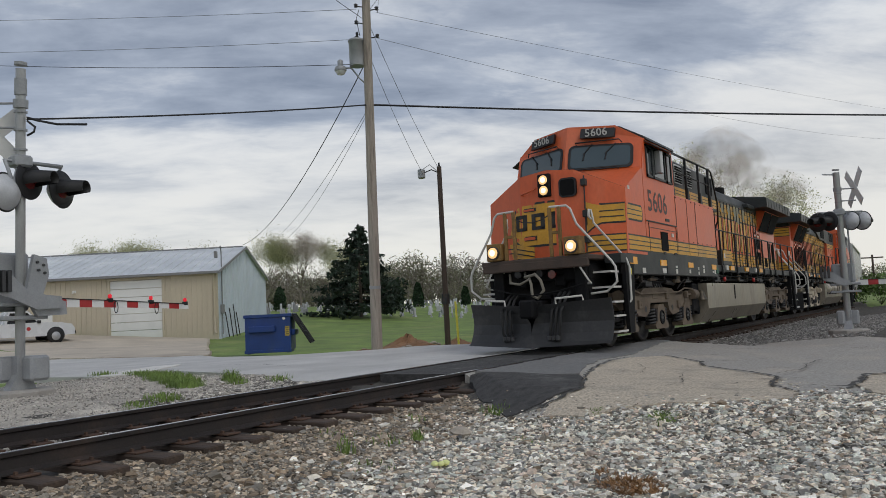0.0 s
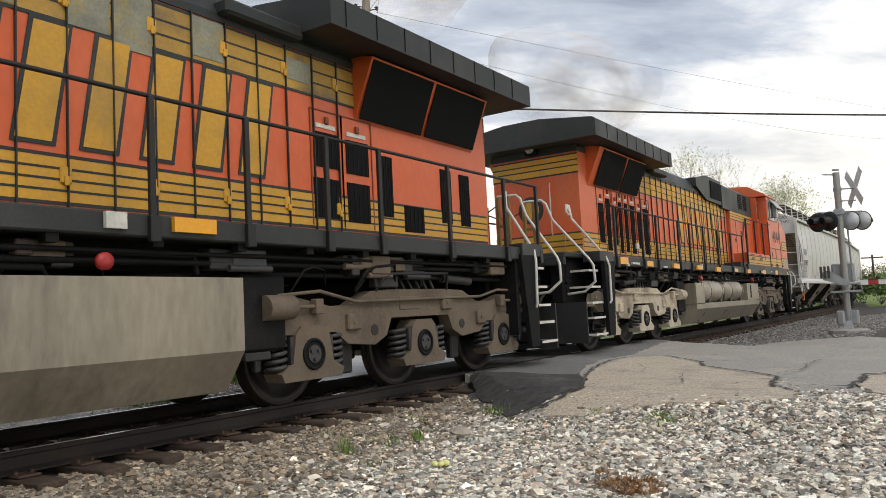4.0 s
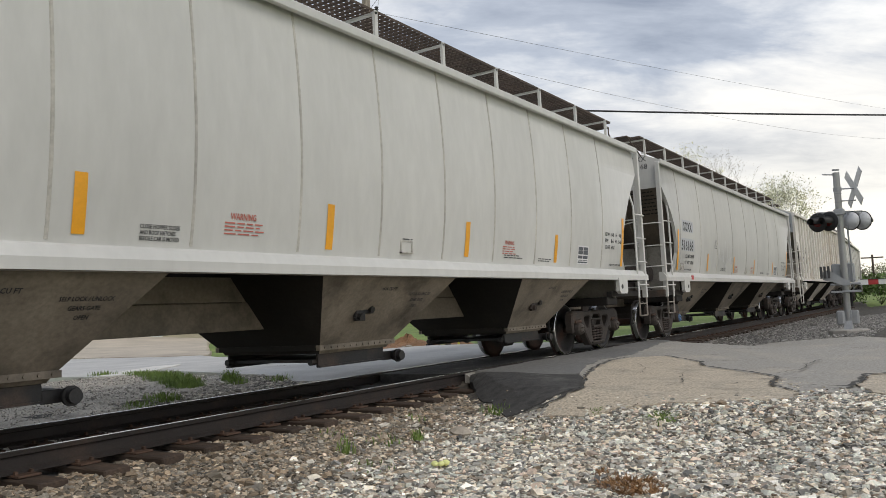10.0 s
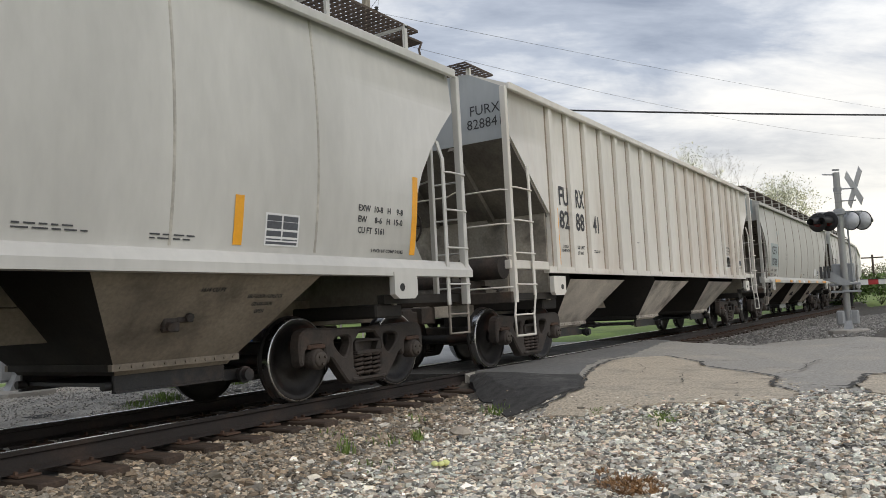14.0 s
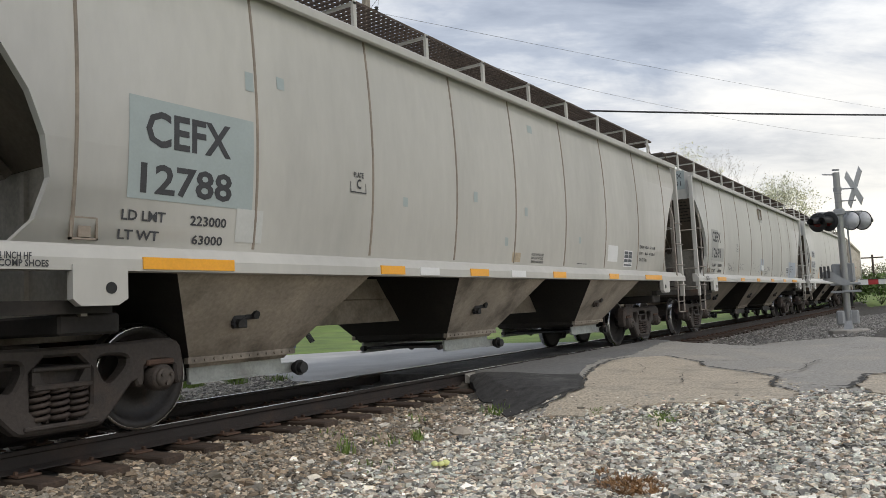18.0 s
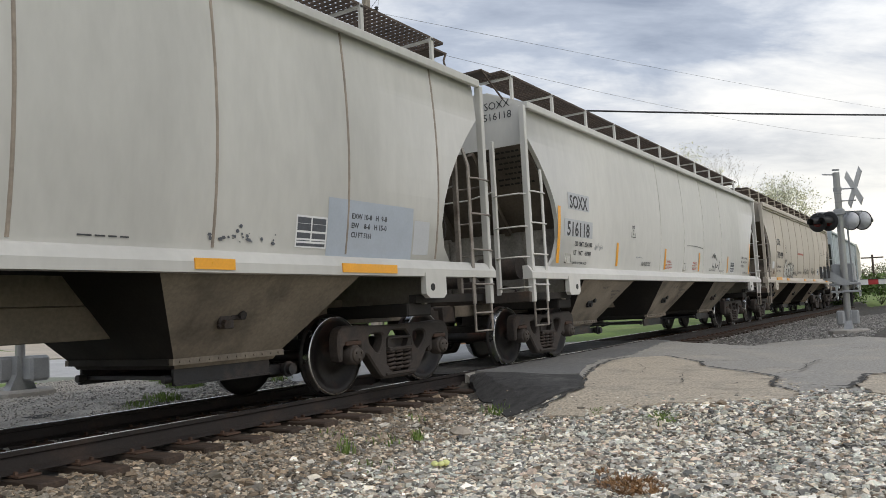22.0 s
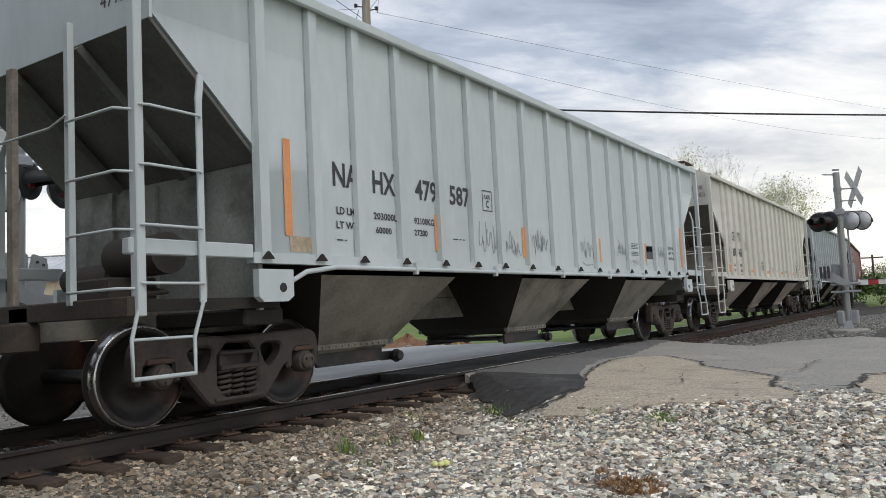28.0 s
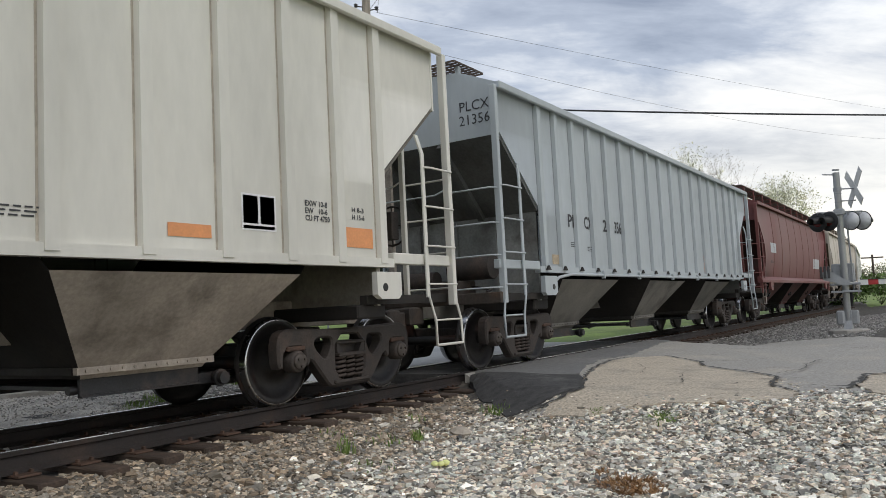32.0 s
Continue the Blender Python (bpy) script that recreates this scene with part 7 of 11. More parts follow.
        h = part("air_hose", b, M["rubber"], l)
        part("glad_hand", B().box(k * 10.83, k * 10.93, yy * 0.86 - 0.04, yy * 0.86 + 0.04, 0.24, 0.34, 0.015), M["steel_grey"], h)
    b = B().pipe([(k * 10.42, 0.30, 1.60), (k * 10.56, 0.22, 1.50), (k * 10.60, -0.02, 1.54), (k * 10.62, -0.14, 1.42), (k * 10.62, -0.20, 1.22), (k * 10.62, -0.06, 1.06), (k * 10.62, 0.06, 1.12), (k * 10.60, 0.08, 1.36), (k * 10.54, 0.16, 1.52)], 0.030, 8)
    part("jumper_cable", b, M["hose"], l)
    b = B().pipe([(k * 10.46, 0.62, 1.58), (k * 10.56, 0.56, 1.40), (k * 10.58, 0.34, 1.36), (k * 10.58, 0.10, 1.46)], 0.026, 8)
    part("jumper_cable", b, M["hose"], l)
    for yy in (-0.06, 0.42):
        b = B().tube((k * 10.34, yy, 1.60), (k * 10.50, yy, 1.56), 0.075, 12)
        part("cable_socket", b, M["steel_grey"], l)
    b = B().tube((k * 10.44, -0.34, 1.52), (k * 10.52, -0.34, 1.52), 0.085, 14)
    part("marker_lamp", b, M["red_lens"], l)
    b = B().pipe([(k * 10.50, -1.0, 1.30), (k * 10.62, -0.5, 1.18), (k * 10.72, 0.0, 1.12), (k * 10.62, 0.5, 1.18), (k * 10.50, 1.0, 1.30)], 0.016, 6)
    part("uncoupling_rod", b, M["loco_black"], l)
    # snow plow in two swept blades (front) or a flat end sheet
    if front:
        for s_ in (-1, 1):
            b = B()
            rows = []
            for z, dx in ((0.12, 0.26), (0.22, 0.18), (0.38, 0.08), (0.58, 0.02), (0.78, 0.04), (0.93, 0.12)):
                rows.append([(k * (10.80 - 0.36 * (i / 6) ** 1.3 + dx), s_ * (-0.005 + (0.16 * float(smooth(0.45, 0.85, z))) * (1 - i / 6) + 1.54 * i / 6), z + (0.08 * i / 6 if z > 0.9 else 0) + (0.05 * (i / 6) if z < 0.2 else 0)) for i in range(7)])
            v = [p for r_ in rows for p in r_]
            inn = [(x - k * 0.025, y, z) for x, y, z in v]
            m = len(v)
            f = [(i * 7 + j, i * 7 + j + 1, (i + 1) * 7 + j + 1, (i + 1) * 7 + j) for i in range(5) for j in range(6)]
            rim = [i for i in range(7)] + [7 * i + 6 for i in range(1, 6)] + [35 + j for j in range(5, -1, -1)] + [7 * i for i in range(4, 0, -1)]
            f2 = [tuple(reversed([q + m for q in t])) for t in f]
            f3 = [(rim[i], rim[(i + 1) % len(rim)], rim[(i + 1) % len(rim)] + m, rim[i] + m) for i in range(len(rim))]
            b.add(v + inn, f + f2 + f3)
            part("plow_blade", b, M["loco_plow"], l)
            # added black backing box that darkens the gap between the blades
            part("plow_brace", B().box(k * 10.20, k * 10.34, s_ * 0.03, s_ * 1.30, 0.20, 0.90, 0.02), M["loco_black"], l)
            b = B().pipe([(k * 10.86, s_ * 0.55, 0.94), (k * 10.88, s_ * 0.55, 1.04), (k * 10.76, s_ * 1.05, 1.07), (k * 10.74, s_ * 1.06, 0.98)], 0.018, 6)
            part("grab_iron", b, M["handrail_white"], l)
    else:
        b = B()
        b.plate([(k * 10.42, -1.45, 0.22), (k * 10.42, 1.45, 0.22), (k * 10.42, 1.45, 0.95), (k * 10.42, -1.45, 0.95)], (k * 0.03, 0, 0))
        part("end_sheet", b, M["loco_plow"], l)


M["primer"] = material("grey_green_primer", (0.27, 0.26, 0.20), 0.75, 0, 0.25, 3, 30, 0.05, 30, (0.42, 0.29, 0.06), 0.6, 3.5)
M["loco_plow"] = material("scuffed_black_plow", (0.024, 0.024, 0.025), 0.6, 0, 0.25, 1.5, 20, 0.1, 30, (0.10, 0.095, 0.09), 0.6, 1.2)


def emblem(parent, sg, x0, x1, z0, z1, y):
    """The railway's large yellow device on the hood, as plain slanted bars edged in dark grey."""
    n, gap, lean = 8, 0.27, 0.16
    w = (x1 - x0 - lean - gap * (n - 1)) / n
    for i in range(n):
        a = x0 + i * (w + gap)
        e = 0.035
        blk = part("emblem_edge", Build(sg).prism([(a - e, z0 - e), (a + w + e, z0 - e), (a + w + lean + e, z1 + e), (a + lean - e, z1 + e)], "y", y - 0.004, y + 0.002), M["loco_dark"], parent)
        part("emblem_block", Build(sg).prism([(a, z0), (a + w, z0), (a + w + lean, z1), (a + lean, z1)], "y", y - 0.008, y), M["yellow"], blk)


def locomotive(place, sg, spec):
    """A six-axle road engine, built with its nose to -x; sg -1 turns the plan round end for end while the near side stays at -y."""
    first = spec["first"]
    l = tagged(empty("locomotive"), spec["label"], "locomotive", "locomotives of the train")

    def B():
        return Build(sg)

    # underframe
    b = B()
    b.box(-10.3, 10.3, -1.05, 1.05, 1.38, 1.72, 0.03)
    part("underframe", b, M["loco_black"], l)
    b = B()
    lo = 1.46 if first else 1.62
    b.box(-9.45 if first else -9.25, -2.45, -1.53, 1.53, lo, 1.955 if first else 1.92, 0.015)
    part("cab_sill", b, M["loco_dark"], l)
    b = B()
    b.box(-2.45, 9.25, -1.50, 1.50, 1.62, 1.81, 0.015)
    part("walkway", b, M["loco_dark"], l)
    b = B()
    for i, x in enumerate(np.arange(-8.8, 9.2, 0.9)):
        b.box(x - 0.05, x + 0.05, -1.46, -1.36, lo - 0.07 if x < -2.5 else 1.55, 1.64)
    b.pipe([(-9.0, -1.3, 1.40), (9.0, -1.3, 1.46)], 0.03, 6)
    b.pipe([(-9.0, -1.36, 1.50), (9.0, -1.36, 1.52)], 0.022, 6)
    b.pipe([(-9.0, -1.22, 1.30), (-4, -1.22, 1.36), (-3.8, -1.22, 1.2)], 0.03, 6)
    b.pipe([(4.0, -1.22, 1.24), (4.2, -1.22, 1.36), (9.0, -1.22, 1.33)], 0.03, 6)
    part("piping", b, M["loco_black"], l)
    # nose: a blunt wedge, its top falling to the front corners
    b = B()
    pl = [(-9.47, -1.54), (-9.86, -0.62), (-9.90, 0.0), (-9.86, 0.62), (-9.50, 1.58), (-8.25, 1.53), (-8.75, 0.0), (-8.25, -1.53)]
    zt = [3.22, 3.66, 3.72, 3.66, 3.22, 3.78, 3.84, 3.78]
    n = len(pl)
    lean = [0.09, 0.08, 0.06, 0.08, 0.09, 0, 0, 0]
    v = [(x, y, 1.88) for x, y in pl] + [(x + q, y, z) for (x, y), z, q in zip(pl, zt, lean)]
    f = [(i, n + i, n + (i + 1) % n, (i + 1) % n) for i in range(n)]
    f += [(n, n + 7, n + 6, n + 1), (n + 1, n + 6, n + 2), (n + 2, n + 6, n + 3), (n + 3, n + 6, n + 5, n + 4), tuple(range(n))]
    b.add(v, f)
    part("nose", b, M["orange"], l)
    # matt dark top of the nose
    b = B()
    tp = [Vector((x + q + 0.05, y * 0.985, z + 0.012)) for (x, y), z, q in zip(pl, zt, lean)]
    b.add([tuple(p) for p in tp] + [(p.x, p.y, p.z - 0.02) for p in tp], [(0, 7, 6, 1), (1, 6, 2), (2, 6, 3), (3, 6, 5, 4), (0, 1, 9, 8), (1, 2, 10, 9), (2, 3, 11, 10), (3, 4, 12, 11)])
    part("nose_top", b, M["loco_dark"], l)
    # cab: side walls to a front that is bent in plan and leans back, roof with sloped shoulders
    b = B()
    xr = -5.98 if first else -6.19
    b.prism([(-8.20, 1.88), (-8.20, 3.80), (-7.98, 4.40), (-7.9, 4.47), (xr, 4.47), (xr, 1.88)], "y", -1.52, 1.52)
    cab = part("cab", b, M["orange"], l)
    b = B()
    lo_ = [(-8.28, -1.50, 3.70), (-8.88, 0, 3.70), (-8.28, 1.50, 3.70)]
    hi_ = [(-7.97, -1.515, 4.46), (-8.18, -0.98, 4.80), (-8.52, 0, 4.86), (-8.18, 0.98, 4.80), (-7.97, 1.515, 4.46)]
    bk = [(-7.2, -1.50, 3.70), (-7.2, 1.50, 3.70), (-7.2, -1.515, 4.46), (-7.2, -0.98, 4.80), (-7.2, 0, 4.86), (-7.2, 0.98, 4.80), (-7.2, 1.515, 4.46)]
    b.add(lo_ + hi_ + bk, [(0, 3, 4, 5, 1), (1, 5, 6, 7, 2), (0, 8, 10, 3), (2, 7, 14, 9), (3, 10, 11, 4), (4, 11, 12, 5), (5, 12, 13, 6), (6, 13, 14, 7)])
    part("cab_front", b, M["orange"], cab)
    b = B()
    b.prism([(-1.56, 4.44), (-1.54, 4.50), (-0.98, 4.83), (-0.3, 4.89), (0.3, 4.89), (0.98, 4.83), (1.54, 4.50), (1.56, 4.44)], "x", -7.9, -5.9)
    part("roof", b, M["loco_dark"] if first else M["orange"], cab)

    def scr(t, q, o):
        """On the cab front: t from the nose up to the roof edge, q from the middle out to the side."""
        y = abs(q)
        x0, x1, zz = -8.88 + 0.40 * y, -8.52 + 0.347 * y, 4.86 - 0.06 * y
        k = t * 0.98
        return (x0 + (x1 - x0) * k - o, q, 3.70 + (zz - 3.70) * k)

    for s_ in (-1, 1):
        def pane(a, c, t0, t1, r_, o):
            # rounded window outline on the cab front
            pts = []
            for cx, ct, a0 in ((c - r_, t1 - r_ * 0.9, 0), (a + r_, t1 - r_ * 0.9, 90), (a + r_, t0 + r_ * 0.9, 180), (c - r_, t0 + r_ * 0.9, 270)):
                for g in range(5):
                    an = math.radians(a0 + g * 22.5)
                    pts.append(scr(ct + r_ * 0.9 * math.sin(an), s_ * (cx + r_ * math.cos(an)), o))
            return pts if s_ < 0 else pts[::-1]
        b = B()
        b.plate(pane(0.07, 1.37, 0.10, 0.62, 0.12, 0.012), (-0.014, 0, 0))
        part("windscreen_gasket", b, M["black"], cab)
        b = B()
        b.plate(pane(0.125, 1.315, 0.15, 0.575, 0.09, 0.028), (-0.006, 0, 0))
        part("windscreen", b, M["windscreen"], cab)
        b = B()
        for a, c in ((1.02, 0.82), (0.55, 0.38)):
            b.pipe([scr(0.63, s_ * a, 0.05), scr(0.42, s_ * c, 0.055)], 0.014, 5)
            b.pipe([scr(0.46, s_ * (c + 0.03), 0.05), scr(0.30, s_ * (c + 0.0), 0.05)], 0.016, 5)
        part("wiper", b, M["black"], cab)
        b = B().pipe([scr(0.62, s_ * 0.22, 0.02), scr(0.66, s_ * 0.22, 0.10), scr(0.70, s_ * 1.1, 0.10), scr(0.64, s_ * 1.14, 0.02)], 0.013, 6)
        part("wiper_guard", b, M["black"], cab)
        b = B().pipe([scr(0.10, s_ * 0.2, 0.12), scr(0.13, s_ * 1.1, 0.10), scr(0.08, s_ * 1.1, 0.06)], 0.013, 6)
        part("grab_bar", b, M["black"], cab)
        # number boards under the roof edge, turned with the cab front
        nb = empty("number_board")
        nb.parent = cab
        b = B()
        a_, c_, z0, z1 = 0.32, 1.00, 0.755, 0.955
        b.plate([scr(z0, s_ * a_, 0.03), scr(z0, s_ * c_, 0.03), scr(z1, s_ * c_, 0.0), scr(z1, s_ * a_, 0.0)][::(1 if s_ > 0 else -1)], (-0.10, 0, 0.0))
        part("board", b, M["black"], nb)
        ang = math.atan2(0.347, 1) * s_
        cu = bpy.data.curves.new("lettering", "FONT")
        cu.body, cu.size, cu.resolution_u, cu.align_x, cu.offset = spec["number"], 0.245, 2, "CENTER", 0.004
        tmp = bpy.data.objects.new("lettering", cu)
        me = bpy.data.meshes.new_from_object(tmp)
        bpy.data.objects.remove(tmp)
        p0 = scr(z0, s_ * 0.66, 0.145)
        m4 = Matrix.Translation((p0[0], p0[1], p0[2] + 0.035)) @ Matrix.Rotation(-ang, 4, "Z") @ Matrix(((0, 0, -1, 0), (-1, 0, 0, 0), (0, 1, 0, 0), (0, 0, 0, 1)))
        if sg < 0:
            m4 = Matrix.Translation((-p0[0], p0[1], p0[2] + 0.035)) @ Matrix.Rotation(ang, 4, "Z") @ Matrix(((0, 0, 1, 0), (1, 0, 0, 0), (0, 1, 0, 0), (0, 0, 0, 1)))
        me.transform(m4)
        part("lettering", me, M["number_board"], nb)
        # cab side windows
        y = s_ * 1.522
        win = empty("side_window")
        win.parent = cab
        b = B()
        wins = ((-7.93, -7.50), (-7.49, -6.61), (-6.52, -6.14)) if first else ((-8.09, -7.71), (-7.62, -6.72), (-6.70, -6.32))
        for a, c in wins:
            for q in ((a, a + 0.05, 3.61, 4.33), (c - 0.05, c, 3.61, 4.33), (a, c, 3.61, 3.66), (a, c, 4.28, 4.33)):
                b.box(q[0], q[1], y - 0.03, y + 0.03, q[2], q[3])
        part("frame", b, M["alu_frame"] if not first else M["loco_dark"], win)
        for a, c in [(a + 0.05, c - 0.05) for a, c in wins]:
            b = B()
            b.box(a, c, y - 0.012, y + 0.012, 3.66, 4.28)
            part("pane", b, M["cab_glass"], win)
        b = B()
        b.box(-7.34, -7.18, y, y + s_ * 0.16, 3.74, 4.26, 0.02)
        part("wind_deflector", b, M["alu_frame"], cab)
        b = B()
        va, vb, vz, vy = (-7.95, -6.1, 4.26, 1.74) if first else (-7.98, -6.68, 4.05, 1.78)
        b.plate([(va, s_ * 1.52, 4.40), (vb, s_ * 1.52, 4.40), (vb, s_ * vy, vz), (va, s_ * vy, vz)], (0, 0, 0.02))
        part("sun_visor", b, M["loco_dark"] if first else M["alu_frame"], cab)
    # nose fittings
    b = B()
    b.box(-9.925, -9.80, -0.13, 0.15, 3.16, 3.64, 0.02)
    hb = part("headlight_box", b, M["loco_black"], l)
    for z in (3.29, 3.51):
        b = B().lathe([(0.0, -0.012), (0.085, -0.010), (0.098, 0.0)], (-9.93, 0.01, z), "x", 20)
        part("headlight", b, M["headlight"] if first else M["alu_frame"], hb)
        b = B().lathe([(0.0, -0.010), (0.050, -0.008), (0.055, 0.0)], (-9.941, 0.01, z), "x", 16)
        part("bulb", b, M["lamp_core"] if first else M["alu_frame"], hb)
    door = part("nose_door", B().plate([(-9.895, -0.20, 1.94), (-9.868, -0.84, 1.94), (-9.785, -0.84, 3.52), (-9.838, -0.20, 3.64)][::-1], (-0.012, 0, 0)), M["orange"], l)
    for r_, m_, o in ((0.0, "black", 0.0), (0.035, "loco_grille", 0.008)):
        b = B()
        q = 0.09 - r_ * 0.8
        ol = [(cy + q * math.cos(math.radians(a0 + g * 22.5)), cz + q * math.sin(math.radians(a0 + g * 22.5))) for cy, cz, a0 in ((-0.31 - r_ - q, 3.50 - r_ - q, 0), (-0.69 + r_ + q, 3.50 - r_ - q, 90), (-0.69 + r_ + q, 3.10 + r_ + q, 180), (-0.31 - r_ - q, 3.10 + r_ + q, 270)) for g in range(5)]
        b.prism(ol, "x", -9.875 - o, -9.80)
        part("door_window", b, M[m_], door)
    b = B()
    b.tube((-9.885, -0.85, 1.95), (-9.82, -0.85, 3.5), 0.014, 6)
    for z in (3.36, 2.72, 2.2):
        b.box(-9.90, -9.78, -0.90, -0.80, z - 0.07, z + 0.07, 0.01)
    part("hinge", b, M["loco_dark"], door)
    b = B().pipe([(-9.80, 0.55, 3.26), (-9.90, 0.55, 3.26), (-9.90, 0.25, 3.34), (-9.84, 0.25, 3.36)], 0.013, 6)
    part("grab_iron", b, M["orange"], l)
    for s_ in (-1, 1):
        b = B()
        b.box(-10.66, -10.40, s_ * 0.86 - 0.17, s_ * 0.86 + 0.17, 1.87, 2.22, 0.015)
        db = part("ditch_light_box", b, M["rust_post"], l)
        b = B().tube((-10.70, s_ * 0.86, 2.03), (-10.60, s_ * 0.86, 2.03), 0.135, 20)
        part("lamp_ring", b, M["steel_grey"], db)
        b = B().lathe([(0.0, -0.02), (0.09, -0.015), (0.112, 0.0)], (-10.705, s_ * 0.86, 2.03), "x", 20)
        part("ditch_light", b, M["headlight"] if first else M["alu_frame"], db)
        b = B().lathe([(0.0, -0.010), (0.058, -0.008), (0.062, 0.0)], (-10.724, s_ * 0.86, 2.03), "x", 16)
        part("bulb", b, M["lamp_core"] if first else M["alu_frame"], db)
    # swept yellow field on the nose with its dark edging, device blocks and lines
    def face_x(y, z, o):
        a = abs(y)
        x = -9.90 + 0.04 * a / 0.62 if a < 0.62 else -9.86 + 0.39 * (a - 0.62) / 0.92
        return x + (0.06 if a < 0.3 else 0.085) * (z - 1.88) / 1.6 - o

    def field(ylist, lower, upper, mt, o, name="nose_band"):
        b = B()
        v = []
        for y in ylist:
            for z in (lower(abs(y)), upper(abs(y))):
                v.append((face_x(y, z, o), y, z))
        b.add(v, [(2 * i, 2 * i + 1, 2 * i + 3, 2 * i + 2) for i in range(len(ylist) - 1)])
        part(name, b, M[mt], l)

    def wing(z_in, z_out):
        return lambda a: z_in + (z_out - z_in) * float(smooth(0.55, 1.12, a))

    Y = [float(q) for q in np.linspace(-1.53, 1.55, 36)]
    field(Y, wing(2.14, 2.50), wing(3.08, 2.92), "loco_dark", 0.006)
    field(Y, wing(2.185, 2.535), wing(3.035, 2.885), "yellow", 0.011)
    for zc in (2.64, 2.76):
        for s_ in (-1, 1):
            field([s_ * q for q in np.linspace(1.06, 1.505, 5)][::s_], lambda a: zc - 0.012, lambda a: zc + 0.012, "loco_dark", 0.015)
    low = [q for q in Y]
    sweep = lambda d: (lambda a: 1.93 + d - 0.14 * (1 - float(smooth(0.1, 1.0, a))))
    for d0, d1, mt, o in ((0.0, 0.36, "loco_dark", 0.008), (0.03, 0.33, "yellow", 0.013), (0.12, 0.145, "loco_dark", 0.017), (0.215, 0.24, "loco_dark", 0.017)):
        field([q for q in low if abs(q) > 0.30 and q < 0], sweep(d0), sweep(d1), mt, o)
        field([q for q in low if abs(q) > 0.30 and q > 0], sweep(d0), sweep(d1), mt, o)
    for yc, w in ((0.62, 0.30), (0.20, 0.32), (-0.24, 0.30), (-0.68, 0.32)):
        for q0, q1, zl, zh in ((yc - w / 2, yc - w / 2 + 0.10, 2.50, 2.84), (yc + w / 2 - 0.10, yc + w / 2, 2.50, 2.84), (yc - w / 2, yc + w / 2, 2.76, 2.84), (yc - w / 2, yc + w / 2, 2.50, 2.57)):
            field([q0, (q0 + q1) / 2, q1], lambda a: zl, lambda a: zh, "emblem_ink", 0.020, "emblem_block")
    for z0, z1 in ((2.89, 2.97), (2.28, 2.38)):
        for a0, a1, d, mt, o in ((-0.80, -0.24, 0.0, "loco_dark", 0.016), (-0.76, -0.28, 0.02, "orange", 0.021), (0.24, 0.80, 0.0, "loco_dark", 0.016), (0.28, 0.76, 0.02, "orange", 0.021)):
            mid = (z0 + z1) / 2
            field([a0, (a0 + a1) / 2, a1], lambda a: z0 + d, lambda a: z1 - d, mt, o, "emblem_core")
    for s_ in (-1, 1):
        y = s_ * 1.535
        # the band runs on round the corner and ends in a rounded tongue on the side of the nose
        for x1_, z0, z1, mt, o in ((-8.42, 2.56, 2.92, "loco_dark", 0.004), (-8.46, 2.60, 2.88, "yellow", 0.008), (-8.5, 2.68, 2.70, "loco_dark", 0.011), (-8.5, 2.78, 2.80, "loco_dark", 0.011)):
            b = B()
            r_ = (z1 - z0) / 2
            arc = [(x1_ - r_ * 0.5 + r_ * 0.5 * math.sin(a), (z0 + z1) / 2 - r_ * math.cos(a)) for a in np.linspace(0, math.pi, 7)]
            b.prism([(-9.36, z1), (-9.36, z0)] + arc, "y", y + s_ * o, y)
            part("side_band", b, M[mt], l)
        stripe_y = y if s_ < 0 else y + 0.004
        banded(l, sg, -9.38, -8.22, 1.97, 2.25, stripe_y)
    # behind the cab
    near_y = -1.52
    if first:
        b = B()
        b.box(-5.98, -2.42, -1.52, 1.52, 1.88, 3.40, 0.02)
        part("equipment_cabinet", b, M["orange"], l)
        banded(l, sg, -8.40, -2.44, 1.97, 2.25, near_y - 0.002, 2)
        b = B()
        for x in (-5.98, -5.05, -4.3):
            b.box(x - 0.006, x + 0.006, -1.528, -1.52, 1.92, 3.38)
        for x in np.arange(-5.9, -2.5, 0.42):
            b.box(x - 0.012, x + 0.012, -1.530, -1.52, 2.30, 2.325)
            b.box(x - 0.012, x + 0.012, -1.530, -1.52, 3.32, 3.345)
        part("panel_joint", b, M["loco_dark"], l)
        b = B()
        b.box(-8.16, -6.05, -1.545, -1.52, 2.615, 2.64)
        b.box(-6.08, -6.065, -1.532, -1.52, 1.92, 2.62)
        b.box(-8.035, -8.02, -1.532, -1.52, 1.92, 2.62)
        b.box(-8.035, -6.08, -1.532, -1.52, 2.49, 2.50)
        b.box(-6.84, -6.54, -1.530, -1.52, 2.70, 2.765)
        b.box(-7.0, -6.52, -1.545, -1.45, 1.50, 1.82)
        b.box(-7.15, -7.0, -1.545, -1.50, 1.93, 1.99)
        b.box(-6.35, -6.2, -1.545, -1.50, 1.93, 1.99)
        part("hatch_edge", b, M["loco_dark"], l)
        b = B()
        b.box(-7.25, -6.76, -1.535, -1.52, 2.01, 2.44)
        part("grille", b, M["loco_grille"], l)
        # dark upper casing with louvres
        b = B()
        b.prism([(-1.10, 3.48), (-1.10, 4.46), (-0.85, 4.64), (0.85, 4.64), (1.10, 4.46), (1.10, 3.48)], "x", -5.95, -0.3)
        part("upper_casing", b, M["loco_dark"], l)
        banded(l, sg, -5.9, -0.32, 3.56, 3.82, -1.105, 2)
        b = B()
        b.box(-1.45, -0.80, -1.13, -1.10, 3.92, 4.43, 0.01)
        part("intake_grille", b, M["loco_grille"], l)
        b = B()
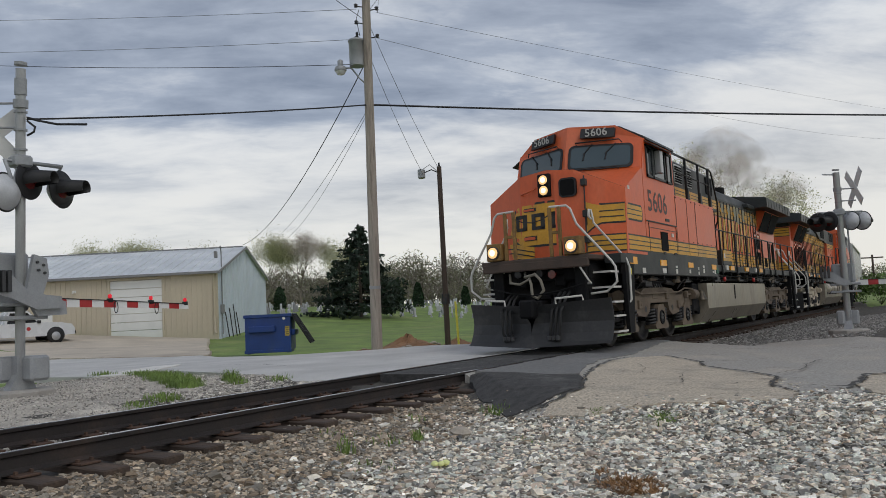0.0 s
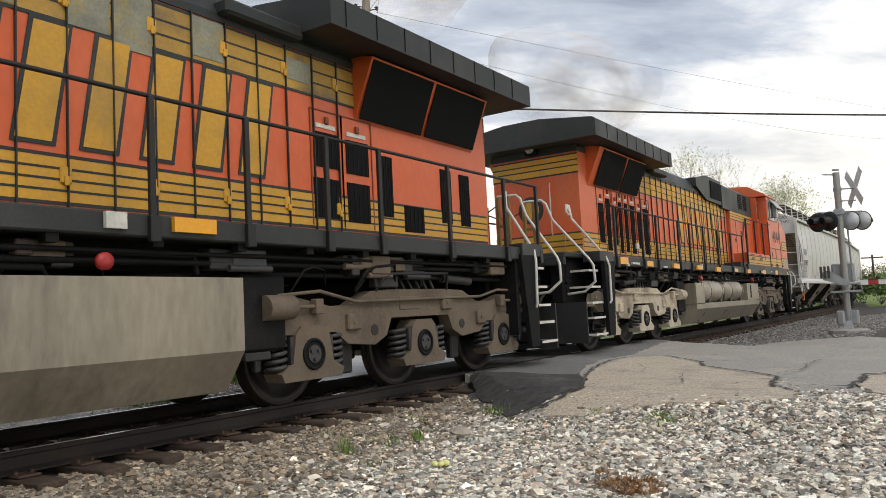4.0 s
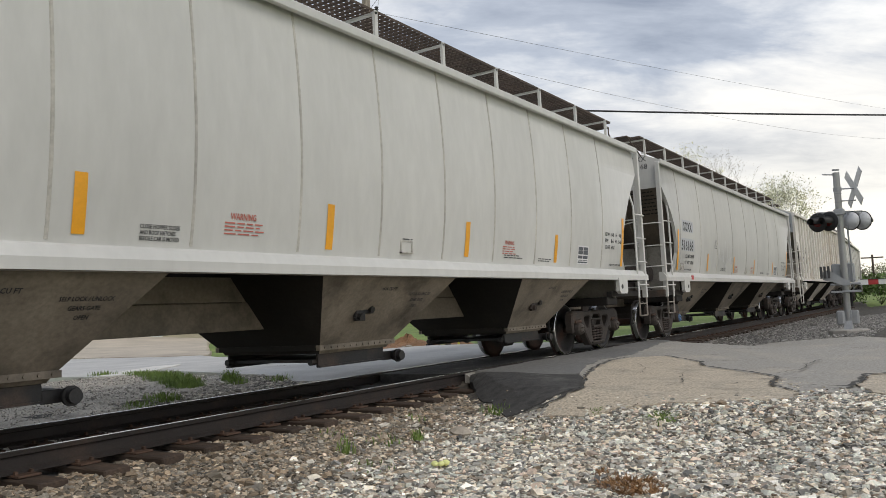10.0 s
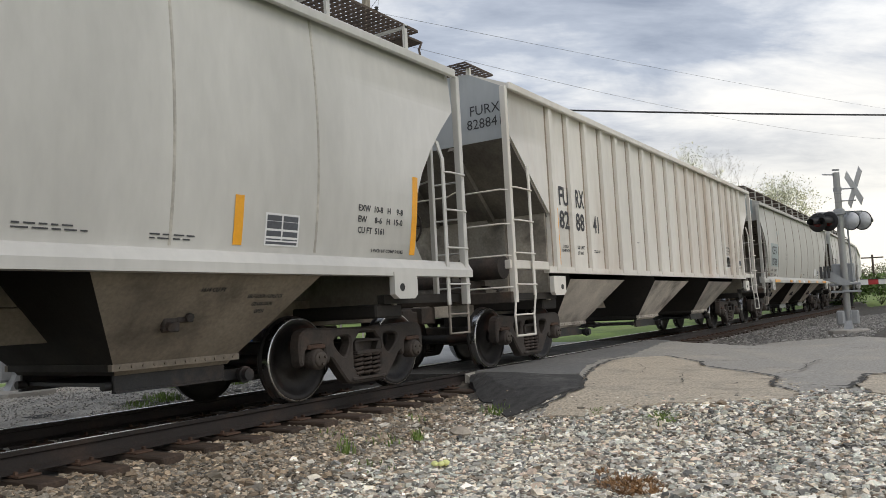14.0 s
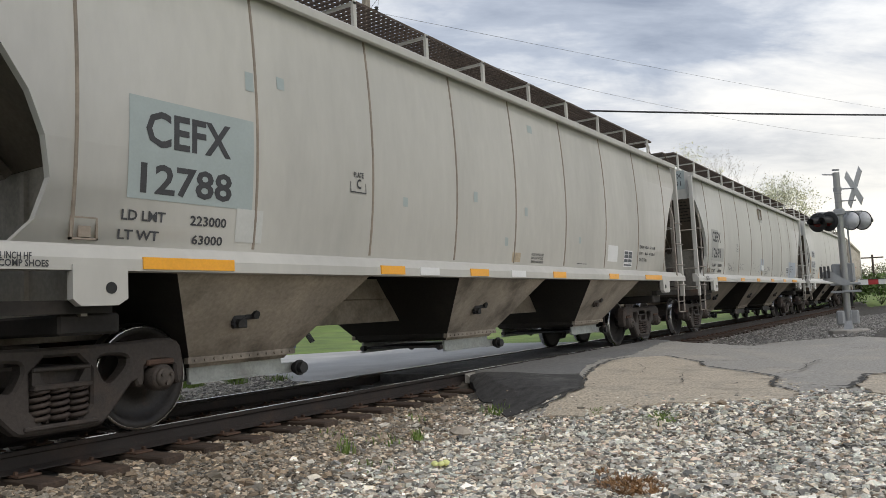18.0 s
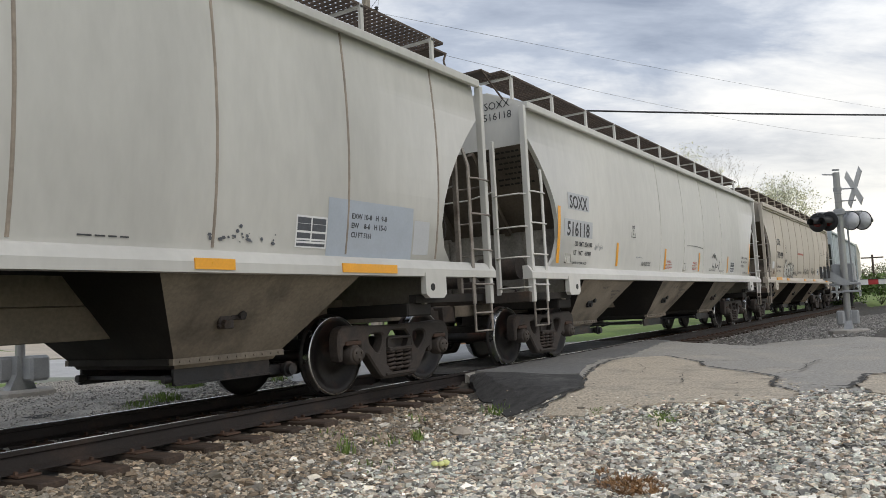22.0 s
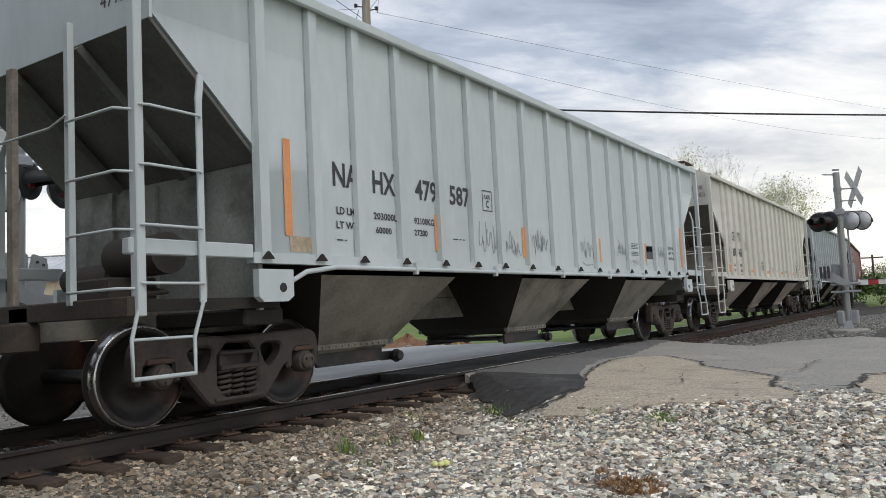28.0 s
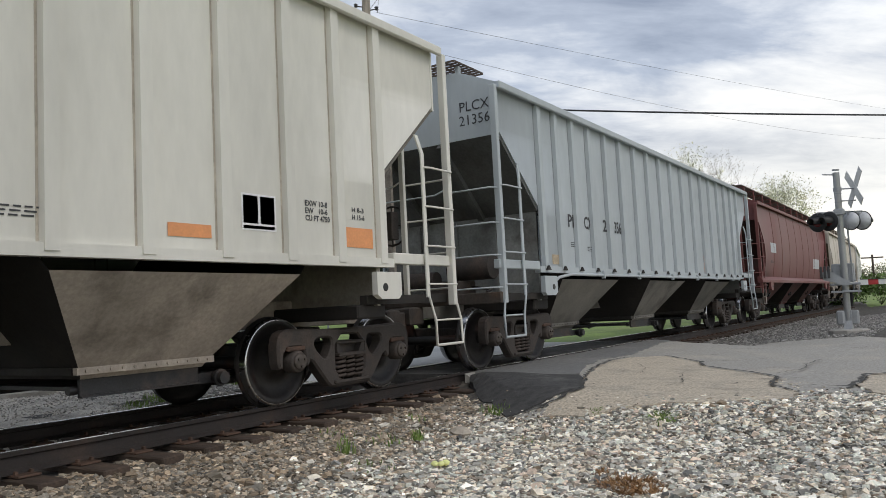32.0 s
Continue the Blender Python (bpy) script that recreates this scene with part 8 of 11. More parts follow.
        b.box(-1.48, -0.46, -1.46, -1.0, 1.82, 2.26, 0.02)
        tb = part("tool_box", b, M["loco_dark"], l)
        part("front_panel", B().box(-1.47, -0.47, -1.470, -1.455, 1.95, 2.25), M["yellow"], tb, "yellow front panel")
        for z in (2.045, 2.145):
            part("band", B().box(-1.24, -0.47, -1.474, -1.46, z - 0.008, z + 0.008), M["loco_dark"], tb)
        part("decal", B().box(-1.44, -1.28, -1.475, -1.455, 2.02, 2.16), M["decal"], tb)
        for xa in (-4.47, -3.56):
            b = B()
            b.box(xa, xa + 0.66, -1.115, -1.10, 3.92, 4.42)
            lv = part("louvre_frame", b, M["alu_frame"], l)
            for i in range(7):
                b = B().box(xa + 0.06, xa + 0.62, -1.130, -1.112, 3.95 + i * 0.064, 3.99 + i * 0.064)
                part("slat", b, M["loco_grille"], lv)
        b = B()
        b.pipe([(-5.85, -1.42, 3.42), (-5.85, -1.42, 4.48), (-2.2, -1.42, 4.49), (-1.98, -1.42, 4.44), (-1.35, -1.38, 3.62), (-1.05, -1.3, 3.32), (-0.45, -1.15, 3.2), (-0.30, -1.05, 3.1), (-0.28, -1.0, 2.9)], 0.024, 7)
        b.pipe([(-5.85, -1.42, 4.05), (-2.2, -1.42, 4.03)], 0.018, 6)
        for x in (-5.80, -4.55, -3.37, -2.36):
            b.box(x - 0.03, x + 0.03, -1.45, -1.39, 3.40, 4.48, 0.006)
            b.prism([(x - 0.10, 3.40), (x + 0.10, 3.40), (x + 0.03, 3.72), (x - 0.03, 3.72)], "y", -1.47, -1.43)
        part("roof_handrail", b, M["black"], l)
    else:
        # the cab's rear wall is set in; low boxes and a raised hand rail on the walkway
        b = B()
        b.box(-5.98, -2.6, -1.05, 1.05, 1.88, 4.20, 0.02)
        part("equipment_cabinet", b, M["orange"], l)
        b = B()
        b.box(-6.19, -2.75, -1.50, 1.50, 1.80, 2.31, 0.02)
        part("walkway_box", b, M["orange"], l)
        b = B()
        b.prism([(-6.18, 2.30), (-6.18, 4.40), (-5.84, 4.40), (-5.84, 2.30)], "y", -1.24, -1.0)
        part("cab_rear_wall", b, M["orange"], l)
        b = B()
        b.box(-6.15, -5.90, -1.255, -1.22, 3.64, 4.20, 0.05)
        part("door_window", b, M["cab_glass"], l)
        banded(l, sg, -8.40, -6.19, 1.86, 2.20, near_y - 0.002, 2)
        banded(l, sg, -6.18, -2.76, 1.86, 2.19, -1.502, 2)
        for xa in (-4.83, -3.60):
            for i in range(5):
                b = B().box(xa, xa + 0.44, -1.516, -1.50, 2.06 + i * 0.045, 2.08 + i * 0.045)
                part("louvre", b, M["loco_dark"], l)
        b = B()
        b.prism([(-1.06, 3.70), (-1.06, 4.40), (-0.85, 4.56), (0.85, 4.56), (1.06, 4.40), (1.06, 3.70)], "x", -5.95, -1.70)
        part("upper_casing", b, M["loco_dark"], l)
        banded(l, sg, -5.4, -2.6, 3.44, 3.68, -1.056, 2)
        for x in (-3.30, -4.30, -4.95):
            part("panel_joint", B().box(x - 0.006, x + 0.006, -1.058, -1.05, 2.35, 3.42), M["orange_dark"], l)
        for x, z in ((-4.0, 3.05), (-4.6, 2.95), (-3.15, 2.75)):
            part("latch", B().box(x - 0.04, x + 0.04, -1.075, -1.05, z - 0.06, z + 0.06, 0.01), M["orange_dark"], l)
        part("louvre", B().box(-6.67, -6.56, -1.53, -1.52, 2.27, 2.44), M["loco_dark"], l)
        for xa in (-5.08, -4.35):
            b = B()
            b.box(xa, xa + 0.53, -1.075, -1.06, 3.84, 4.38)
            lv = part("louvre_frame", b, M["loco_dark"], l)
            for i in range(8):
                b = B().box(xa + 0.05, xa + 0.48, -1.090, -1.072, 3.87 + i * 0.062, 3.91 + i * 0.062)
                part("slat", b, M["loco_grille"], lv)
        b = B()
        b.box(-7.27, -7.25, -1.532, -1.52, 1.82, 2.56)
        b.box(-8.37, -6.19, -1.54, -1.52, 2.575, 2.595)
        b.box(-6.20, -6.18, -1.53, -1.50, 1.82, 3.5)
        b.box(-8.37, -8.355, -1.532, -1.52, 1.82, 2.58)
        for x in (-6.29, -7.17, -7.36, -8.26):
            b.box(x - 0.05, x + 0.05, -1.55, -1.52, 1.92, 2.02, 0.02)
        part("hatch_edge", b, M["loco_dark"], l)
        b = B()
        b.box(-2.72, -1.74, -1.46, -0.96, 1.80, 1.98, 0.02)
        part("tool_box", b, M["loco_dark"], l)
    # long hood with rounded shoulders
    b = B()
    b.prism([(-0.95, 1.80), (-0.95, 4.00), (-0.86, 4.22), (-0.62, 4.38), (0, 4.42), (0.62, 4.38), (0.86, 4.22), (0.95, 4.00), (0.95, 1.80)], "x", -2.5, 9.26)
    hood = part("hood", b, M["orange"], l)
    b = B()
    b.prism([(-0.965, 3.92), (-0.97, 4.00), (-0.875, 4.235), (-0.63, 4.40), (0, 4.445), (0.63, 4.40), (0.875, 4.235), (0.97, 4.00), (0.965, 3.92)], "x", -2.5, 9.30)
    part("hood_roof", b, M["loco_dark"], hood)
    banded(hood, sg, -2.4, 9.2, 1.94, 2.30, -0.952, 3)
    banded(hood, sg, -2.4, 6.1, 3.46, 3.88, -0.952, 2, M["yellow_dirty"] if first else None)
    a0, a1 = spec["emblem"]
    emblem(hood, sg, a0, a1, 2.42, 3.40, -0.957)
    for x in np.arange(-2.2, 6.2, 0.42):
        part("door_joint", B().box(x - 0.006, x + 0.006, -0.978, -0.95, 1.86, 3.94), M["loco_dark"], hood)
    if first:
        # doors whose yellow band has worn to primer
        for x, z0, z1 in ((1.58, 3.47, 3.90), (2.42, 3.44, 3.92), (2.84, 3.36, 3.92), (3.68, 3.50, 3.90), (4.94, 3.56, 3.80), (0.74, 3.60, 3.88)):
            part("worn_patch", B().box(x + 0.012, x + 0.40, -0.962, -0.95, z0, z1), M["primer"], hood, "bare grey-green primer patch")
    b = B()
    for x in np.arange(-2.2, 6.2, 0.42):
        b.box(x - 0.005, x + 0.005, -0.961, -0.95, 2.36, 3.42)
    part("door_edge", b, M["orange_dark"], hood)
    for x in np.arange(-1.8, 5.8, 0.84):
        for z in (2.16, 3.66):
            b = B()
            b.box(x - 0.05, x + 0.05, -0.975, -0.95, z - 0.07, z + 0.07, 0.01)
            b.box(x - 0.02, x + 0.02, -0.99, -0.97, z - 0.09, z - 0.01, 0.005)
            part("latch", b, M["yellow"], hood)
    # grilled doors below the radiators
    xs = spec["grilles"]
    for x0, x1, z0, z1 in xs:
        b = B().box(x0, x1, -0.962, -0.95, z0, z1)
        g = part("grille", b, M["loco_grille"], hood)
        b = B()
        for i in range(5):
            x = x0 + (x1 - x0) * (i + 0.5) / 5
            b.box(x - 0.006, x + 0.006, -0.968, -0.96, z0, z1)
        part("grille_bar", b, M["loco_black"], g)
        if z1 > 2.95:
            # frame, latch and paper label of each grilled door
            b = B()
            for x in (x0 - 0.07, x1 + 0.07):
                b.box(x - 0.008, x + 0.008, -0.962, -0.95, 1.95, 3.30)
            b.box(x0 - 0.07, x1 + 0.07, -0.962, -0.95, 3.29, 3.305)
            part("door_edge", b, M["orange_dark"], hood)
            part("decal", B().box(x0 + 0.02, x1 - 0.04, -0.960, -0.95, z1 + 0.05, z1 + 0.10), M["decal"], hood)
            b = B()
            b.box((x0 + x1) / 2 - 0.03, (x0 + x1) / 2 + 0.03, -0.985, -0.95, z1 + 0.10, z1 + 0.19, 0.01)
            part("latch", b, M["orange_dark"], hood)
    # flared radiator intakes and the wide radiator cab
    for s_ in (-1, 1):
        part("radiator_flare", B().prism([(s_ * 0.95, 3.28), (s_ * 1.28, 4.02), (s_ * 0.90, 4.10)], "x", 6.1, 8.85), M["orange"], hood)
    for x0, x1 in ((6.14, 7.44), (7.52, 8.80)) if first else ((6.10, 7.18), (7.28, 8.60)):
        b = B()
        y0, y1 = -0.995, -1.252
        b.plate([(x0, y0 - 0.008, 3.31), (x1, y0 - 0.008, 3.31), (x1, y1 - 0.012, 3.99), (x0, y1 - 0.012, 3.99)], (0, -0.012, 0.005))
        part("screen", b, M["loco_grille"], hood)
    b = B()
    b.prism([(-1.56, 4.06), (-1.56, 4.38), (-1.50, 4.42), (-0.4, 4.56), (0.4, 4.56), (1.50, 4.42), (1.56, 4.38), (1.56, 4.06)], "x", 5.05, 9.74)
    part("radiator_wing", b, M["loco_dark"], hood)
    for x in np.arange(5.3, 9.7, 0.55):
        part("wing_joint", B().box(x - 0.006, x + 0.006, -1.568, -1.555, 4.08, 4.38), M["loco_black"], hood)
    b = B()
    b.box(4.0, 5.1, -1.12, 1.12, 3.98, 4.14, 0.03)
    part("wing_root", b, M["loco_dark"], hood)
    b = B()
    b.tube((3.9, 0, 4.40), (3.9, 0, 4.78), 0.38, 20, 0.40)
    part("exhaust_stack", b, M["loco_black"], hood)
    b = B()
    b.prism([(-1.72, 3.78), (-1.72, 4.53), (0.0, 4.53), (1.1, 4.34), (1.1, 4.10), (0.02, 3.80)], "y", -1.04, 1.04) if not first else b.box(-0.5, -0.3, -1.0, 1.0, 3.95, 4.44, 0.02)
    part("intake_box", b, M["loco_dark"], hood)
    b = B()
    b.box(-1.70, -0.41, -1.065, -1.03, 3.90, 4.42) if not first else b.box(-0.46, -0.34, -1.02, -0.99, 4.0, 4.3)
    part("intake_grille", b, M["loco_grille"], hood)
    # hood end with its lamp pair, number and round device
    banded(hood, sg, 9.27, 9.29, 1.94, 2.30, -0.6, 0)
    for z0, z1 in ((1.94, 2.30), (3.52, 3.86)):
        for q0, q1, mt, o in ((z0 - 0.03, z1 + 0.03, "loco_dark", 0.008), (z0, z1, "yellow", 0.012), (z0 + 0.11, z0 + 0.135, "loco_dark", 0.016), (z0 + 0.22, z0 + 0.245, "loco_dark", 0.016)):
            b = B().box(9.255, 9.26 + o, -0.955, 0.955, q0, q1)
            part("end_band", b, M[mt], hood)
    b = B()
    b.box(9.26, 9.42, -0.12, 0.12, 3.95, 4.45, 0.02)
    rl = part("rear_lamp_box", b, M["loco_black"], hood)
    for z in (4.08, 4.32):
        b = B().lathe([(0.10, 0.0), (0.09, 0.03), (0.0, 0.035)], (9.42, 0, z), "x", 16)
        part("rear_lamp", b, M["alu_frame"], rl)
    b = B().lathe([(0.28, 0.0), (0.28, 0.008)], (9.262, 0.12, 2.85), "x", 28)
    rd = part("round_emblem", b, M["loco_dark"], hood)
    b = B().lathe([(0.19, 0.0), (0.19, 0.006)], (9.272, 0.12, 2.85), "x", 24)
    part("emblem_core", b, M["yellow"], rd)
    b = B().pipe([(9.30, -0.35, 2.3), (9.33, -0.35, 2.35), (9.33, -0.35, 3.3), (9.30, -0.35, 3.35)], 0.012, 6)
    part("grab_iron", b, M["handrail_white"], hood)
    # handrails along the walkway
    r0, r1 = spec["rail"]
    posts = spec["posts"]
    for s_ in (-1, 1):
        hr = empty("handrail")
        hr.parent = l
        b = B().pipe([(r0, s_ * 1.49, 2.80), (r1, s_ * 1.49, 2.80)] if first else [(-6.26, s_ * 1.555, 3.41), (-6.1, s_ * 1.50, 3.41), (-2.80, s_ * 1.47, 3.39), (-2.70, s_ * 1.47, 3.37), (-2.16, s_ * 1.49, 2.78), (r1, s_ * 1.49, 2.78)], 0.02, 7)
        part("top_rail", b, M["black"], hr)
        for x in posts:
            b = B()
            b.box(x - 0.028, x + 0.028, s_ * 1.475, s_ * 1.52, 1.66, 2.80, 0.006)
            b.box(x - 0.05, x + 0.05, s_ * 1.49, s_ * 1.55, 1.58, 1.80, 0.008)
            part("post", b, M["black"], hr)
        if not first:
            for x, z in ((-2.7, 1.88), (-4.03, 2.30), (-5.33, 2.12)):
                b = B().box(x - 0.032, x + 0.032, s_ * 1.46, s_ * 1.51, z, 3.39, 0.006)
                part("post", b, M["black"], hr)
    # amber reflectors and paper labels on the sill
    for x0, x1, z0, z1 in spec["amber"]:
        part("reflector", B().box(x0, x1, -1.542, -1.50, z0, z1), M["amber"], l)
    for x0, x1, z0, z1 in spec["decals"]:
        part("decal", B().box(x0, x1, -1.540, -1.50, z0, z1), M["decal"], l)
    # fuel tank
    if first:
        b = B()
        b.prism([(-1.50, 1.30), (-1.50, 0.64), (-1.24, 0.27), (1.24, 0.27), (1.50, 0.64), (1.50, 1.30)], "x", -3.62, 3.76)
        tank = part("fuel_tank", b, M["tank"], l)
    else:
        b = B()
        b.prism([(-1.50, 0.78), (-1.50, 0.64), (-1.24, 0.27), (1.24, 0.27), (1.50, 0.64), (1.50, 1.30), (0.9, 1.30), (0.9, 0.78)], "x", -3.76, 3.62)
        tank = part("fuel_tank", b, M["tank"], l)
        for x0, x1 in ((-3.76, -2.12), (2.85, 3.62)):
            b = B().prism([(-1.50, 1.30), (-1.50, 0.76), (0.9, 0.76), (0.9, 1.30)], "x", x0, x1)
            part("tank_end", b, M["tank"], tank)
        for x0, x1 in ((0.69, 2.49), (-1.70, 0.17)):
            b = B().lathe([(0.02, x0 - 0.02), (0.16, x0), (0.26, x0 + 0.07), (0.30, x0 + 0.18), (0.30, x1 - 0.18), (0.26, x1 - 0.07), (0.16, x1), (0.02, x1 + 0.02)], (0, -1.22, 1.09), "x", 22)
            rs = part("air_reservoir", b, M["reservoir"], l)
            b = B()
            for x in (x0 + 0.3, x1 - 0.3):
                b.lathe([(0.30, x - 0.025), (0.306, x - 0.02), (0.306, x + 0.02), (0.30, x + 0.025)], (0, -1.22, 1.09), "x", 22)
                b.box(x - 0.08, x + 0.08, -1.46, -1.36, 0.78, 0.92, 0.01)
            part("strap", b, M["steel_grey"], rs)
        b = B()
        b.pipe([(0.36, -1.3, 1.1), (0.55, -1.32, 1.12), (0.74, -1.3, 1.1)], 0.04, 7)
        b.pipe([(0.5, -1.4, 0.8), (0.5, -1.42, 1.0), (0.6, -1.4, 1.25)], 0.02, 6)
        part("air_pipe", b, M["steel_dark"], l)
    b = B()
    b.box(-0.66 if first else -2.66, -0.56 if first else -2.55, -1.512, -1.50, 0.85, 1.26)
    part("sight_glass", b, M["loco_black"], tank)
    for x in ((-1.42, 2.42) if first else (-3.25, 2.84)):
        b = B().lathe([(0.02, -0.05), (0.07, -0.045), (0.07, 0.0), (0.04, 0.03)], (x, -1.42, 1.42), "y", 14)
        part("filler_cap", b, M["red"], tank)
    b = B().lathe([(0.15, 0.0), (0.125, 0.04), (0.095, 0.15), (0.07, 0.23), (0.02, 0.26)], (-3.72, -1.36, 0.87), "z", 18)
    part("bell", b, M["bell_brass"], l)
    b = B()
    b.box(-4.3, -3.7, -1.3, -0.6, 0.5, 1.3, 0.03)
    part("equipment_box", b, M["loco_black"], l)
    part("equipment_box", B().box(3.9, 4.5, -1.3, -0.6, 0.6, 1.35, 0.03), M["loco_black"], l)
    # brackets, valves, hoses and conduits hung under the walkway
    rg = random.Random(5 if first else 6)
    for x0, x1 in ((-8.9, -4.4), (-4.2, 4.2), (4.4, 8.9)):
        for i in range(7):
            xa, xb = sorted((rg.uniform(x0, x1), rg.uniform(x0, x1)))
            z0 = rg.uniform(1.36, 1.58)
            y = rg.uniform(-1.40, -1.20)
            b = B().pipe([(xa, y + 0.15, z0 - 0.25), (xa + 0.06, y, z0 - 0.04), (xa + 0.2, y, z0), (xb, y, z0 + rg.uniform(-0.05, 0.05)), (xb + 0.12, y + 0.1, z0 - 0.18)], rg.uniform(0.012, 0.03), 6)
            part("conduit", b, rg.choice((M["loco_black"], M["steel_dark"], M["rubber"], M["loco_black"])), l)
        for i in range(9):
            xa = rg.uniform(x0, x1)
            w, h = rg.uniform(0.06, 0.22), rg.uniform(0.08, 0.22)
            b = B()
            b.box(xa - w, xa + w, -1.40 + rg.uniform(0, 0.1), -1.15, 1.56 - h, 1.58, 0.012)
            if rg.random() < 0.5:
                b.tube((xa - w - 0.05, -1.34, 1.55 - h), (xa + w + 0.05, -1.34, 1.55 - h), 0.035, 8)
            part("valve_box", b, rg.choice((M["loco_black"], M["steel_dark"], M["steel_grey"], M["truck_brown"])), l)
    end_platform(l, sg, -11, -9, True)
    end_platform(l, sg, 11, 9, False)
    for k in (-1, 1):
        loco_truck(l, sg * k * 6.89, sg, spec["truck"][0 if sg * k < 0 else 1])
    # road number on the cab side
    lettering(spec["number"], l, M["road_number"], spec["num_x"], spec["num_z"], 0.455 if first else 0.42, -1.526, width=1.345 if first else 1.355, weight=0.02)
    for x0, x1, z0, z1, mt in spec.get("extra", ()):
        part("sticker", B().box(x0, x1, -1.546, -1.51, z0, z1), M[mt], l)
    CARS.append((l, place, 6.89))
    return l


locomotive(24.32, 1, dict(
    first=True, number="5606", num_x=-7.985, num_z=2.863, emblem=(0.28, 4.72), rail=(-2.35, 9.9), posts=(-1.88, -0.10, 1.42, 2.82, 3.85, 4.95, 5.85, 7.3, 8.8, 9.85), truck=(M["loco_truck"], M["loco_truck"]),
    label="leading orange and dark grey diesel locomotive, yellow bands, headlights lit",
    grilles=[(5.38, 5.78, 2.63, 3.04), (5.92, 6.34, 2.61, 3.02), (5.34, 5.76, 2.04, 2.50), (5.92, 6.34, 2.02, 2.50), (6.56, 6.82, 2.14, 2.92), (7.05, 7.50, 1.97, 2.32), (7.95, 8.22, 2.15, 2.92), (8.45, 8.72, 2.14, 2.90)],
    amber=[(-9.39, -8.96, 1.667, 1.815), (-7.45, -7.01, 1.67, 1.80), (-5.30, -4.88, 1.67, 1.795), (-3.10, -2.65, 1.66, 1.79), (-1.01, -0.57, 1.675, 1.80), (0.92, 1.36, 1.675, 1.80), (3.0, 3.44, 1.675, 1.80)],
    decals=[(-8.65, -8.46, 1.49, 1.60), (-7.32, -7.07, 1.506, 1.616), (-6.34, -6.20, 1.506, 1.616), (-6.34, -6.20, 1.64, 1.69), (-3.99, -3.86, 1.55, 1.66), (-3.99, -3.86, 1.68, 1.75), (-2.87, -2.73, 1.54, 1.65), (-3.05, -2.9, 1.57, 1.62), (-1.48, -1.27, 1.68, 1.81), (2.38, 2.56, 1.67, 1.80), (-5.25, -5.12, 1.53, 1.62), (-4.45, -4.37, 1.50, 1.58), (-4.45, -4.37, 1.62, 1.70), (-6.45, -6.33, 2.36, 2.44)],
    extra=[(-9.42, -9.34, 1.45, 1.58, "guy_yellow_paint"), (-9.25, -9.14, 3.20, 3.27, "decal"), (-2.66, -2.46, 1.56, 1.72, "green_paint")]))
locomotive(46.47, -1, dict(
    first=False, number="4044", num_x=6.815, num_z=2.822, emblem=(-1.70, 2.80), rail=(-2.0, 9.1), posts=(-1.95, -0.44, 1.07, 2.55, 3.83, 4.77, 6.42, 7.36, 8.95), truck=(M["truck_cream"], M["truck_brown"]),
    label="second orange and dark grey diesel locomotive running cab last, yellow bands",
    grilles=[(8.07, 8.35, 2.15, 2.97), (7.70, 7.935, 2.0, 3.10), (7.33, 7.49, 2.14, 2.98), (7.02, 7.19, 1.97, 3.09), (6.65, 6.84, 2.0, 3.09), (6.21, 6.47, 1.98, 3.08), (5.78, 6.02, 2.13, 2.97), (5.24, 5.61, 1.99, 3.07)],
    amber=[(-7.19, -6.76, 1.63, 1.78), (-9.52, -9.08, 1.66, 1.77), (-5.02, -4.57, 1.625, 1.75), (-2.69, -2.26, 1.62, 1.74), (-0.92, -0.50, 1.63, 1.735), (1.12, 1.56, 1.61, 1.74), (3.02, 3.46, 1.64, 1.74), (4.97, 5.41, 1.63, 1.74), (6.89, 7.34, 1.635, 1.75), (8.42, 8.85, 1.65, 1.785)],
    decals=[(8.35, 8.47, 1.62, 1.67), (7.74, 8.17, 1.66, 1.70), (5.9, 6.15, 1.63, 1.66), (-4.52, -4.30, 1.65, 1.72), (-6.15, -5.95, 1.70, 1.75), (2.95, 3.05, 1.64, 1.78)],
    extra=[(-9.30, -8.49, 1.93, 2.24, "worn_pale"), (7.72, 7.85, 1.99, 2.10, "decal"), (-7.9, -7.24, 1.66, 1.72, "olive_print"), (-4.25, -4.05, 1.64, 1.73, "loco_grille")]))


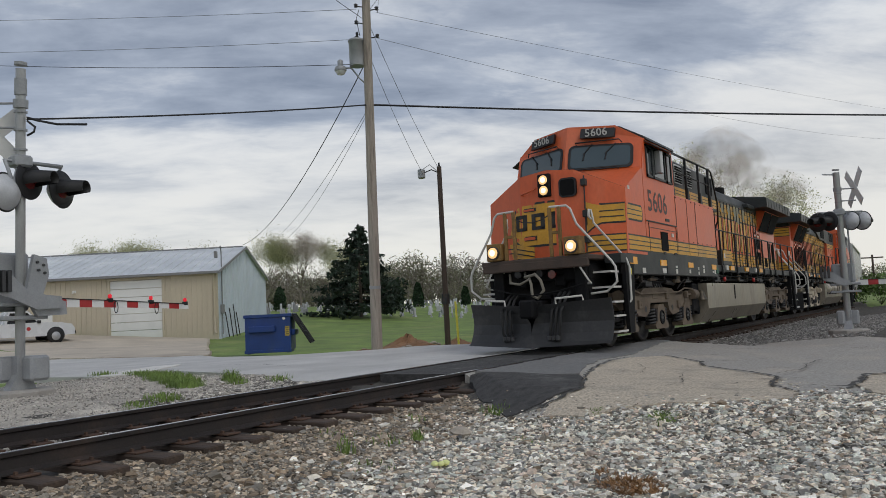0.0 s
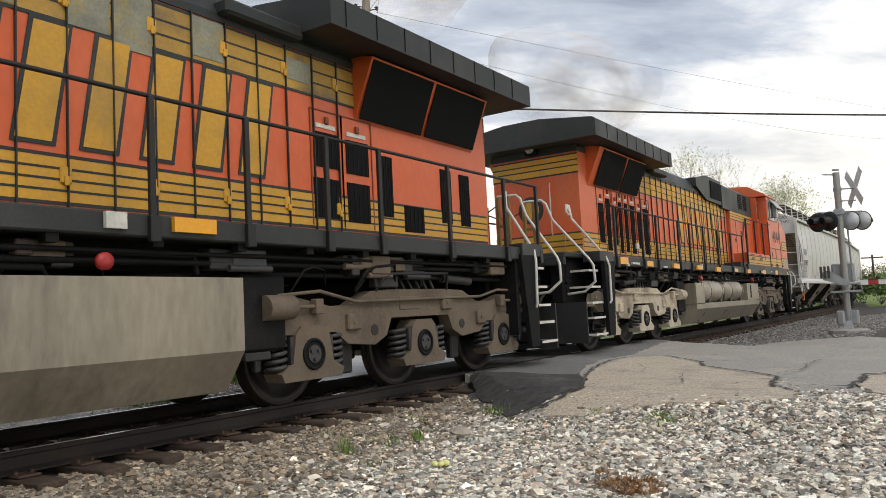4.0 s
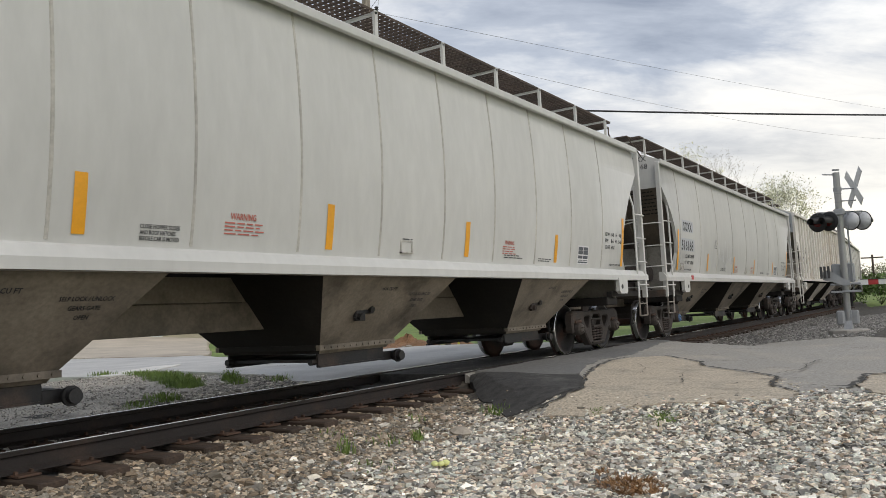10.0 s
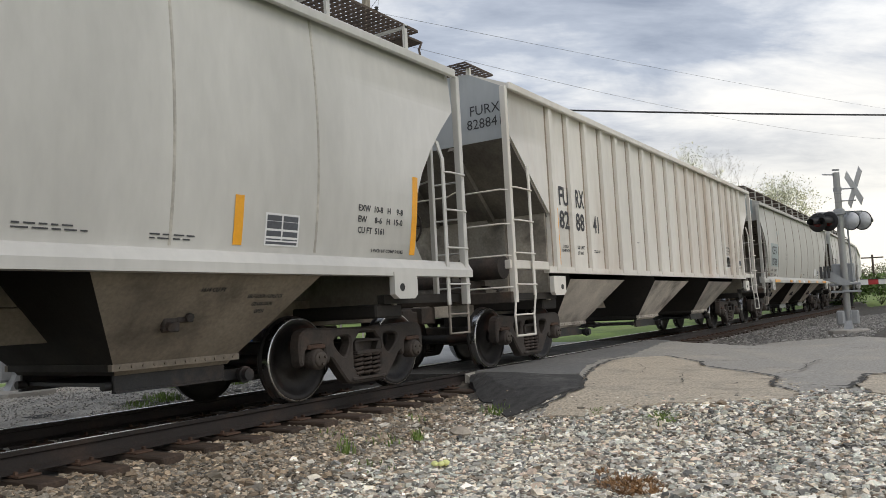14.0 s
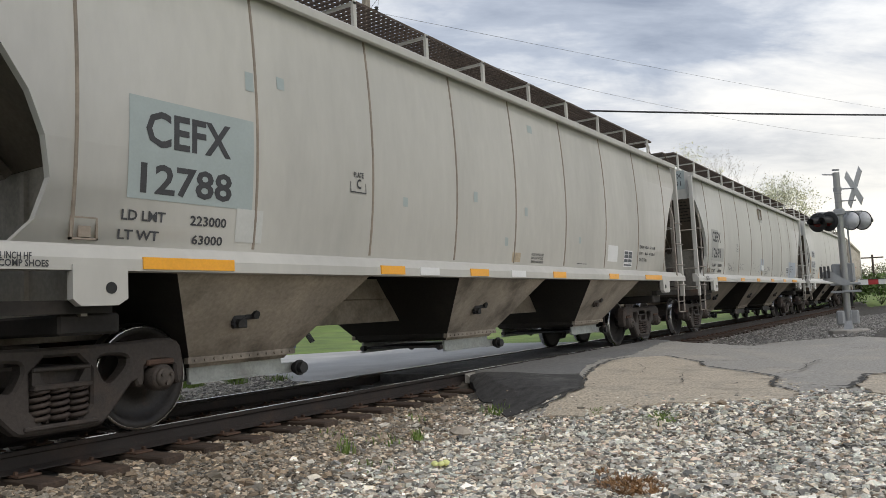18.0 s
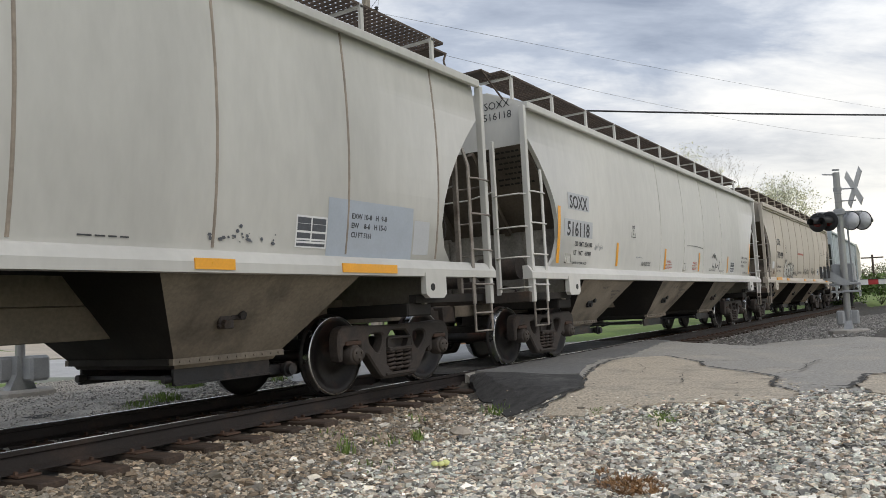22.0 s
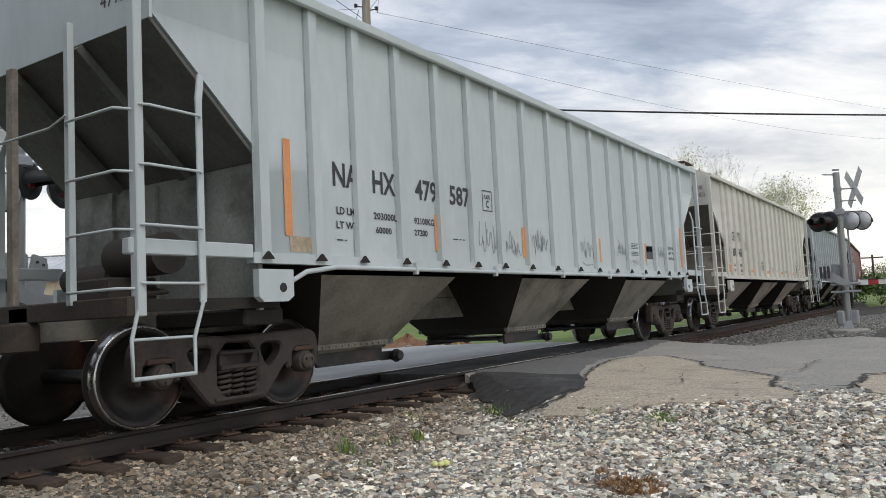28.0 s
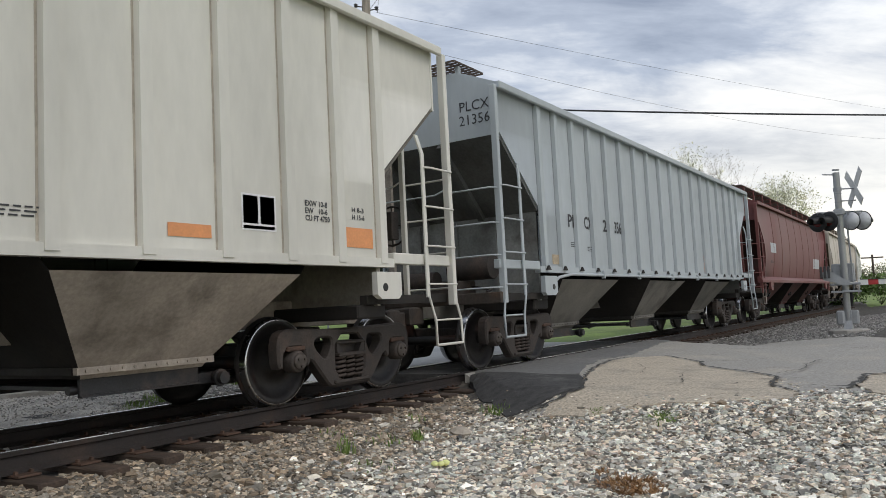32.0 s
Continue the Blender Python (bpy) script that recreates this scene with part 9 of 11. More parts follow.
def smoke_material():
    """Thin brown haze: its density falls off from the heart of a puff to the rim and is uneven."""
    m = bpy.data.materials.new("thin_brown_smoke")
    m.use_nodes = True
    nd, lk = m.node_tree.nodes, m.node_tree.links
    nd.clear()
    out = nd.new("ShaderNodeOutputMaterial")
    mix = nd.new("ShaderNodeMixShader")
    clear = nd.new("ShaderNodeBsdfTransparent")
    dif = nd.new("ShaderNodeBsdfDiffuse")
    dif.inputs[0].default_value = (0.46, 0.36, 0.26, 1)
    tc = nd.new("ShaderNodeTexCoord")
    dot = nd.new("ShaderNodeVectorMath")
    dot.operation = "DOT_PRODUCT"
    lk.new(tc.outputs["Object"], dot.inputs[0])
    dot.inputs[1].default_value = (0.88, 0.40, 0.25)
    ab = nd.new("ShaderNodeMath")
    ab.operation = "ABSOLUTE"
    lk.new(dot.outputs["Value"], ab.inputs[0])
    rim = nd.new("ShaderNodeMapRange")
    rim.interpolation_type = "SMOOTHSTEP"
    lk.new(ab.outputs[0], rim.inputs[0])
    for i, v in enumerate((0.15, 1.0, 0.0, 0.34)):
        rim.inputs[i + 1].default_value = v
    nz = nd.new("ShaderNodeTexNoise")
    nz.inputs["Scale"].default_value, nz.inputs["Detail"].default_value = 1.7, 5
    lk.new(tc.outputs["Object"], nz.inputs["Vector"])
    r2 = nd.new("ShaderNodeMapRange")
    lk.new(nz.outputs[0], r2.inputs[0])
    for i, v in enumerate((0.36, 0.62, 0.1, 1.0)):
        r2.inputs[i + 1].default_value = v
    k = nd.new("ShaderNodeMath")
    k.operation = "MULTIPLY"
    lk.new(rim.outputs[0], k.inputs[0])
    lk.new(r2.outputs[0], k.inputs[1])
    lk.new(k.outputs[0], mix.inputs[0])
    lk.new(clear.outputs[0], mix.inputs[1])
    lk.new(dif.outputs[0], mix.inputs[2])
    lk.new(mix.outputs[0], out.inputs[0])
    return m


M["smoke"] = smoke_material()


def exhaust_smoke(place, puffs, seed):
    sm = tagged(empty("exhaust_smoke"), "thin brown diesel exhaust drifting over the locomotive", "smoke", "exhaust smoke of the locomotives")
    rng = random.Random(seed)
    for x, y, z, rx, ry, rz in puffs:
        bm = bmesh.new()
        bmesh.ops.create_icosphere(bm, subdivisions=4, radius=1.0)
        ph = [rng.uniform(0, 6.28) for _ in range(3)]
        for v in bm.verts:
            c = v.co
            v.co = c * (1 + 0.10 * math.sin(3.1 * c.x + ph[0]) * math.sin(3.7 * c.z + ph[1]) + 0.06 * math.sin(6.3 * c.y + ph[2]))
        me = bpy.data.meshes.new("puff")
        bm.to_mesh(me)
        bm.free()
        me.shade_smooth()
        me.materials.append(M["smoke"])
        p = new("puff", me)
        p.parent = sm
        p.matrix_basis = pose(x, y, z) @ Matrix.Diagonal((rx, ry, rz, 1))
        p.visible_shadow = False
    CARS.append((sm, place, 6.89))


exhaust_smoke(24.32, ((4.9, 0, 5.7, 1.9, 1.4, 1.05), (7.6, 0.3, 6.4, 2.7, 1.7, 1.25)), 1)
exhaust_smoke(46.47, ((-6.4, 0.1, 6.0, 3.4, 1.6, 1.2),), 2)
# ------------------------------------------------------------ crossing signals
RIGHT = Vector((math.cos(PAN), -math.sin(PAN), 0))
AHEAD = Vector((math.sin(PAN), math.cos(PAN), 0))
M["mast"] = material("brushed_aluminium_mast", (0.40, 0.405, 0.41), 0.42, 0.6, 0.12, 3, 30, 0.04, 40, (0.26, 0.25, 0.24), 0.5, 1.5, (3, 3, 0.6))
M["lamp_back"] = material("pale_grey_lamp_housing", (0.52, 0.53, 0.55), 0.5, 0.1, 0.1, 4)
M["reflective_white"] = material("white_crossbuck_board", (0.62, 0.62, 0.60), 0.5, 0, 0.06, 3)


def frame_of(d, up=(0, 0, 1)):
    """A turn whose x looks along d."""
    x = Vector(d).normalized()
    z = Vector(up)
    y = z.cross(x).normalized()
    z = x.cross(y)
    return Matrix((x, y, z)).transposed().to_4x4()


def light_head(parent, at, facing, size=1.0):
    """Round black background, grey lamp housing behind it, long hood and red lens."""
    h = empty("light_head", Matrix.Translation(at) @ frame_of(facing) @ Matrix.Diagonal((size, size, size, 1)))
    h.parent = parent
    b = Build().lathe([(0.02, -0.012), (0.29, -0.012), (0.30, 0.0), (0.29, 0.012), (0.16, 0.016)], (0, 0, 0), "x", 28)
    part("background_disc", b, M["black"], h)
    b = Build().lathe([(0.03, -0.20), (0.12, -0.18), (0.24, -0.08), (0.275, -0.014)], (0, 0, 0), "x", 24)
    part("housing", b, M["lamp_back"], h, "pale grey lamp housing")
    b = Build()
    n = 14
    v = []
    for x, r in ((0.01, 0.165), (0.42, 0.115)):
        for i in range(n + 1):
            a = math.radians(-30 + 240 * i / n)
            v.append((x, r * math.cos(a), r * math.sin(a)))
            v.append((x, (r - 0.012) * math.cos(a), (r - 0.012) * math.sin(a)))
    m = (n + 1) * 2
    f = []
    for i in range(n):
        f.append((2 * i, 2 * i + 2, m + 2 * i + 2, m + 2 * i))
        f.append((2 * i + 1, m + 2 * i + 1, m + 2 * i + 3, 2 * i + 3))
        f.append((m + 2 * i, m + 2 * i + 2, m + 2 * i + 3, m + 2 * i + 1))
    b.add(v, f, True)
    part("hood", b, M["black"], h, "black sheet hood")
    b = Build().lathe([(0.145, 0.014), (0.10, 0.035), (0.0, 0.045)], (0, 0, 0), "x", 20)
    part("lens", b, M["red_lens"], h, "unlit red lens")


def crossing_signal(base, lean_top, heads, buck, buck_dir, arm_dir, arm_len, arm_z, mech_dir, label, tall):
    s = tagged(empty("crossing_signal", Matrix.Translation(base)), label, "crossing signal", "railway crossing signals")
    top = Vector(lean_top) - Vector(base)
    b = Build().tube((0, 0, 0.0), tuple(top * 0.98), 0.07 if tall else 0.085, 18)
    mast = part("mast", b, M["mast"], s)
    b = Build()
    b.tube(tuple(top * 0.86), tuple(top * 0.885), 0.105, 18)
    b.tube(tuple(top * 0.99), tuple(top), 0.09, 18)
    for t in (0.845, 0.79, 0.73):
        b.tube(tuple(top * t), tuple(top * (t + 0.006)), 0.094, 16)
    part("band", b, M["alu"], mast)
    if tall:
        b = Build().tube(tuple(top * 0.90), tuple(top * 0.95), 0.087, 16)
        part("bell", b, M["alu"], mast)
        b = Build().pipe([tuple(top * 0.83 + RIGHT * 0.1), tuple(top * 0.82 + RIGHT * 0.25), tuple(top * 0.805 + RIGHT * 0.55), tuple(top * 0.80 + RIGHT * 1.0)], 0.018, 7)
        b.pipe([tuple(top * 0.82 + RIGHT * 0.1), tuple(top * 0.80 + RIGHT * 0.22), tuple(top * 0.785 + RIGHT * 0.2), tuple(top * 0.775 + RIGHT * 0.1)], 0.016, 7)
        part("cable_arm", b, M["wire"], mast)
    else:
        b = Build().pipe([tuple(top * 0.965), tuple(top * 0.97 - RIGHT * 0.36)], 0.02, 7)
        part("bracket_arm", b, M["alu"], mast)
        b = Build().tube(tuple(top * 0.70 + RIGHT * 0.18), tuple(top * 0.25 + RIGHT * 0.22), 0.022, 8)
        part("conduit", b, M["alu"], mast)
    # crossbuck of two crossed boards
    cb = empty("crossbuck", Matrix.Translation(Vector(buck) - Vector(base)) @ frame_of(buck_dir))
    cb.parent = s
    for k in (-1, 1):
        b = Build()
        a = math.radians(45)
        ux, uz = math.cos(a), k * math.sin(a)
        L, w, y = 0.61, 0.115, 0.012 * k
        pts = [(ux * i * L - uz * j * w, y, uz * i * L + ux * j * w) for i, j in ((-1, -1), (1, -1), (1, 1), (-1, 1))]
        b.plate(pts, (0, 0.016, 0))
        part("board", b, M["reflective_white"], cb, "weathered white crossbuck board")
    b = Build()
    for t in (0.80, 0.875):
        q = top * t
        b.pipe([tuple(q), tuple(Vector((buck[0] - base[0], buck[1] - base[1], q.z)))], 0.018, 6)
    part("bracket", b, M["alu"], cb.parent)
    # lamp arm and heads
    b = Build()
    zc = heads[0][0][2] - base[2]
    t = zc / top.z
    c = top * (t + 0.055)
    for at, fc in heads:
        q = Vector(at) - Vector(base)
        b.pipe([tuple(c), tuple(Vector((q.x, q.y, c.z))), (q.x - fc[0] * 0.1, q.y - fc[1] * 0.1, q.z + 0.22), (q.x - fc[0] * 0.1, q.y - fc[1] * 0.1, q.z)], 0.028, 8)
    b.box(c.x - 0.13, c.x + 0.13, c.y - 0.13, c.y + 0.13, c.z - 0.09, c.z + 0.09, 0.03)
    part("lamp_arm", b, M["alu"], s)
    for at, fc in heads:
        light_head(s, Vector(at) - Vector(base), fc, 1.0 if tall else 0.86)
    # gate mechanism, counterweight and arm
    m = empty("gate_mechanism", Matrix.Translation(top * (arm_z - base[2]) / top.z) @ frame_of(arm_dir))
    m.parent = s
    b = Build()
    b.box(-0.42, 0.22, 0.10, 0.62, -0.12, 0.76, 0.03) if tall else b.box(-0.30, 0.26, 0.1, 0.5, 0.02, 0.52, 0.03)
    part("case", b, M["alu"], m)
    b = Build()
    b.box(-0.36, 0.36, -0.14, 0.5, -0.06, 0.0, 0.01)
    b.box(-0.36, 0.36, -0.14, 0.5, -0.26, -0.20, 0.01)
    part("bracket", b, M["alu"], m)
    for y in (-0.24, 0.72) if tall else (-0.16,):
        b = Build()
        b.prism([(-0.52, 0.30), (-0.44, 0.36), (-0.26, 0.30), (-0.02, 0.10), (0.12, 0.06), (0.12, -0.06), (-0.04, -0.08), (-0.26, 0.02), (-0.52, 0.10)] if not tall else [(-0.62, 0.34), (-0.50, 0.46), (-0.30, 0.40), (0.0, 0.12), (0.50, 0.08), (0.52, -0.10), (0.1, -0.12), (-0.30, 0.05), (-0.62, 0.14)], "y", y - 0.03, y + 0.03)
        part("counterweight_arm", b, M["alu"], m)
    if tall:
        b = Build().prism([(0.10, 0.72), (0.30, 0.66), (0.34, 0.42), (0.24, 0.12), (0.62, 0.0), (0.64, -0.20), (0.15, -0.22), (-0.05, 0.1)], "y", -0.20, -0.13)
        part("arm_casting", b, M["alu"], m)
        b = Build()
        for bx, bz in ((0.14, 0.60), (0.24, 0.56), (0.16, 0.48), (0.26, 0.44)):
            b.tube((bx, -0.20, bz), (bx, -0.225, bz), 0.022, 6)
        part("bolt", b, M["steel_grey"], m)
    b = Build()
    for x in (-0.55, -0.46, -0.37):
        b.box(x - 0.03, x + 0.03, -0.34, -0.27, 0.14, 0.46, 0.01)
    part("counterweight", b, M["steel_grey"], m)
    b = Build().tube((0.1, 0.18, -0.2), (0.1, 0.18, -arm_z + base[2] + 0.6), 0.055, 10)
    part("cable_sleeve", b, M["rubber"], m)
    arm = empty("gate_arm", Matrix.Translation(top * (arm_z - base[2]) / top.z) @ frame_of(arm_dir))
    arm.parent = s
    n = max(4, int(arm_len / 0.24))
    for i in range(n):
        x0, x1 = 0.3 + (arm_len - 0.3) * i / n, 0.3 + (arm_len - 0.3) * (i + 1) / n
        h0 = 0.075 - 0.03 * i / n
        b = Build()
        sag = -0.035 * arm_len
        z0, z1 = sag * (x0 / arm_len) ** 1.5, sag * (x1 / arm_len) ** 1.5
        b.prism([(x0, z0 - h0), (x1, z1 - h0), (x1, z1 + h0), (x0, z0 + h0)], "y", -0.02, 0.02)
        part("stripe", b, M["red"] if i % 2 else M["white"], arm, "red reflective stripe" if i % 2 else "white reflective stripe")
    b = Build().pipe([(0.35, -0.03, 0.07), (arm_len * 0.5, -0.03, 0.055 - 0.0125 * arm_len), (arm_len * 0.98, -0.03, 0.05 - 0.035 * arm_len)], 0.008, 5)
    part("cable", b, M["wire"], arm)
    for t in (0.48, 0.74, 0.98):
        x, z = arm_len * t, -0.035 * arm_len * t ** 1.5
        b = Build().box(x - 0.05, x + 0.05, -0.03, 0.03, z + 0.02, z + 0.09, 0.01)
        lp = part("lamp_base", b, M["black"], arm)
        b = Build().lathe([(0.02, 0.0), (0.032, 0.015), (0.032, 0.05), (0.02, 0.068), (0.0, 0.072)], (x, 0, z + 0.09), "z", 14)
        part("lamp", b, M["red_lamp"], lp, "glowing red gate lamp")
        if t < 0.9:
            b = Build()
            b.pipe([(x + 0.08 + 0.04 * math.sin(a), -0.05, z - 0.06 + 0.10 * math.cos(a)) for a in np.linspace(0, 2 * math.pi, 13)], 0.007, 5)
            part("cable_loop", b, M["wire"], arm)
    # junction boxes at the foot, on a concrete base
    b = Build()
    b.prism([(-0.20, 0.0), (0.20, 0.0), (0.10, 0.22), (0.09, 0.5), (-0.09, 0.5), (-0.10, 0.22)], "y", -0.10, 0.10)
    part("foot", b, M["alu"], s)
    w = 0.15 if tall else 0.10
    for k in (-1, 1):
        q = RIGHT * (0.24 if tall else 0.19) * k
        b = Build().box(q.x - w, q.x + w, q.y - w, q.y + w, 0.12, 0.50, 0.04)
        part("junction_box", b, M["alu"], s)
    b = Build().lathe([(0.5, -0.5), (0.5, 0.0), (0.46, 0.03), (0.0, 0.03)], (0, 0, -0.03), "z", 8, False)
    part("foundation", b, M["concrete"], s, "square grey concrete foundation")
    return s


F = Vector((0.42, -0.91, 0))
crossing_signal((6.23, 4.94, 0.06), (6.04, 4.50, 4.96),
                [((6.22, 4.62, 3.20), F), ((6.73, 4.62, 3.11), F), ((5.88, 4.66, 2.99), -F)],
                (5.80, 4.86, 3.86), AHEAD * 0.45 + RIGHT * 0.4, (0.99, 0.10, 0), 3.32, 1.36, None,
                "silver crossing signal with lowered red and white gate arm", True)
base_r = Vector((23.12, -4.47, -0.11))
mid_r = Vector((22.90, -4.51, 2.76))
crossing_signal(tuple(base_r), (22.75, -4.54, 4.14),
                [(tuple(mid_r + RIGHT * -0.56 + AHEAD * 0.05), -RIGHT * 0.82 - AHEAD * 0.57), (tuple(mid_r + RIGHT * -0.34 + AHEAD * -0.1), -RIGHT * 0.82 - AHEAD * 0.57), (tuple(mid_r + RIGHT * 0.30), RIGHT * 0.84 + AHEAD * 0.54), (tuple(mid_r + RIGHT * 0.66 + AHEAD * 0.1), RIGHT * 0.84 + AHEAD * 0.54)],
                (23.04, -4.92, 3.63), AHEAD * 0.97 + RIGHT * 0.10, (0.12, -0.99, 0), 5.5, 1.12, None,
                "silver crossing signal with crossbuck, red lights and lowered gate", False)

# ------------------------------------------------------------ poles and wires


def overhead_wire(a, b_, sag, r, mat, label):
    a, b_ = Vector(a), Vector(b_)
    pts = []
    n = 16
    for i in range(n + 1):
        t = i / n
        p = a.lerp(b_, t)
        p.z -= sag * 4 * t * (1 - t)
        pts.append(tuple(p))
    return tagged(part("overhead_wire", Build().pipe(pts, r, 6), mat, None), label, "wire", "overhead wires")


def utility_pole():
    base, top = Vector((16.60, 6.34, -0.5)), Vector((15.98, 5.68, 10.6))
    p = tagged(empty("utility_pole", Matrix.Translation(base)), "tall weathered wooden utility pole with transformer and lamp", "utility pole", "poles along the road")
    d = top - base

    def at(z):
        return d * ((z - base.z) / d.z)

    part("shaft", Build().tube((0, 0, 0), tuple(d), 0.155, 18, 0.105), M["wood_pole"], p)
    c = at(8.02) - RIGHT * 0.30
    b = Build().lathe([(0.20, -0.36), (0.205, 0.30), (0.225, 0.31), (0.225, 0.36), (0.15, 0.40), (0.0, 0.41)], tuple(c), "z", 20)
    tr = part("transformer", b, M["alu"], p, "grey cylindrical transformer")
    b = Build().tube(tuple(c + Vector((0.05, 0, 0.38))), tuple(c + Vector((0.05, 0, 0.60))), 0.035, 10)
    part("bushing", b, M["steel_dark"], tr)
    # street lamp on a bent arm
    q = at(7.45)
    e = at(7.55) - RIGHT * 0.75
    b = Build().pipe([tuple(at(7.1)), tuple(at(7.35) - RIGHT * 0.25), tuple(at(7.62) - RIGHT * 0.45), tuple(e + Vector((0, 0, 0.12)))], 0.025, 8)
    la = part("lamp_arm", b, M["alu"], p)
    b = Build().lathe([(0.07, 0.12), (0.08, 0.28), (0.05, 0.32), (0.0, 0.33)], tuple(e), "z", 14)
    b.lathe([(0.15, 0.0), (0.17, 0.04), (0.14, 0.13), (0.06, 0.15)], tuple(e), "z", 16)
    part("lamp_head", b, M["alu"], la)
    b = Build().lathe([(0.0, -0.10), (0.10, -0.08), (0.145, 0.0)], tuple(e), "z", 16)
    part("lamp_glass", b, M["white"], la)
    for z, k in ((9.25, -1), (9.15, 1), (8.40, 1), (8.38, -1), (8.8, -1)):
        q = at(z)
        b = Build().pipe([tuple(q), tuple(q + RIGHT * 0.28 * k + Vector((0, 0, 0.05)))], 0.016, 6)
        b.lathe([(0.02, -0.05), (0.06, -0.03), (0.03, 0.0), (0.06, 0.03), (0.02, 0.06)], tuple(q + RIGHT * 0.28 * k + Vector((0, 0, 0.06))), "z", 10)
        part("insulator", b, M["steel_dark"], p)
    b = Build().tube(tuple(at(1.62)), tuple(at(1.70)), 0.160, 18)
    part("band", b, M["alu"], p)
    b = Build().pipe([tuple(at(9.2) - RIGHT * 0.2), tuple(at(8.95) - RIGHT * 0.28), tuple(at(8.5) - RIGHT * 0.2), tuple(c + Vector((0.05, 0, 0.6)))], 0.008, 5)
    b.pipe([tuple(at(9.2) + RIGHT * 0.1), tuple(at(9.5) + RIGHT * 0.35), tuple(at(9.1) + RIGHT * 0.3)], 0.008, 5)
    part("jumper", b, M["wire"], p)
    return base, at


POLE, pole_at = utility_pole()


def on_pole(z, k=0.0):
    return POLE + pole_at(z) + RIGHT * k


overhead_wire((6.93, 8.10, 4.89), on_pole(6.61), 0.07, 0.018, M["wire"], "thick black cable sagging to the pole")
overhead_wire(on_pole(6.61), (29.2, -6.3, 6.49), 0.06, 0.026, M["wire"], "thick black cable crossing over the track")
overhead_wire(on_pole(9.22, -0.28), (11.86, 18.75, 10.98), 0.06, 0.006, M["wire_grey"], "thin grey power wire")
overhead_wire(on_pole(8.40, -0.28), (11.99, 19.04, 10.02), 0.06, 0.006, M["wire_grey"], "thin grey power wire")
overhead_wire(on_pole(7.72, -0.1), (10.84, 16.54, 8.79), 0.10, 0.008, M["wire"], "thin black service wire")
overhead_wire(on_pole(8.95, -0.1), (14.0, 8.6, 11.9), 0.1, 0.008, M["wire"], "thin black service wire")
overhead_wire(on_pole(9.10, 0.28), (64.6, -3.87, 14.06), 0.12, 0.005, M["wire_grey"], "thin grey power wire over the line")
overhead_wire(on_pole(8.40, 0.28), (65.0, -3.66, 11.92), 0.55, 0.005, M["wire_grey"], "thin grey power wire over the line")
overhead_wire(on_pole(7.70, -0.1), (31.7, 28.2, 5.5), 0.9, 0.014, M["wire"], "black service wire to the metal building")
overhead_wire(on_pole(6.4, -0.1), (32.7, 27.0, 5.6), 0.5, 0.007, M["wire_grey"], "thin grey wire to the metal building")
overhead_wire(on_pole(6.3, -0.1), (33.2, 26.4, 5.6), 0.5, 0.007, M["wire_grey"], "thin grey wire to the metal building")
overhead_wire(on_pole(8.7, 0.1), (20.66, 6.68, 5.5), 0.15, 0.007, M["wire_grey"], "thin grey wire to the lamp post")
overhead_wire(on_pole(7.8, 0.1), (20.4, 7.1, 5.3), 0.15, 0.007, M["wire_grey"], "thin grey wire to the lamp post")


def lamp_post():
    base, top = Vector((21.03, 6.93, -0.6)), Vector((20.64, 6.67, 5.6))
    p = tagged(empty("lamp_post", Matrix.Translation(base)), "dark wooden post with a small yard lamp", "lamp post", "poles along the road")
    d = top - base
    part("shaft", Build().tube((0, 0, 0), tuple(d), 0.095, 14, 0.075), M["wood_dark"], p)
    q = d * 0.985
    b = Build().pipe([tuple(d * 0.965), tuple(d * 0.985 - RIGHT * 0.25), tuple(d * 0.97 - RIGHT * 0.5)], 0.018, 7)
    b.pipe([tuple(d * 0.965), tuple(d * 1.012 - RIGHT * 0.3), tuple(d * 0.99 - RIGHT * 0.52)], 0.010, 6)
    part("lamp_arm", b, M["steel_dark"], p)
    c = d * 0.965 - RIGHT * 0.58
    part("lamp_head", Build().box(c.x - 0.1, c.x + 0.1, c.y - 0.1, c.y + 0.1, c.z - 0.15, c.z + 0.15, 0.03), M["alu"], p)
    q = d * 0.28
    part("band", Build().box(q.x - 0.1, q.x + 0.1, q.y - 0.1, q.y + 0.1, q.z, q.z + 0.35, 0.02), M["steel_dark"], p)
    b = Build().tube(tuple(d * 0.99), tuple(d * 1.02), 0.03, 8)
    part("cap", b, M["steel_dark"], p)


lamp_post()
part_m = Build().tube((20.37, 6.09, -0.25), (20.24, 6.06, 1.20), 0.035, 8)
M["guy_yellow"] = material("yellow_plastic", (0.75, 0.68, 0.10), 0.45, 0, 0.08)
tagged(part("marker_post", part_m, M["guy_yellow"], None), "thin bright yellow plastic marker post", "marker post")
fp = tagged(empty("far_pole", pose(125.6, 2.5, 1.5)), "distant wooden pole with one crossarm", "utility pole")
part("shaft", Build().tube((0, 0, 0), (0, 0, 4.4), 0.16, 8, 0.13), M["wood_dark"], fp)
b = Build()
c = RIGHT * 1.6
b.plate([tuple(-c + Vector((0, 0, 3.9))), tuple(c + Vector((0, 0, 3.9))), tuple(c + Vector((0, 0, 4.08))), tuple(-c + Vector((0, 0, 4.08)))], (0.12, 0.06, 0))
part("crossarm", b, M["wood_dark"], fp)

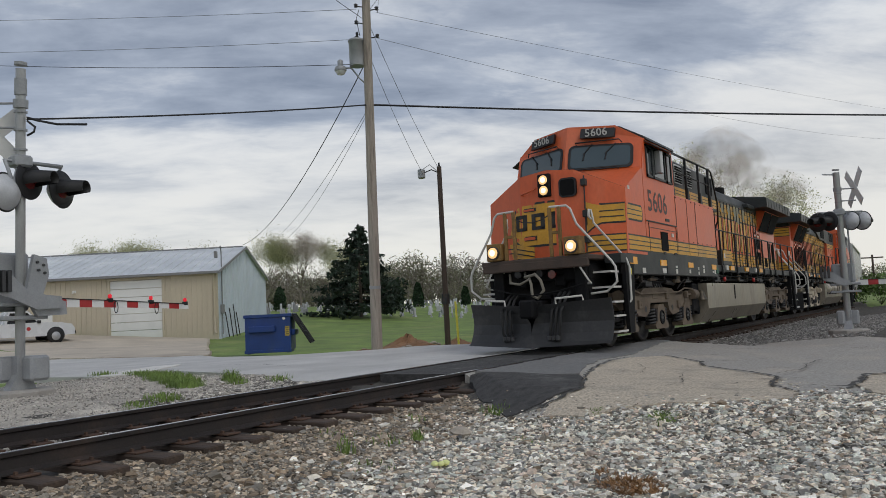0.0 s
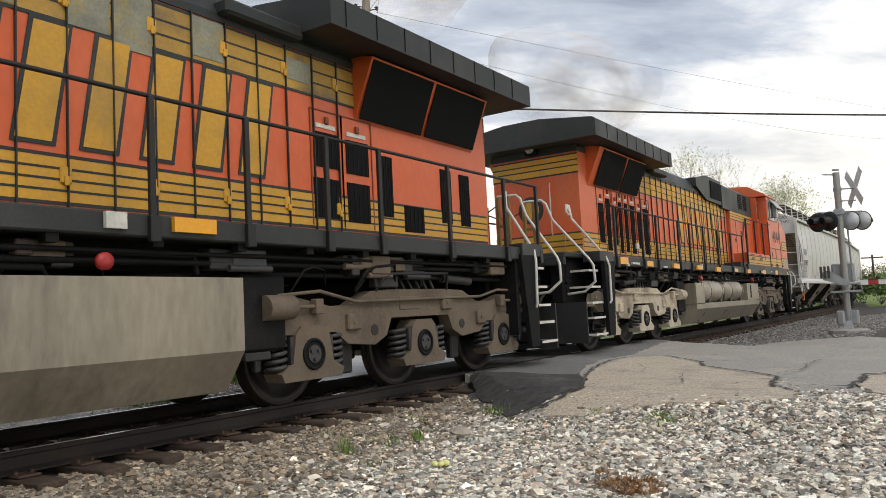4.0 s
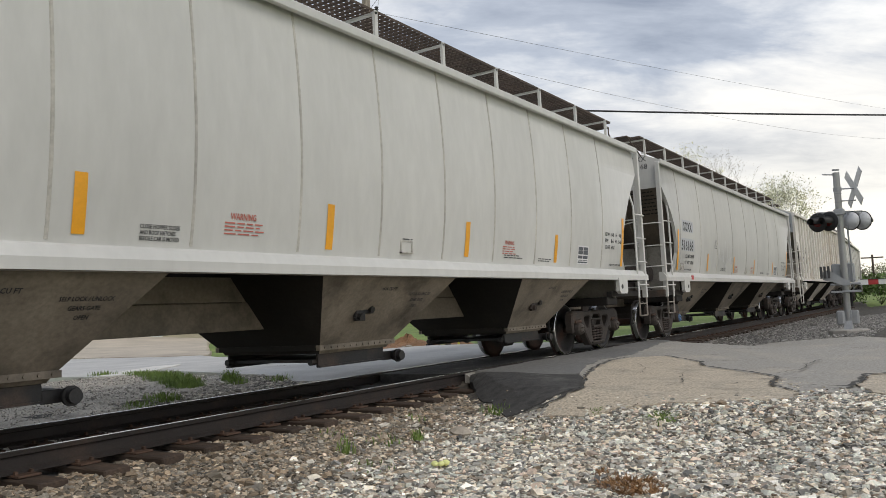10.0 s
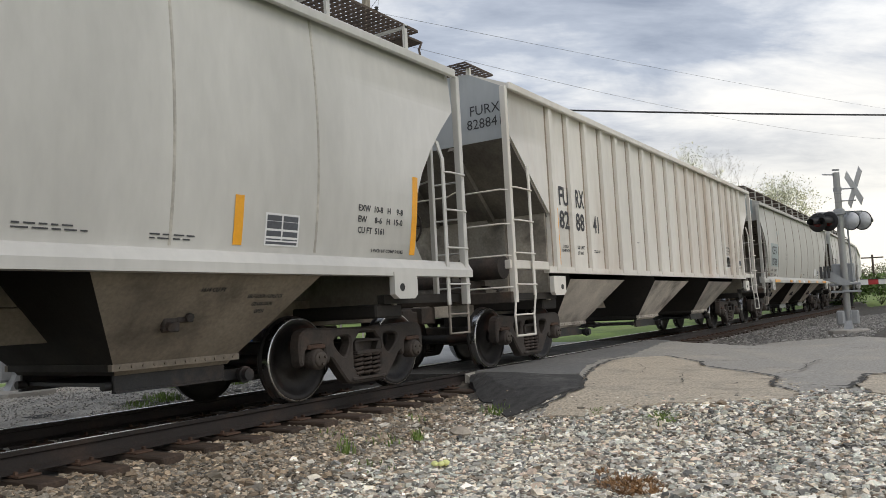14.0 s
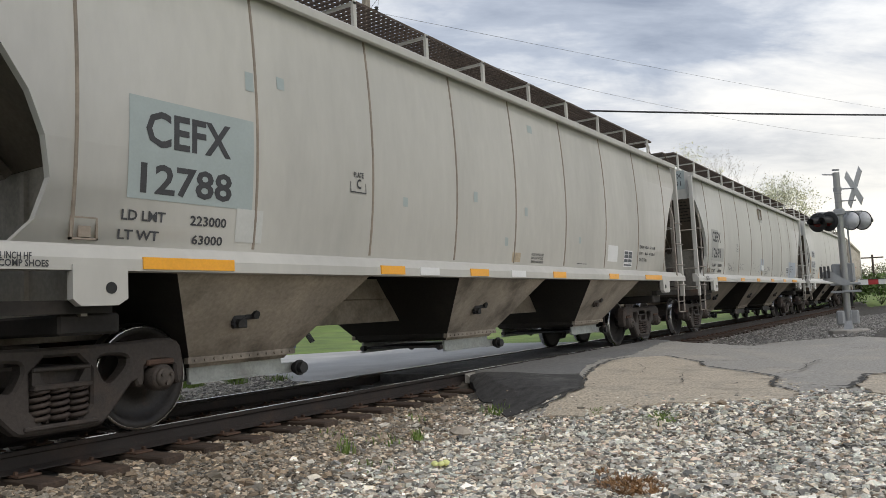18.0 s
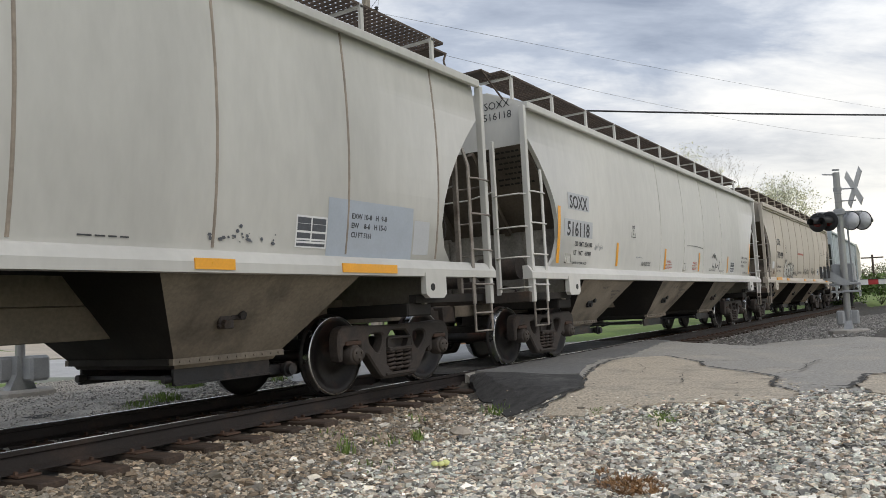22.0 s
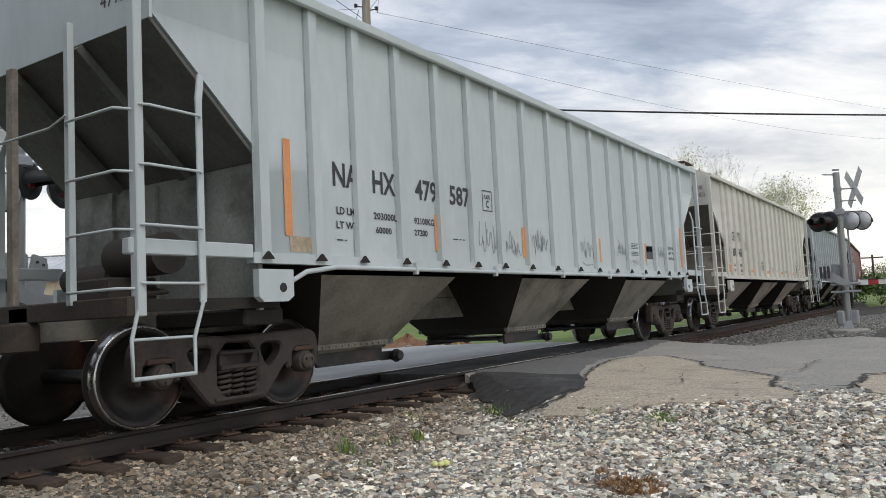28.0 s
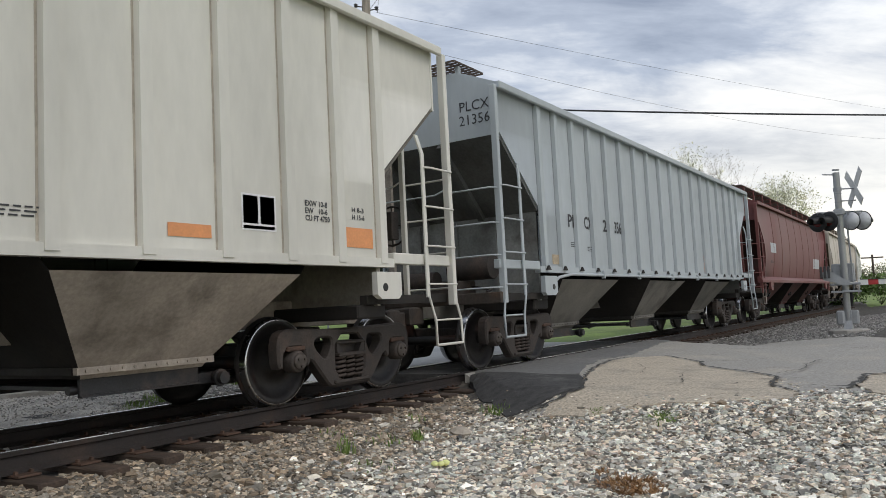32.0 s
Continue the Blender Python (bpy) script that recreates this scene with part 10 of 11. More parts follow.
# ------------------------------------------------------------ the metal building
M["clad_tan"] = material("beige_steel_cladding", (0.54, 0.475, 0.36), 0.55, 0.05, 0.08, 0.8, 12, 0.03, 15, (0.45, 0.39, 0.30), 0.5, 0.8, (2, 2, 0.4))
M["clad_white"] = material("pale_blue_white_cladding", (0.60, 0.655, 0.71), 0.5, 0.1, 0.07, 0.8, 12)
M["roof_metal"] = material("galvanised_roof", (0.68, 0.70, 0.71), 0.45, 0.25, 0.12, 0.5, 8, 0.03, 10, (0.80, 0.80, 0.78), 0.6, 0.5)
M["door_white"] = material("white_overhead_door", (0.78, 0.78, 0.75), 0.5, 0, 0.05, 1.2)
M["gutter"] = material("grey_gutter", (0.24, 0.24, 0.24), 0.5, 0.3, 0.1)


def metal_building():
    # local x runs along the front towards RIGHT, y goes back, z up; the origin is the front right corner
    o = Vector((30.44, 29.08, 0.26))
    m = Matrix.Translation(o) @ Matrix((RIGHT, AHEAD, (0, 0, 1))).transposed().to_4x4()
    h = tagged(empty("metal_building", m), "long beige ribbed steel building with galvanised roof and white garage door", "building")
    W_, D_, E_, R_ = 24.0, 12.2, 3.70, 5.55
    d0, d1, dz = -6.32, -3.26, 3.42

    def ribs(owner, x0, x1, z0, z1, y, pitch=0.30):
        k = int((x1 - x0) / pitch)
        for i in range(k + 1):
            x = x0 + i * (x1 - x0) / max(1, k)
            part("rib", Build().box(x - 0.022, x + 0.022, y - 0.028, y - 0.001, z0, z1), M["clad_tan"], owner)

    b = Build()
    b.box(-W_, d0 - 0.12, 0, 0.12, -0.8, E_)
    ribs(part("front_wall", b, M["clad_tan"], h), -W_, d0 - 0.2, -0.02, E_, 0)
    b = Build()
    b.box(d1 + 0.12, 0, 0, 0.12, -0.8, E_)
    ribs(part("front_wall", b, M["clad_tan"], h), d1 + 0.2, -0.02, -0.02, E_, 0)
    b = Build()
    b.box(d0 - 0.12, d1 + 0.12, 0, 0.12, dz + 0.1, E_)
    part("front_wall", b, M["clad_tan"], h)
    # gable wall, in one upright sheet with ribs
    b = Build()
    b.prism([(0.12, -0.8), (D_, -0.8), (D_, E_), (D_ / 2, R_), (0.12, E_)], "x", -0.12, 0)
    gable = part("gable_wall", b, M["clad_white"], h, "pale blue-white ribbed gable wall")
    for i in range(1, 34):
        y = i * D_ / 34
        zt = E_ + (R_ - E_) * (1 - abs(y - D_ / 2) / (D_ / 2))
        part("rib", Build().box(0.001, 0.028, y - 0.022, y + 0.022, -0.4, zt - 0.02), M["clad_white"], gable)
    b = Build().box(-W_, -0.12, D_ - 0.12, D_, -0.8, E_)
    part("rear_wall", b, M["clad_tan"], h)
    b = Build().prism([(0, -0.8), (D_, -0.8), (D_, E_), (D_ / 2, R_), (0, E_)], "x", -W_ - 0.12, -W_)
    part("gable_wall", b, M["clad_white"], h)
    for k in (0, 1):
        b = Build()
        y0, y1 = (-0.25, D_ / 2) if k == 0 else (D_ + 0.25, D_ / 2)
        z0 = E_ - 0.25 * (R_ - E_) / (D_ / 2) + 0.04
        b.plate([(-W_ - 0.2, y0, z0), (0.2, y0, z0), (0.2, y1, R_ + 0.05), (-W_ - 0.2, y1, R_ + 0.05)], (0, 0, 0.06))
        sheet = part("roof", b, M["roof_metal"], h, "galvanised standing-seam roof sheet")
        for i in range(0, 42):
            x = -W_ + i * (W_ + 0.1) / 41
            part("seam", Build().plate([(x - 0.02, y0, z0 + 0.061), (x + 0.02, y0, z0 + 0.061), (x + 0.02, y1, R_ + 0.111), (x - 0.02, y1, R_ + 0.111)], (0, 0, 0.04)), M["roof_metal"], sheet)
    b = Build()
    for i in range(40):
        x = -W_ + i * W_ / 40
        b.box(x, x + W_ / 40 - 0.04, D_ / 2 - 0.12, D_ / 2 + 0.12, R_ + 0.08, R_ + 0.17, 0.02)
    part("ridge_cap", b, M["gutter"], h)
    b = Build().box(-W_ - 0.2, 0.22, -0.36, -0.24, E_ - 0.14, E_ + 0.02, 0.02)
    part("gutter", b, M["gutter"], h)
    for y0, y1 in ((-0.25, D_ / 2), (D_ + 0.25, D_ / 2)):
        b = Build()
        z0 = E_ - 0.06
        b.plate([(0.2, y0, z0 - 0.06), (0.2, y1, R_ - 0.02), (0.2, y1, R_ + 0.12), (0.2, y0, z0 + 0.10)], (0.03, 0, 0))
        part("barge_board", b, M["gutter"], h)
    b = Build().pipe([(-0.18, -0.30, E_ - 0.1), (-0.18, -0.12, E_ - 0.3), (-0.18, -0.08, 0.25), (-0.05, -0.2, 0.05)], 0.05, 8)
    part("downspout", b, M["clad_tan"], h)
    b = Build().pipe([(0.12, 0.5, 0.0), (0.12, 0.5, 4.9), (0.12, 0.35, 5.2), (0.12, 0.15, 5.1)], 0.035, 8)
    b.box(0.04, 0.22, 0.35, 0.65, 1.2, 1.75, 0.02)
    part("service_mast", b, M["gutter"], h)
    b = Build().box(-0.35, -0.2, 0.6, 0.9, 4.55, 4.95, 0.02)
    part("roof_vent", b, M["gutter"], h)
    # overhead door in its frame
    b = Build()
    b.box(d0 - 0.12, d0, -0.04, 0.14, -0.1, dz)
    b.box(d1, d1 + 0.12, -0.04, 0.14, -0.1, dz)
    b.box(d0 - 0.12, d1 + 0.12, -0.04, 0.14, dz, dz + 0.12)
    df = part("door_frame", b, M["clad_tan"], h)
    for i in range(7):
        z0, z1 = i * dz / 7, (i + 1) * dz / 7 - 0.02
        b = Build().box(d0, d1, 0.05, 0.10, z0, z1, 0.012)
        part("panel", b, M["door_white"], df, "white garage door panel")
    b = Build()
    b.box(-10.6, -9.7, -0.03, 0.02, -0.05, 2.1, 0.01)
    part("side_door", b, M["door_white"], h)
    b = Build()
    b.tube((-8.4, 0, 2.9), (-8.4, -0.2, 2.85), 0.06, 10)
    b.box(-8.5, -8.3, -0.04, 0.0, 2.82, 2.98)
    part("wall_lamp", b, M["white"], h)
    for i, (x, y0) in enumerate(((0.35, 1.0), (0.42, 1.6), (0.38, 2.6), (0.40, 3.2))):
        b = Build().pipe([(x, y0, -0.2), (x - 0.25, y0 + 0.15, 1.3 + 0.25 * (i % 3))], 0.035, 6)
        tagged(part("leaning_pipe", b, M["steel_dark"], None), "dark metal pipe leaning against the gable wall", "pipe", "pipes by the wall").matrix_basis = m
    return m


BUILD_M = metal_building()

# ------------------------------------------------------------ pickup truck and dumpster
M["truck_white"] = material("white_car_paint", (0.62, 0.63, 0.64), 0.25, 0, 0.04, 2)
M["tail_red"] = material("red_tail_lamp", (0.35, 0.02, 0.02), 0.2)


PICKUP_WHEEL = (22.4, 32.13, 0.33)


def pickup():
    # nose towards +x in its own space, wheels on z = 0
    fwd, side = RIGHT * 0.70 + AHEAD * 0.714, RIGHT * -0.714 + AHEAD * 0.70
    at = Vector(PICKUP_WHEEL) - fwd * 1.65 + side * 0.88
    m = Matrix.Translation(at) @ Matrix((fwd, side, (0, 0, 1))).transposed().to_4x4()
    t = tagged(empty("pickup_truck", m), "white pickup truck with round door emblem parked in the yard", "pickup truck")
    b = Build()
    b.prism([(-2.6, 0.45), (-2.6, 1.04), (-0.6, 1.05), (-0.6, 1.06), (0.85, 1.10), (1.9, 1.06), (2.45, 0.96), (2.6, 0.75), (2.6, 0.42), (1.95, 0.38), (-2.0, 0.38)], "y", -0.88, 0.88)
    part("body", b, M["truck_white"], t)
    b = Build()
    b.prism([(-0.75, 1.0), (-0.55, 1.66), (-0.35, 1.72), (0.35, 1.70), (1.05, 1.02)], "y", -0.76, 0.76)
    cab = part("cab", b, M["truck_white"], t)
    for s_ in (-1, 1):
        b = Build().prism([(-0.02, 1.06), (-0.02, 1.60), (0.32, 1.60), (0.85, 1.06)], "y", s_ * 0.755, s_ * 0.768)
        part("side_window", b, M["cab_glass"], cab)
        b = Build().prism([(-0.62, 1.06), (-0.48, 1.60), (-0.08, 1.60), (-0.08, 1.06)], "y", s_ * 0.755, s_ * 0.768)
        part("side_window", b, M["cab_glass"], cab)
        b = Build().box(0.75, 0.92, s_ * 0.80, s_ * 0.98, 1.04, 1.20, 0.03)
        part("mirror", b, M["black"], cab)
        b = Build().box(-2.62, -2.58, s_ * 0.70, s_ * 0.86, 0.70, 0.98, 0.01)
        part("tail_lamp", b, M["tail_red"], t)
        b = Build().box(0.05, 0.2, s_ * 0.882, s_ * 0.90, 0.86, 0.90, 0.005)
        part("door_handle", b, M["black"], t)
        for x in (-1.55, 1.65):
            b = Build().lathe([(0.0, -0.12), (0.34, -0.12), (0.36, -0.08), (0.36, 0.08), (0.34, 0.12), (0.0, 0.12)], (x, s_ * 0.80, 0.36), "y", 22)
            w = part("wheel", b, M["rubber"], t)
            b = Build().lathe([(0.0, -0.006), (0.21, -0.004), (0.22, 0.006), (0.0, 0.006)], (x, s_ * 0.925, 0.36), "y", 18)
            part("rim", b, M["galv"], w)
            b = Build().lathe([(0.0, -0.01), (0.44, -0.01), (0.44, 0.012), (0.0, 0.012)], (x, s_ * 0.876, 0.40), "y", 20)
            part("wheel_arch", b, M["black"], t)
    b = Build().plate([(0.40, -0.68, 1.66), (0.40, 0.68, 1.66), (1.02, 0.68, 1.06), (1.02, -0.68, 1.06)], (0.012, 0, 0.012))
    part("windscreen", b, M["cab_glass"], cab)
    b = Build().box(2.5, 2.68, -0.85, 0.85, 0.42, 0.62, 0.04)
    part("bumper", b, M["black"], t)
    b = Build().lathe([(0.10, -0.004), (0.10, 0.004)], (0.35, -0.886, 0.78), "y", 14)
    part("round_decal", b, M["red"], t)


pickup()
M["bin_blue"] = material("dark_blue_bin_paint", (0.012, 0.045, 0.20), 0.45, 0, 0.18, 1.5, 25, 0.05, 30, (0.03, 0.06, 0.16), 0.6, 2)
M["tan_sticker"] = material("yellow_sticker", (0.55, 0.40, 0.06), 0.6, 0, 0.15, 8)


def dumpster():
    o = Vector((17.42, 12.42, -0.16))
    xd = (Vector((18.30, 11.25, 0)) - Vector((17.42, 12.42, 0))).normalized()
    yd = Vector((-xd.y, xd.x, 0))
    m = Matrix.Translation(o) @ Matrix((xd, yd, (0, 0, 1))).transposed().to_4x4()
    d = tagged(empty("dumpster", m), "dark blue steel dumpster with an open black lid", "dumpster")
    w, dp, h = 1.46, 1.25, 1.24
    b = Build()
    b.prism([(0.0, 0.08), (dp, 0.08), (dp, h - 0.12), (0.0, h)], "x", 0, w)
    part("bin", b, M["bin_blue"], d)
    b = Build()
    for x0, x1, y0, y1 in ((-0.04, w + 0.04, -0.04, 0.04), (-0.04, 0.04, 0, dp), (w - 0.04, w + 0.04, 0, dp)):
        b.box(x0, x1, y0, y1, h - 0.08, h + 0.03, 0.015)
    b.box(-0.03, w + 0.03, -0.03, 0.03, 0.02, 0.12, 0.01)
    part("rim", b, M["bin_blue"], d)
    b = Build().box(0.12, 0.98, -0.12, 0.0, 0.68, 0.90, 0.03)
    part("fork_pocket", b, M["bin_blue"], d)
    b = Build().box(w + 0.0, w + 0.12, 0.1, dp - 0.1, 0.55, 0.75, 0.03)
    part("fork_pocket", b, M["bin_blue"], d)
    b = Build()
    b.plate([(w + 0.02, 0.15, h - 0.02), (w + 0.02, 1.2, h - 0.1), (w + 0.60, 1.25, 0.25), (w + 0.60, 0.2, 0.25)], (0.03, 0, 0.02))
    for i in range(4):
        t = 0.2 + i * 0.3
        b.plate([(w + 0.04, t, h), (w + 0.04, t + 0.05, h), (w + 0.63, t + 0.05, 0.28), (w + 0.63, t, 0.28)], (0.03, 0, 0.03))
    part("lid", b, M["black"], d, "black ribbed plastic lid hanging open")
    b = Build().box(w - 0.17, w - 0.03, -0.012, 0.0, 0.55, 0.86)
    st = part("sticker", b, M["tan_sticker"], d)
    b = Build()
    for i in range(4):
        b.box(w - 0.15, w - 0.05, -0.016, -0.010, 0.59 + i * 0.065, 0.62 + i * 0.065)
    part("sticker_print", b, M["ink"], st)
    b = Build().lathe([(0.05, -0.01), (0.05, 0.0)], (w - 0.2, -0.002, h - 0.12), "y", 12)
    part("round_plate", b, M["white"], d)
    for x in (0.05, w - 0.15):
        b = Build().box(x, x + 0.1, 0.05, dp - 0.05, 0.0, 0.10)
        part("skid", b, M["bin_blue"], d)


dumpster()

# ------------------------------------------------------------ trees, field, cemetery
M["bark"] = material("grey_brown_bark", (0.10, 0.08, 0.065), 0.95, 0, 0.25, 3, 30, 0.4, 30)
M["bark_twiggy"] = material("brown_twiggy_bark", (0.21, 0.18, 0.15), 0.95, 0, 0.2, 3)
M["bark_far"] = material("pale_grey_bark", (0.24, 0.215, 0.18), 0.95, 0, 0.2, 3)
M["bud_leaf"] = material("young_spring_leaf", (0.36, 0.37, 0.19), 0.8, 0, 0.2, 3, island=0.35)
# next two leaf colours are lightened to carry the glare of the sky
M["blossom"] = material("glare_pale_blossom_leaf", (0.74, 0.72, 0.50), 0.8, 0, 0.15, 3, island=0.25)
M["spring_leaf"] = material("glare_pale_green_leaf", (0.72, 0.71, 0.55), 0.8, 0, 0.15, 3, island=0.3)
M["twig"] = material("brown_budding_twig", (0.33, 0.28, 0.22), 0.9, 0, 0.2, 3, island=0.3)
M["needle"] = material("dark_conifer_needle", (0.026, 0.042, 0.028), 0.85, 0, 0.3, 2, island=0.5)
M["bush"] = material("bright_green_bush", (0.09, 0.15, 0.035), 0.8, 0, 0.25, 2, island=0.45)
M["dark_bush"] = material("dark_evergreen_bush", (0.02, 0.045, 0.018), 0.85, 0, 0.25, 2, island=0.45)
M["gravestone"] = material("grey_gravestone", (0.43, 0.435, 0.45), 0.7, 0, 0.15, 2, 20, obj_random=0.45)
M["dirt"] = material("reddish_dirt", (0.25, 0.14, 0.075), 0.95, 0, 0.25, 1.2, 12, 0.8, 15, (0.17, 0.11, 0.07), 0.7, 0.9)


def leaf_cards(g, centres, size, flat=0.5):
    """Many small bent leaf shapes, each two triangles, turned at random."""
    n = len(centres)
    C = np.asarray(centres)
    a = g.normal(size=(n, 3))
    a /= np.linalg.norm(a, axis=1)[:, None]
    c = np.cross(a, g.normal(size=(n, 3)))
    c /= np.linalg.norm(c, axis=1)[:, None]
    s_ = size * np.exp(g.normal(0, 0.35, n))[:, None]
    P = np.stack([C - a * s_, C + c * s_ * flat, C + a * s_, C - c * s_ * flat], 1)
    return P.reshape(-1, 3)


def quads_mesh(name, V, mat):
    n = len(V) // 4
    me = bpy.data.meshes.new(name)
    me.vertices.add(len(V))
    me.vertices.foreach_set("co", V.ravel())
    me.loops.add(4 * n)
    me.loops.foreach_set("vertex_index", np.arange(4 * n, dtype=np.int32))
    me.polygons.add(n)
    me.polygons.foreach_set("loop_start", np.arange(0, 4 * n, 4, dtype=np.int32))
    me.update(calc_edges=True)
    me.materials.append(mat)
    return me


def grow(rng, b, tips, p, d, r, length, depth, spread, up):
    """One limb and what grows from it."""
    q = p
    steps = 3 if depth > 1 else 2
    for i in range(steps):
        d = (d + Vector((rng.uniform(-1, 1), rng.uniform(-1, 1), rng.uniform(-0.6, 0.8))) * 0.16 + Vector((0, 0, up))).normalized()
        q2 = q + d * (length / steps)
        r2 = r * (0.86 if depth > 0 else 0.6)
        b.tube(tuple(q), tuple(q2), r, 6 if r > 0.06 else 4 if r > 0.02 else 3, r2, False)
        q, r = q2, r2
        if depth <= 2:
            tips.append(tuple(q))
    if depth == 0:
        return
    n = rng.choice((2, 3, 3, 4)) if depth > 1 else rng.choice((2, 3))
    for i in range(n):
        a = rng.uniform(0, 2 * math.pi)
        o = d.orthogonal().normalized()
        o = Matrix.Rotation(a, 3, d) @ o
        nd = (d + o * spread * rng.uniform(0.6, 1.3)).normalized()
        grow(rng, b, tips, q, nd, r * rng.uniform(0.55, 0.75), length * rng.uniform(0.62, 0.85), depth - 1, spread, up)


def broad_tree(at, h, seed, leaf, leaf_size, per_tip, label, depth=5, spread=0.75, bark="bark", jitter=0.4, r=None, flat=0.5):
    rng = random.Random(seed)
    g = np.random.default_rng(seed)
    t = tagged(empty("tree", pose(*at)), label, "tree", "trees round the field")
    b = Build()
    tips = []
    grow(rng, b, tips, Vector((0, 0, -0.3)), Vector((0, 0, 1)), r or h * 0.022, h * 0.30, depth, spread, 0.05)
    top = max(p[2] for p in tips)
    k = h / top
    b.v = [(x * k, y * k, z * k) for x, y, z in b.v]
    part("trunk", b, M[bark], t)
    if per_tip:
        T = np.array(tips) * k
        C = np.repeat(T, per_tip, 0) + g.normal(0, jitter, (len(T) * per_tip, 3))
        part("crown", quads_mesh("crown", leaf_cards(g, C, leaf_size, flat), M[leaf]), M[leaf], t)
    return t


def conifer(at, h, w, seed, label, n_levels=26):
    rng = random.Random(seed)
    g = np.random.default_rng(seed)
    t = tagged(empty("conifer_tree", pose(*at)), label, "tree", "trees round the field")
    b = Build().tube((0, 0, -0.3), (0, 0, h * 0.97), h * 0.022, 8, 0.02)
    C = []
    for i in range(n_levels):
        z = h * (0.05 + 0.92 * i / n_levels)
        reach = w * (1 - (i / n_levels) ** 1.15) * rng.uniform(0.75, 1.12) + 0.12
        for j in range(max(4, int(9 - 5 * i / n_levels))):
            a = rng.uniform(0, 2 * math.pi)
            rr = reach * rng.uniform(0.7, 1.1)
            tip = (rr * math.cos(a), rr * math.sin(a), z - rr * 0.10 + rng.uniform(-0.1, 0.2))
            b.tube((0, 0, z), tip, 0.03, 3, 0.008, False)
            for k in range(int(22 + 40 * rr / w)):
                f = rng.uniform(0.15, 1.02) ** 0.7
                C.append((tip[0] * f, tip[1] * f, z + (tip[2] - z) * f - 0.08))
    C = np.array(C) + g.normal(0, 0.13, (len(C), 3))
    part("trunk", b, M["bark"], t)
    part("crown", quads_mesh("crown", leaf_cards(g, C, 0.22, 0.4), M["needle"]), M["needle"], t)


conifer((54.4, 38.1, 1.1), 8.3, 5.4, 3, "dense dark green conifer standing in the cemetery field")
broad_tree((70.0, 60.4, 2.0), 9.8, 21, "twig", 0.13, 3, "bare brown spreading tree behind the cemetery", 7, 0.62, "bark_twiggy", 0.35, 0.26, 0.05)
broad_tree((66.5, 63.5, 2.5), 8.6, 22, "bud_leaf", 0.13, 30, "pale budding tree beside the metal building", 5, 0.7, "bark_far", 0.6, 0.16, 0.10)
for i, (x, y, z, h) in enumerate(((52.0, 66.0, 3.0, 6.6), (47, 70, 3.0, 6.3), (60, 66, 2.9, 6.5), (38.0, 76, 3.2, 6.0), (73.5, 57, 2.4, 7.5))):
    broad_tree((x, y, z), h, 40 + i, "bud_leaf", 0.12, 34, "budding green tree showing over the roof", 5, 0.8, "bark_far", 0.6, 0.14, 0.14)
M["bark_mid"] = material("brown_grey_bark", (0.15, 0.125, 0.105), 0.95, 0, 0.2, 3)
for x, y, h, seed, leaf, per, size, spread, jitter, r, label in (
        (93.0, 19.4, 20.0, 60, "blossom", 1, 0.09, 0.6, 0.10, 0.42, "tall pale twiggy tree behind the train"),
        (93.0, 15.6, 18.1, 61, "twig", 1, 0.05, 0.7, 0.08, 0.50, "tall bare-limbed tree behind the train"),
        (93.0, 13.4, 14.0, 62, "blossom", 1, 0.085, 0.5, 0.15, 0.26, "pale blossoming tree behind the train, lightened for sky glare"),
        (93.0, 10.5, 14.0, 63, "spring_leaf", 1, 0.085, 0.26, 0.16, 0.26, "pale green budding tree behind the train"),
        (93.0, 8.4, 12.8, 64, "blossom", 1, 0.09, 0.30, 0.16, 0.24, "pale blossoming tree behind the train, lightened for sky glare")):
    broad_tree((x, y, 0.4), h, seed, leaf, size, per, label, 6, spread, "bark_mid", jitter, r, 0.5)


def shrub(name, at, size, seed, leaf, label, count=900, lean=0.0):
    """A low bush: stems and an uneven crown of small leaves."""
    g = np.random.default_rng(seed)
    rng = random.Random(seed)
    t = tagged(empty(name, pose(*at)), label, "bush", "bushes round the field")
    b = Build()
    for i in range(9):
        a = rng.uniform(0, 2 * math.pi)
        b.tube((0, 0, -0.1), (size[0] * 0.4 * math.cos(a), size[1] * 0.4 * math.sin(a), size[2] * rng.uniform(0.5, 0.9)), 0.03, 4, 0.01, False)
    part("stem", b, M["bark"], t)
    lumps = [(rng.uniform(-0.7, 0.7), rng.uniform(-0.7, 0.7), rng.uniform(0.25, 0.8), rng.uniform(0.25, 0.5)) for _ in range(9)]
    C = []
    for lx, ly, lz, lr in lumps:
        v = g.normal(size=(count // 9, 3))
        v /= np.linalg.norm(v, axis=1)[:, None]
        C.append(np.array([lx, ly, lz]) + v * lr * g.uniform(0.6, 1.0, (len(v), 1)))
    C = np.concatenate(C) * np.array(size)
    C[:, 2] = np.maximum(C[:, 2], 0.02)
    part("crown", quads_mesh("crown", leaf_cards(g, C, max(0.05, size[2] * 0.05)), M[leaf]), M[leaf], t)


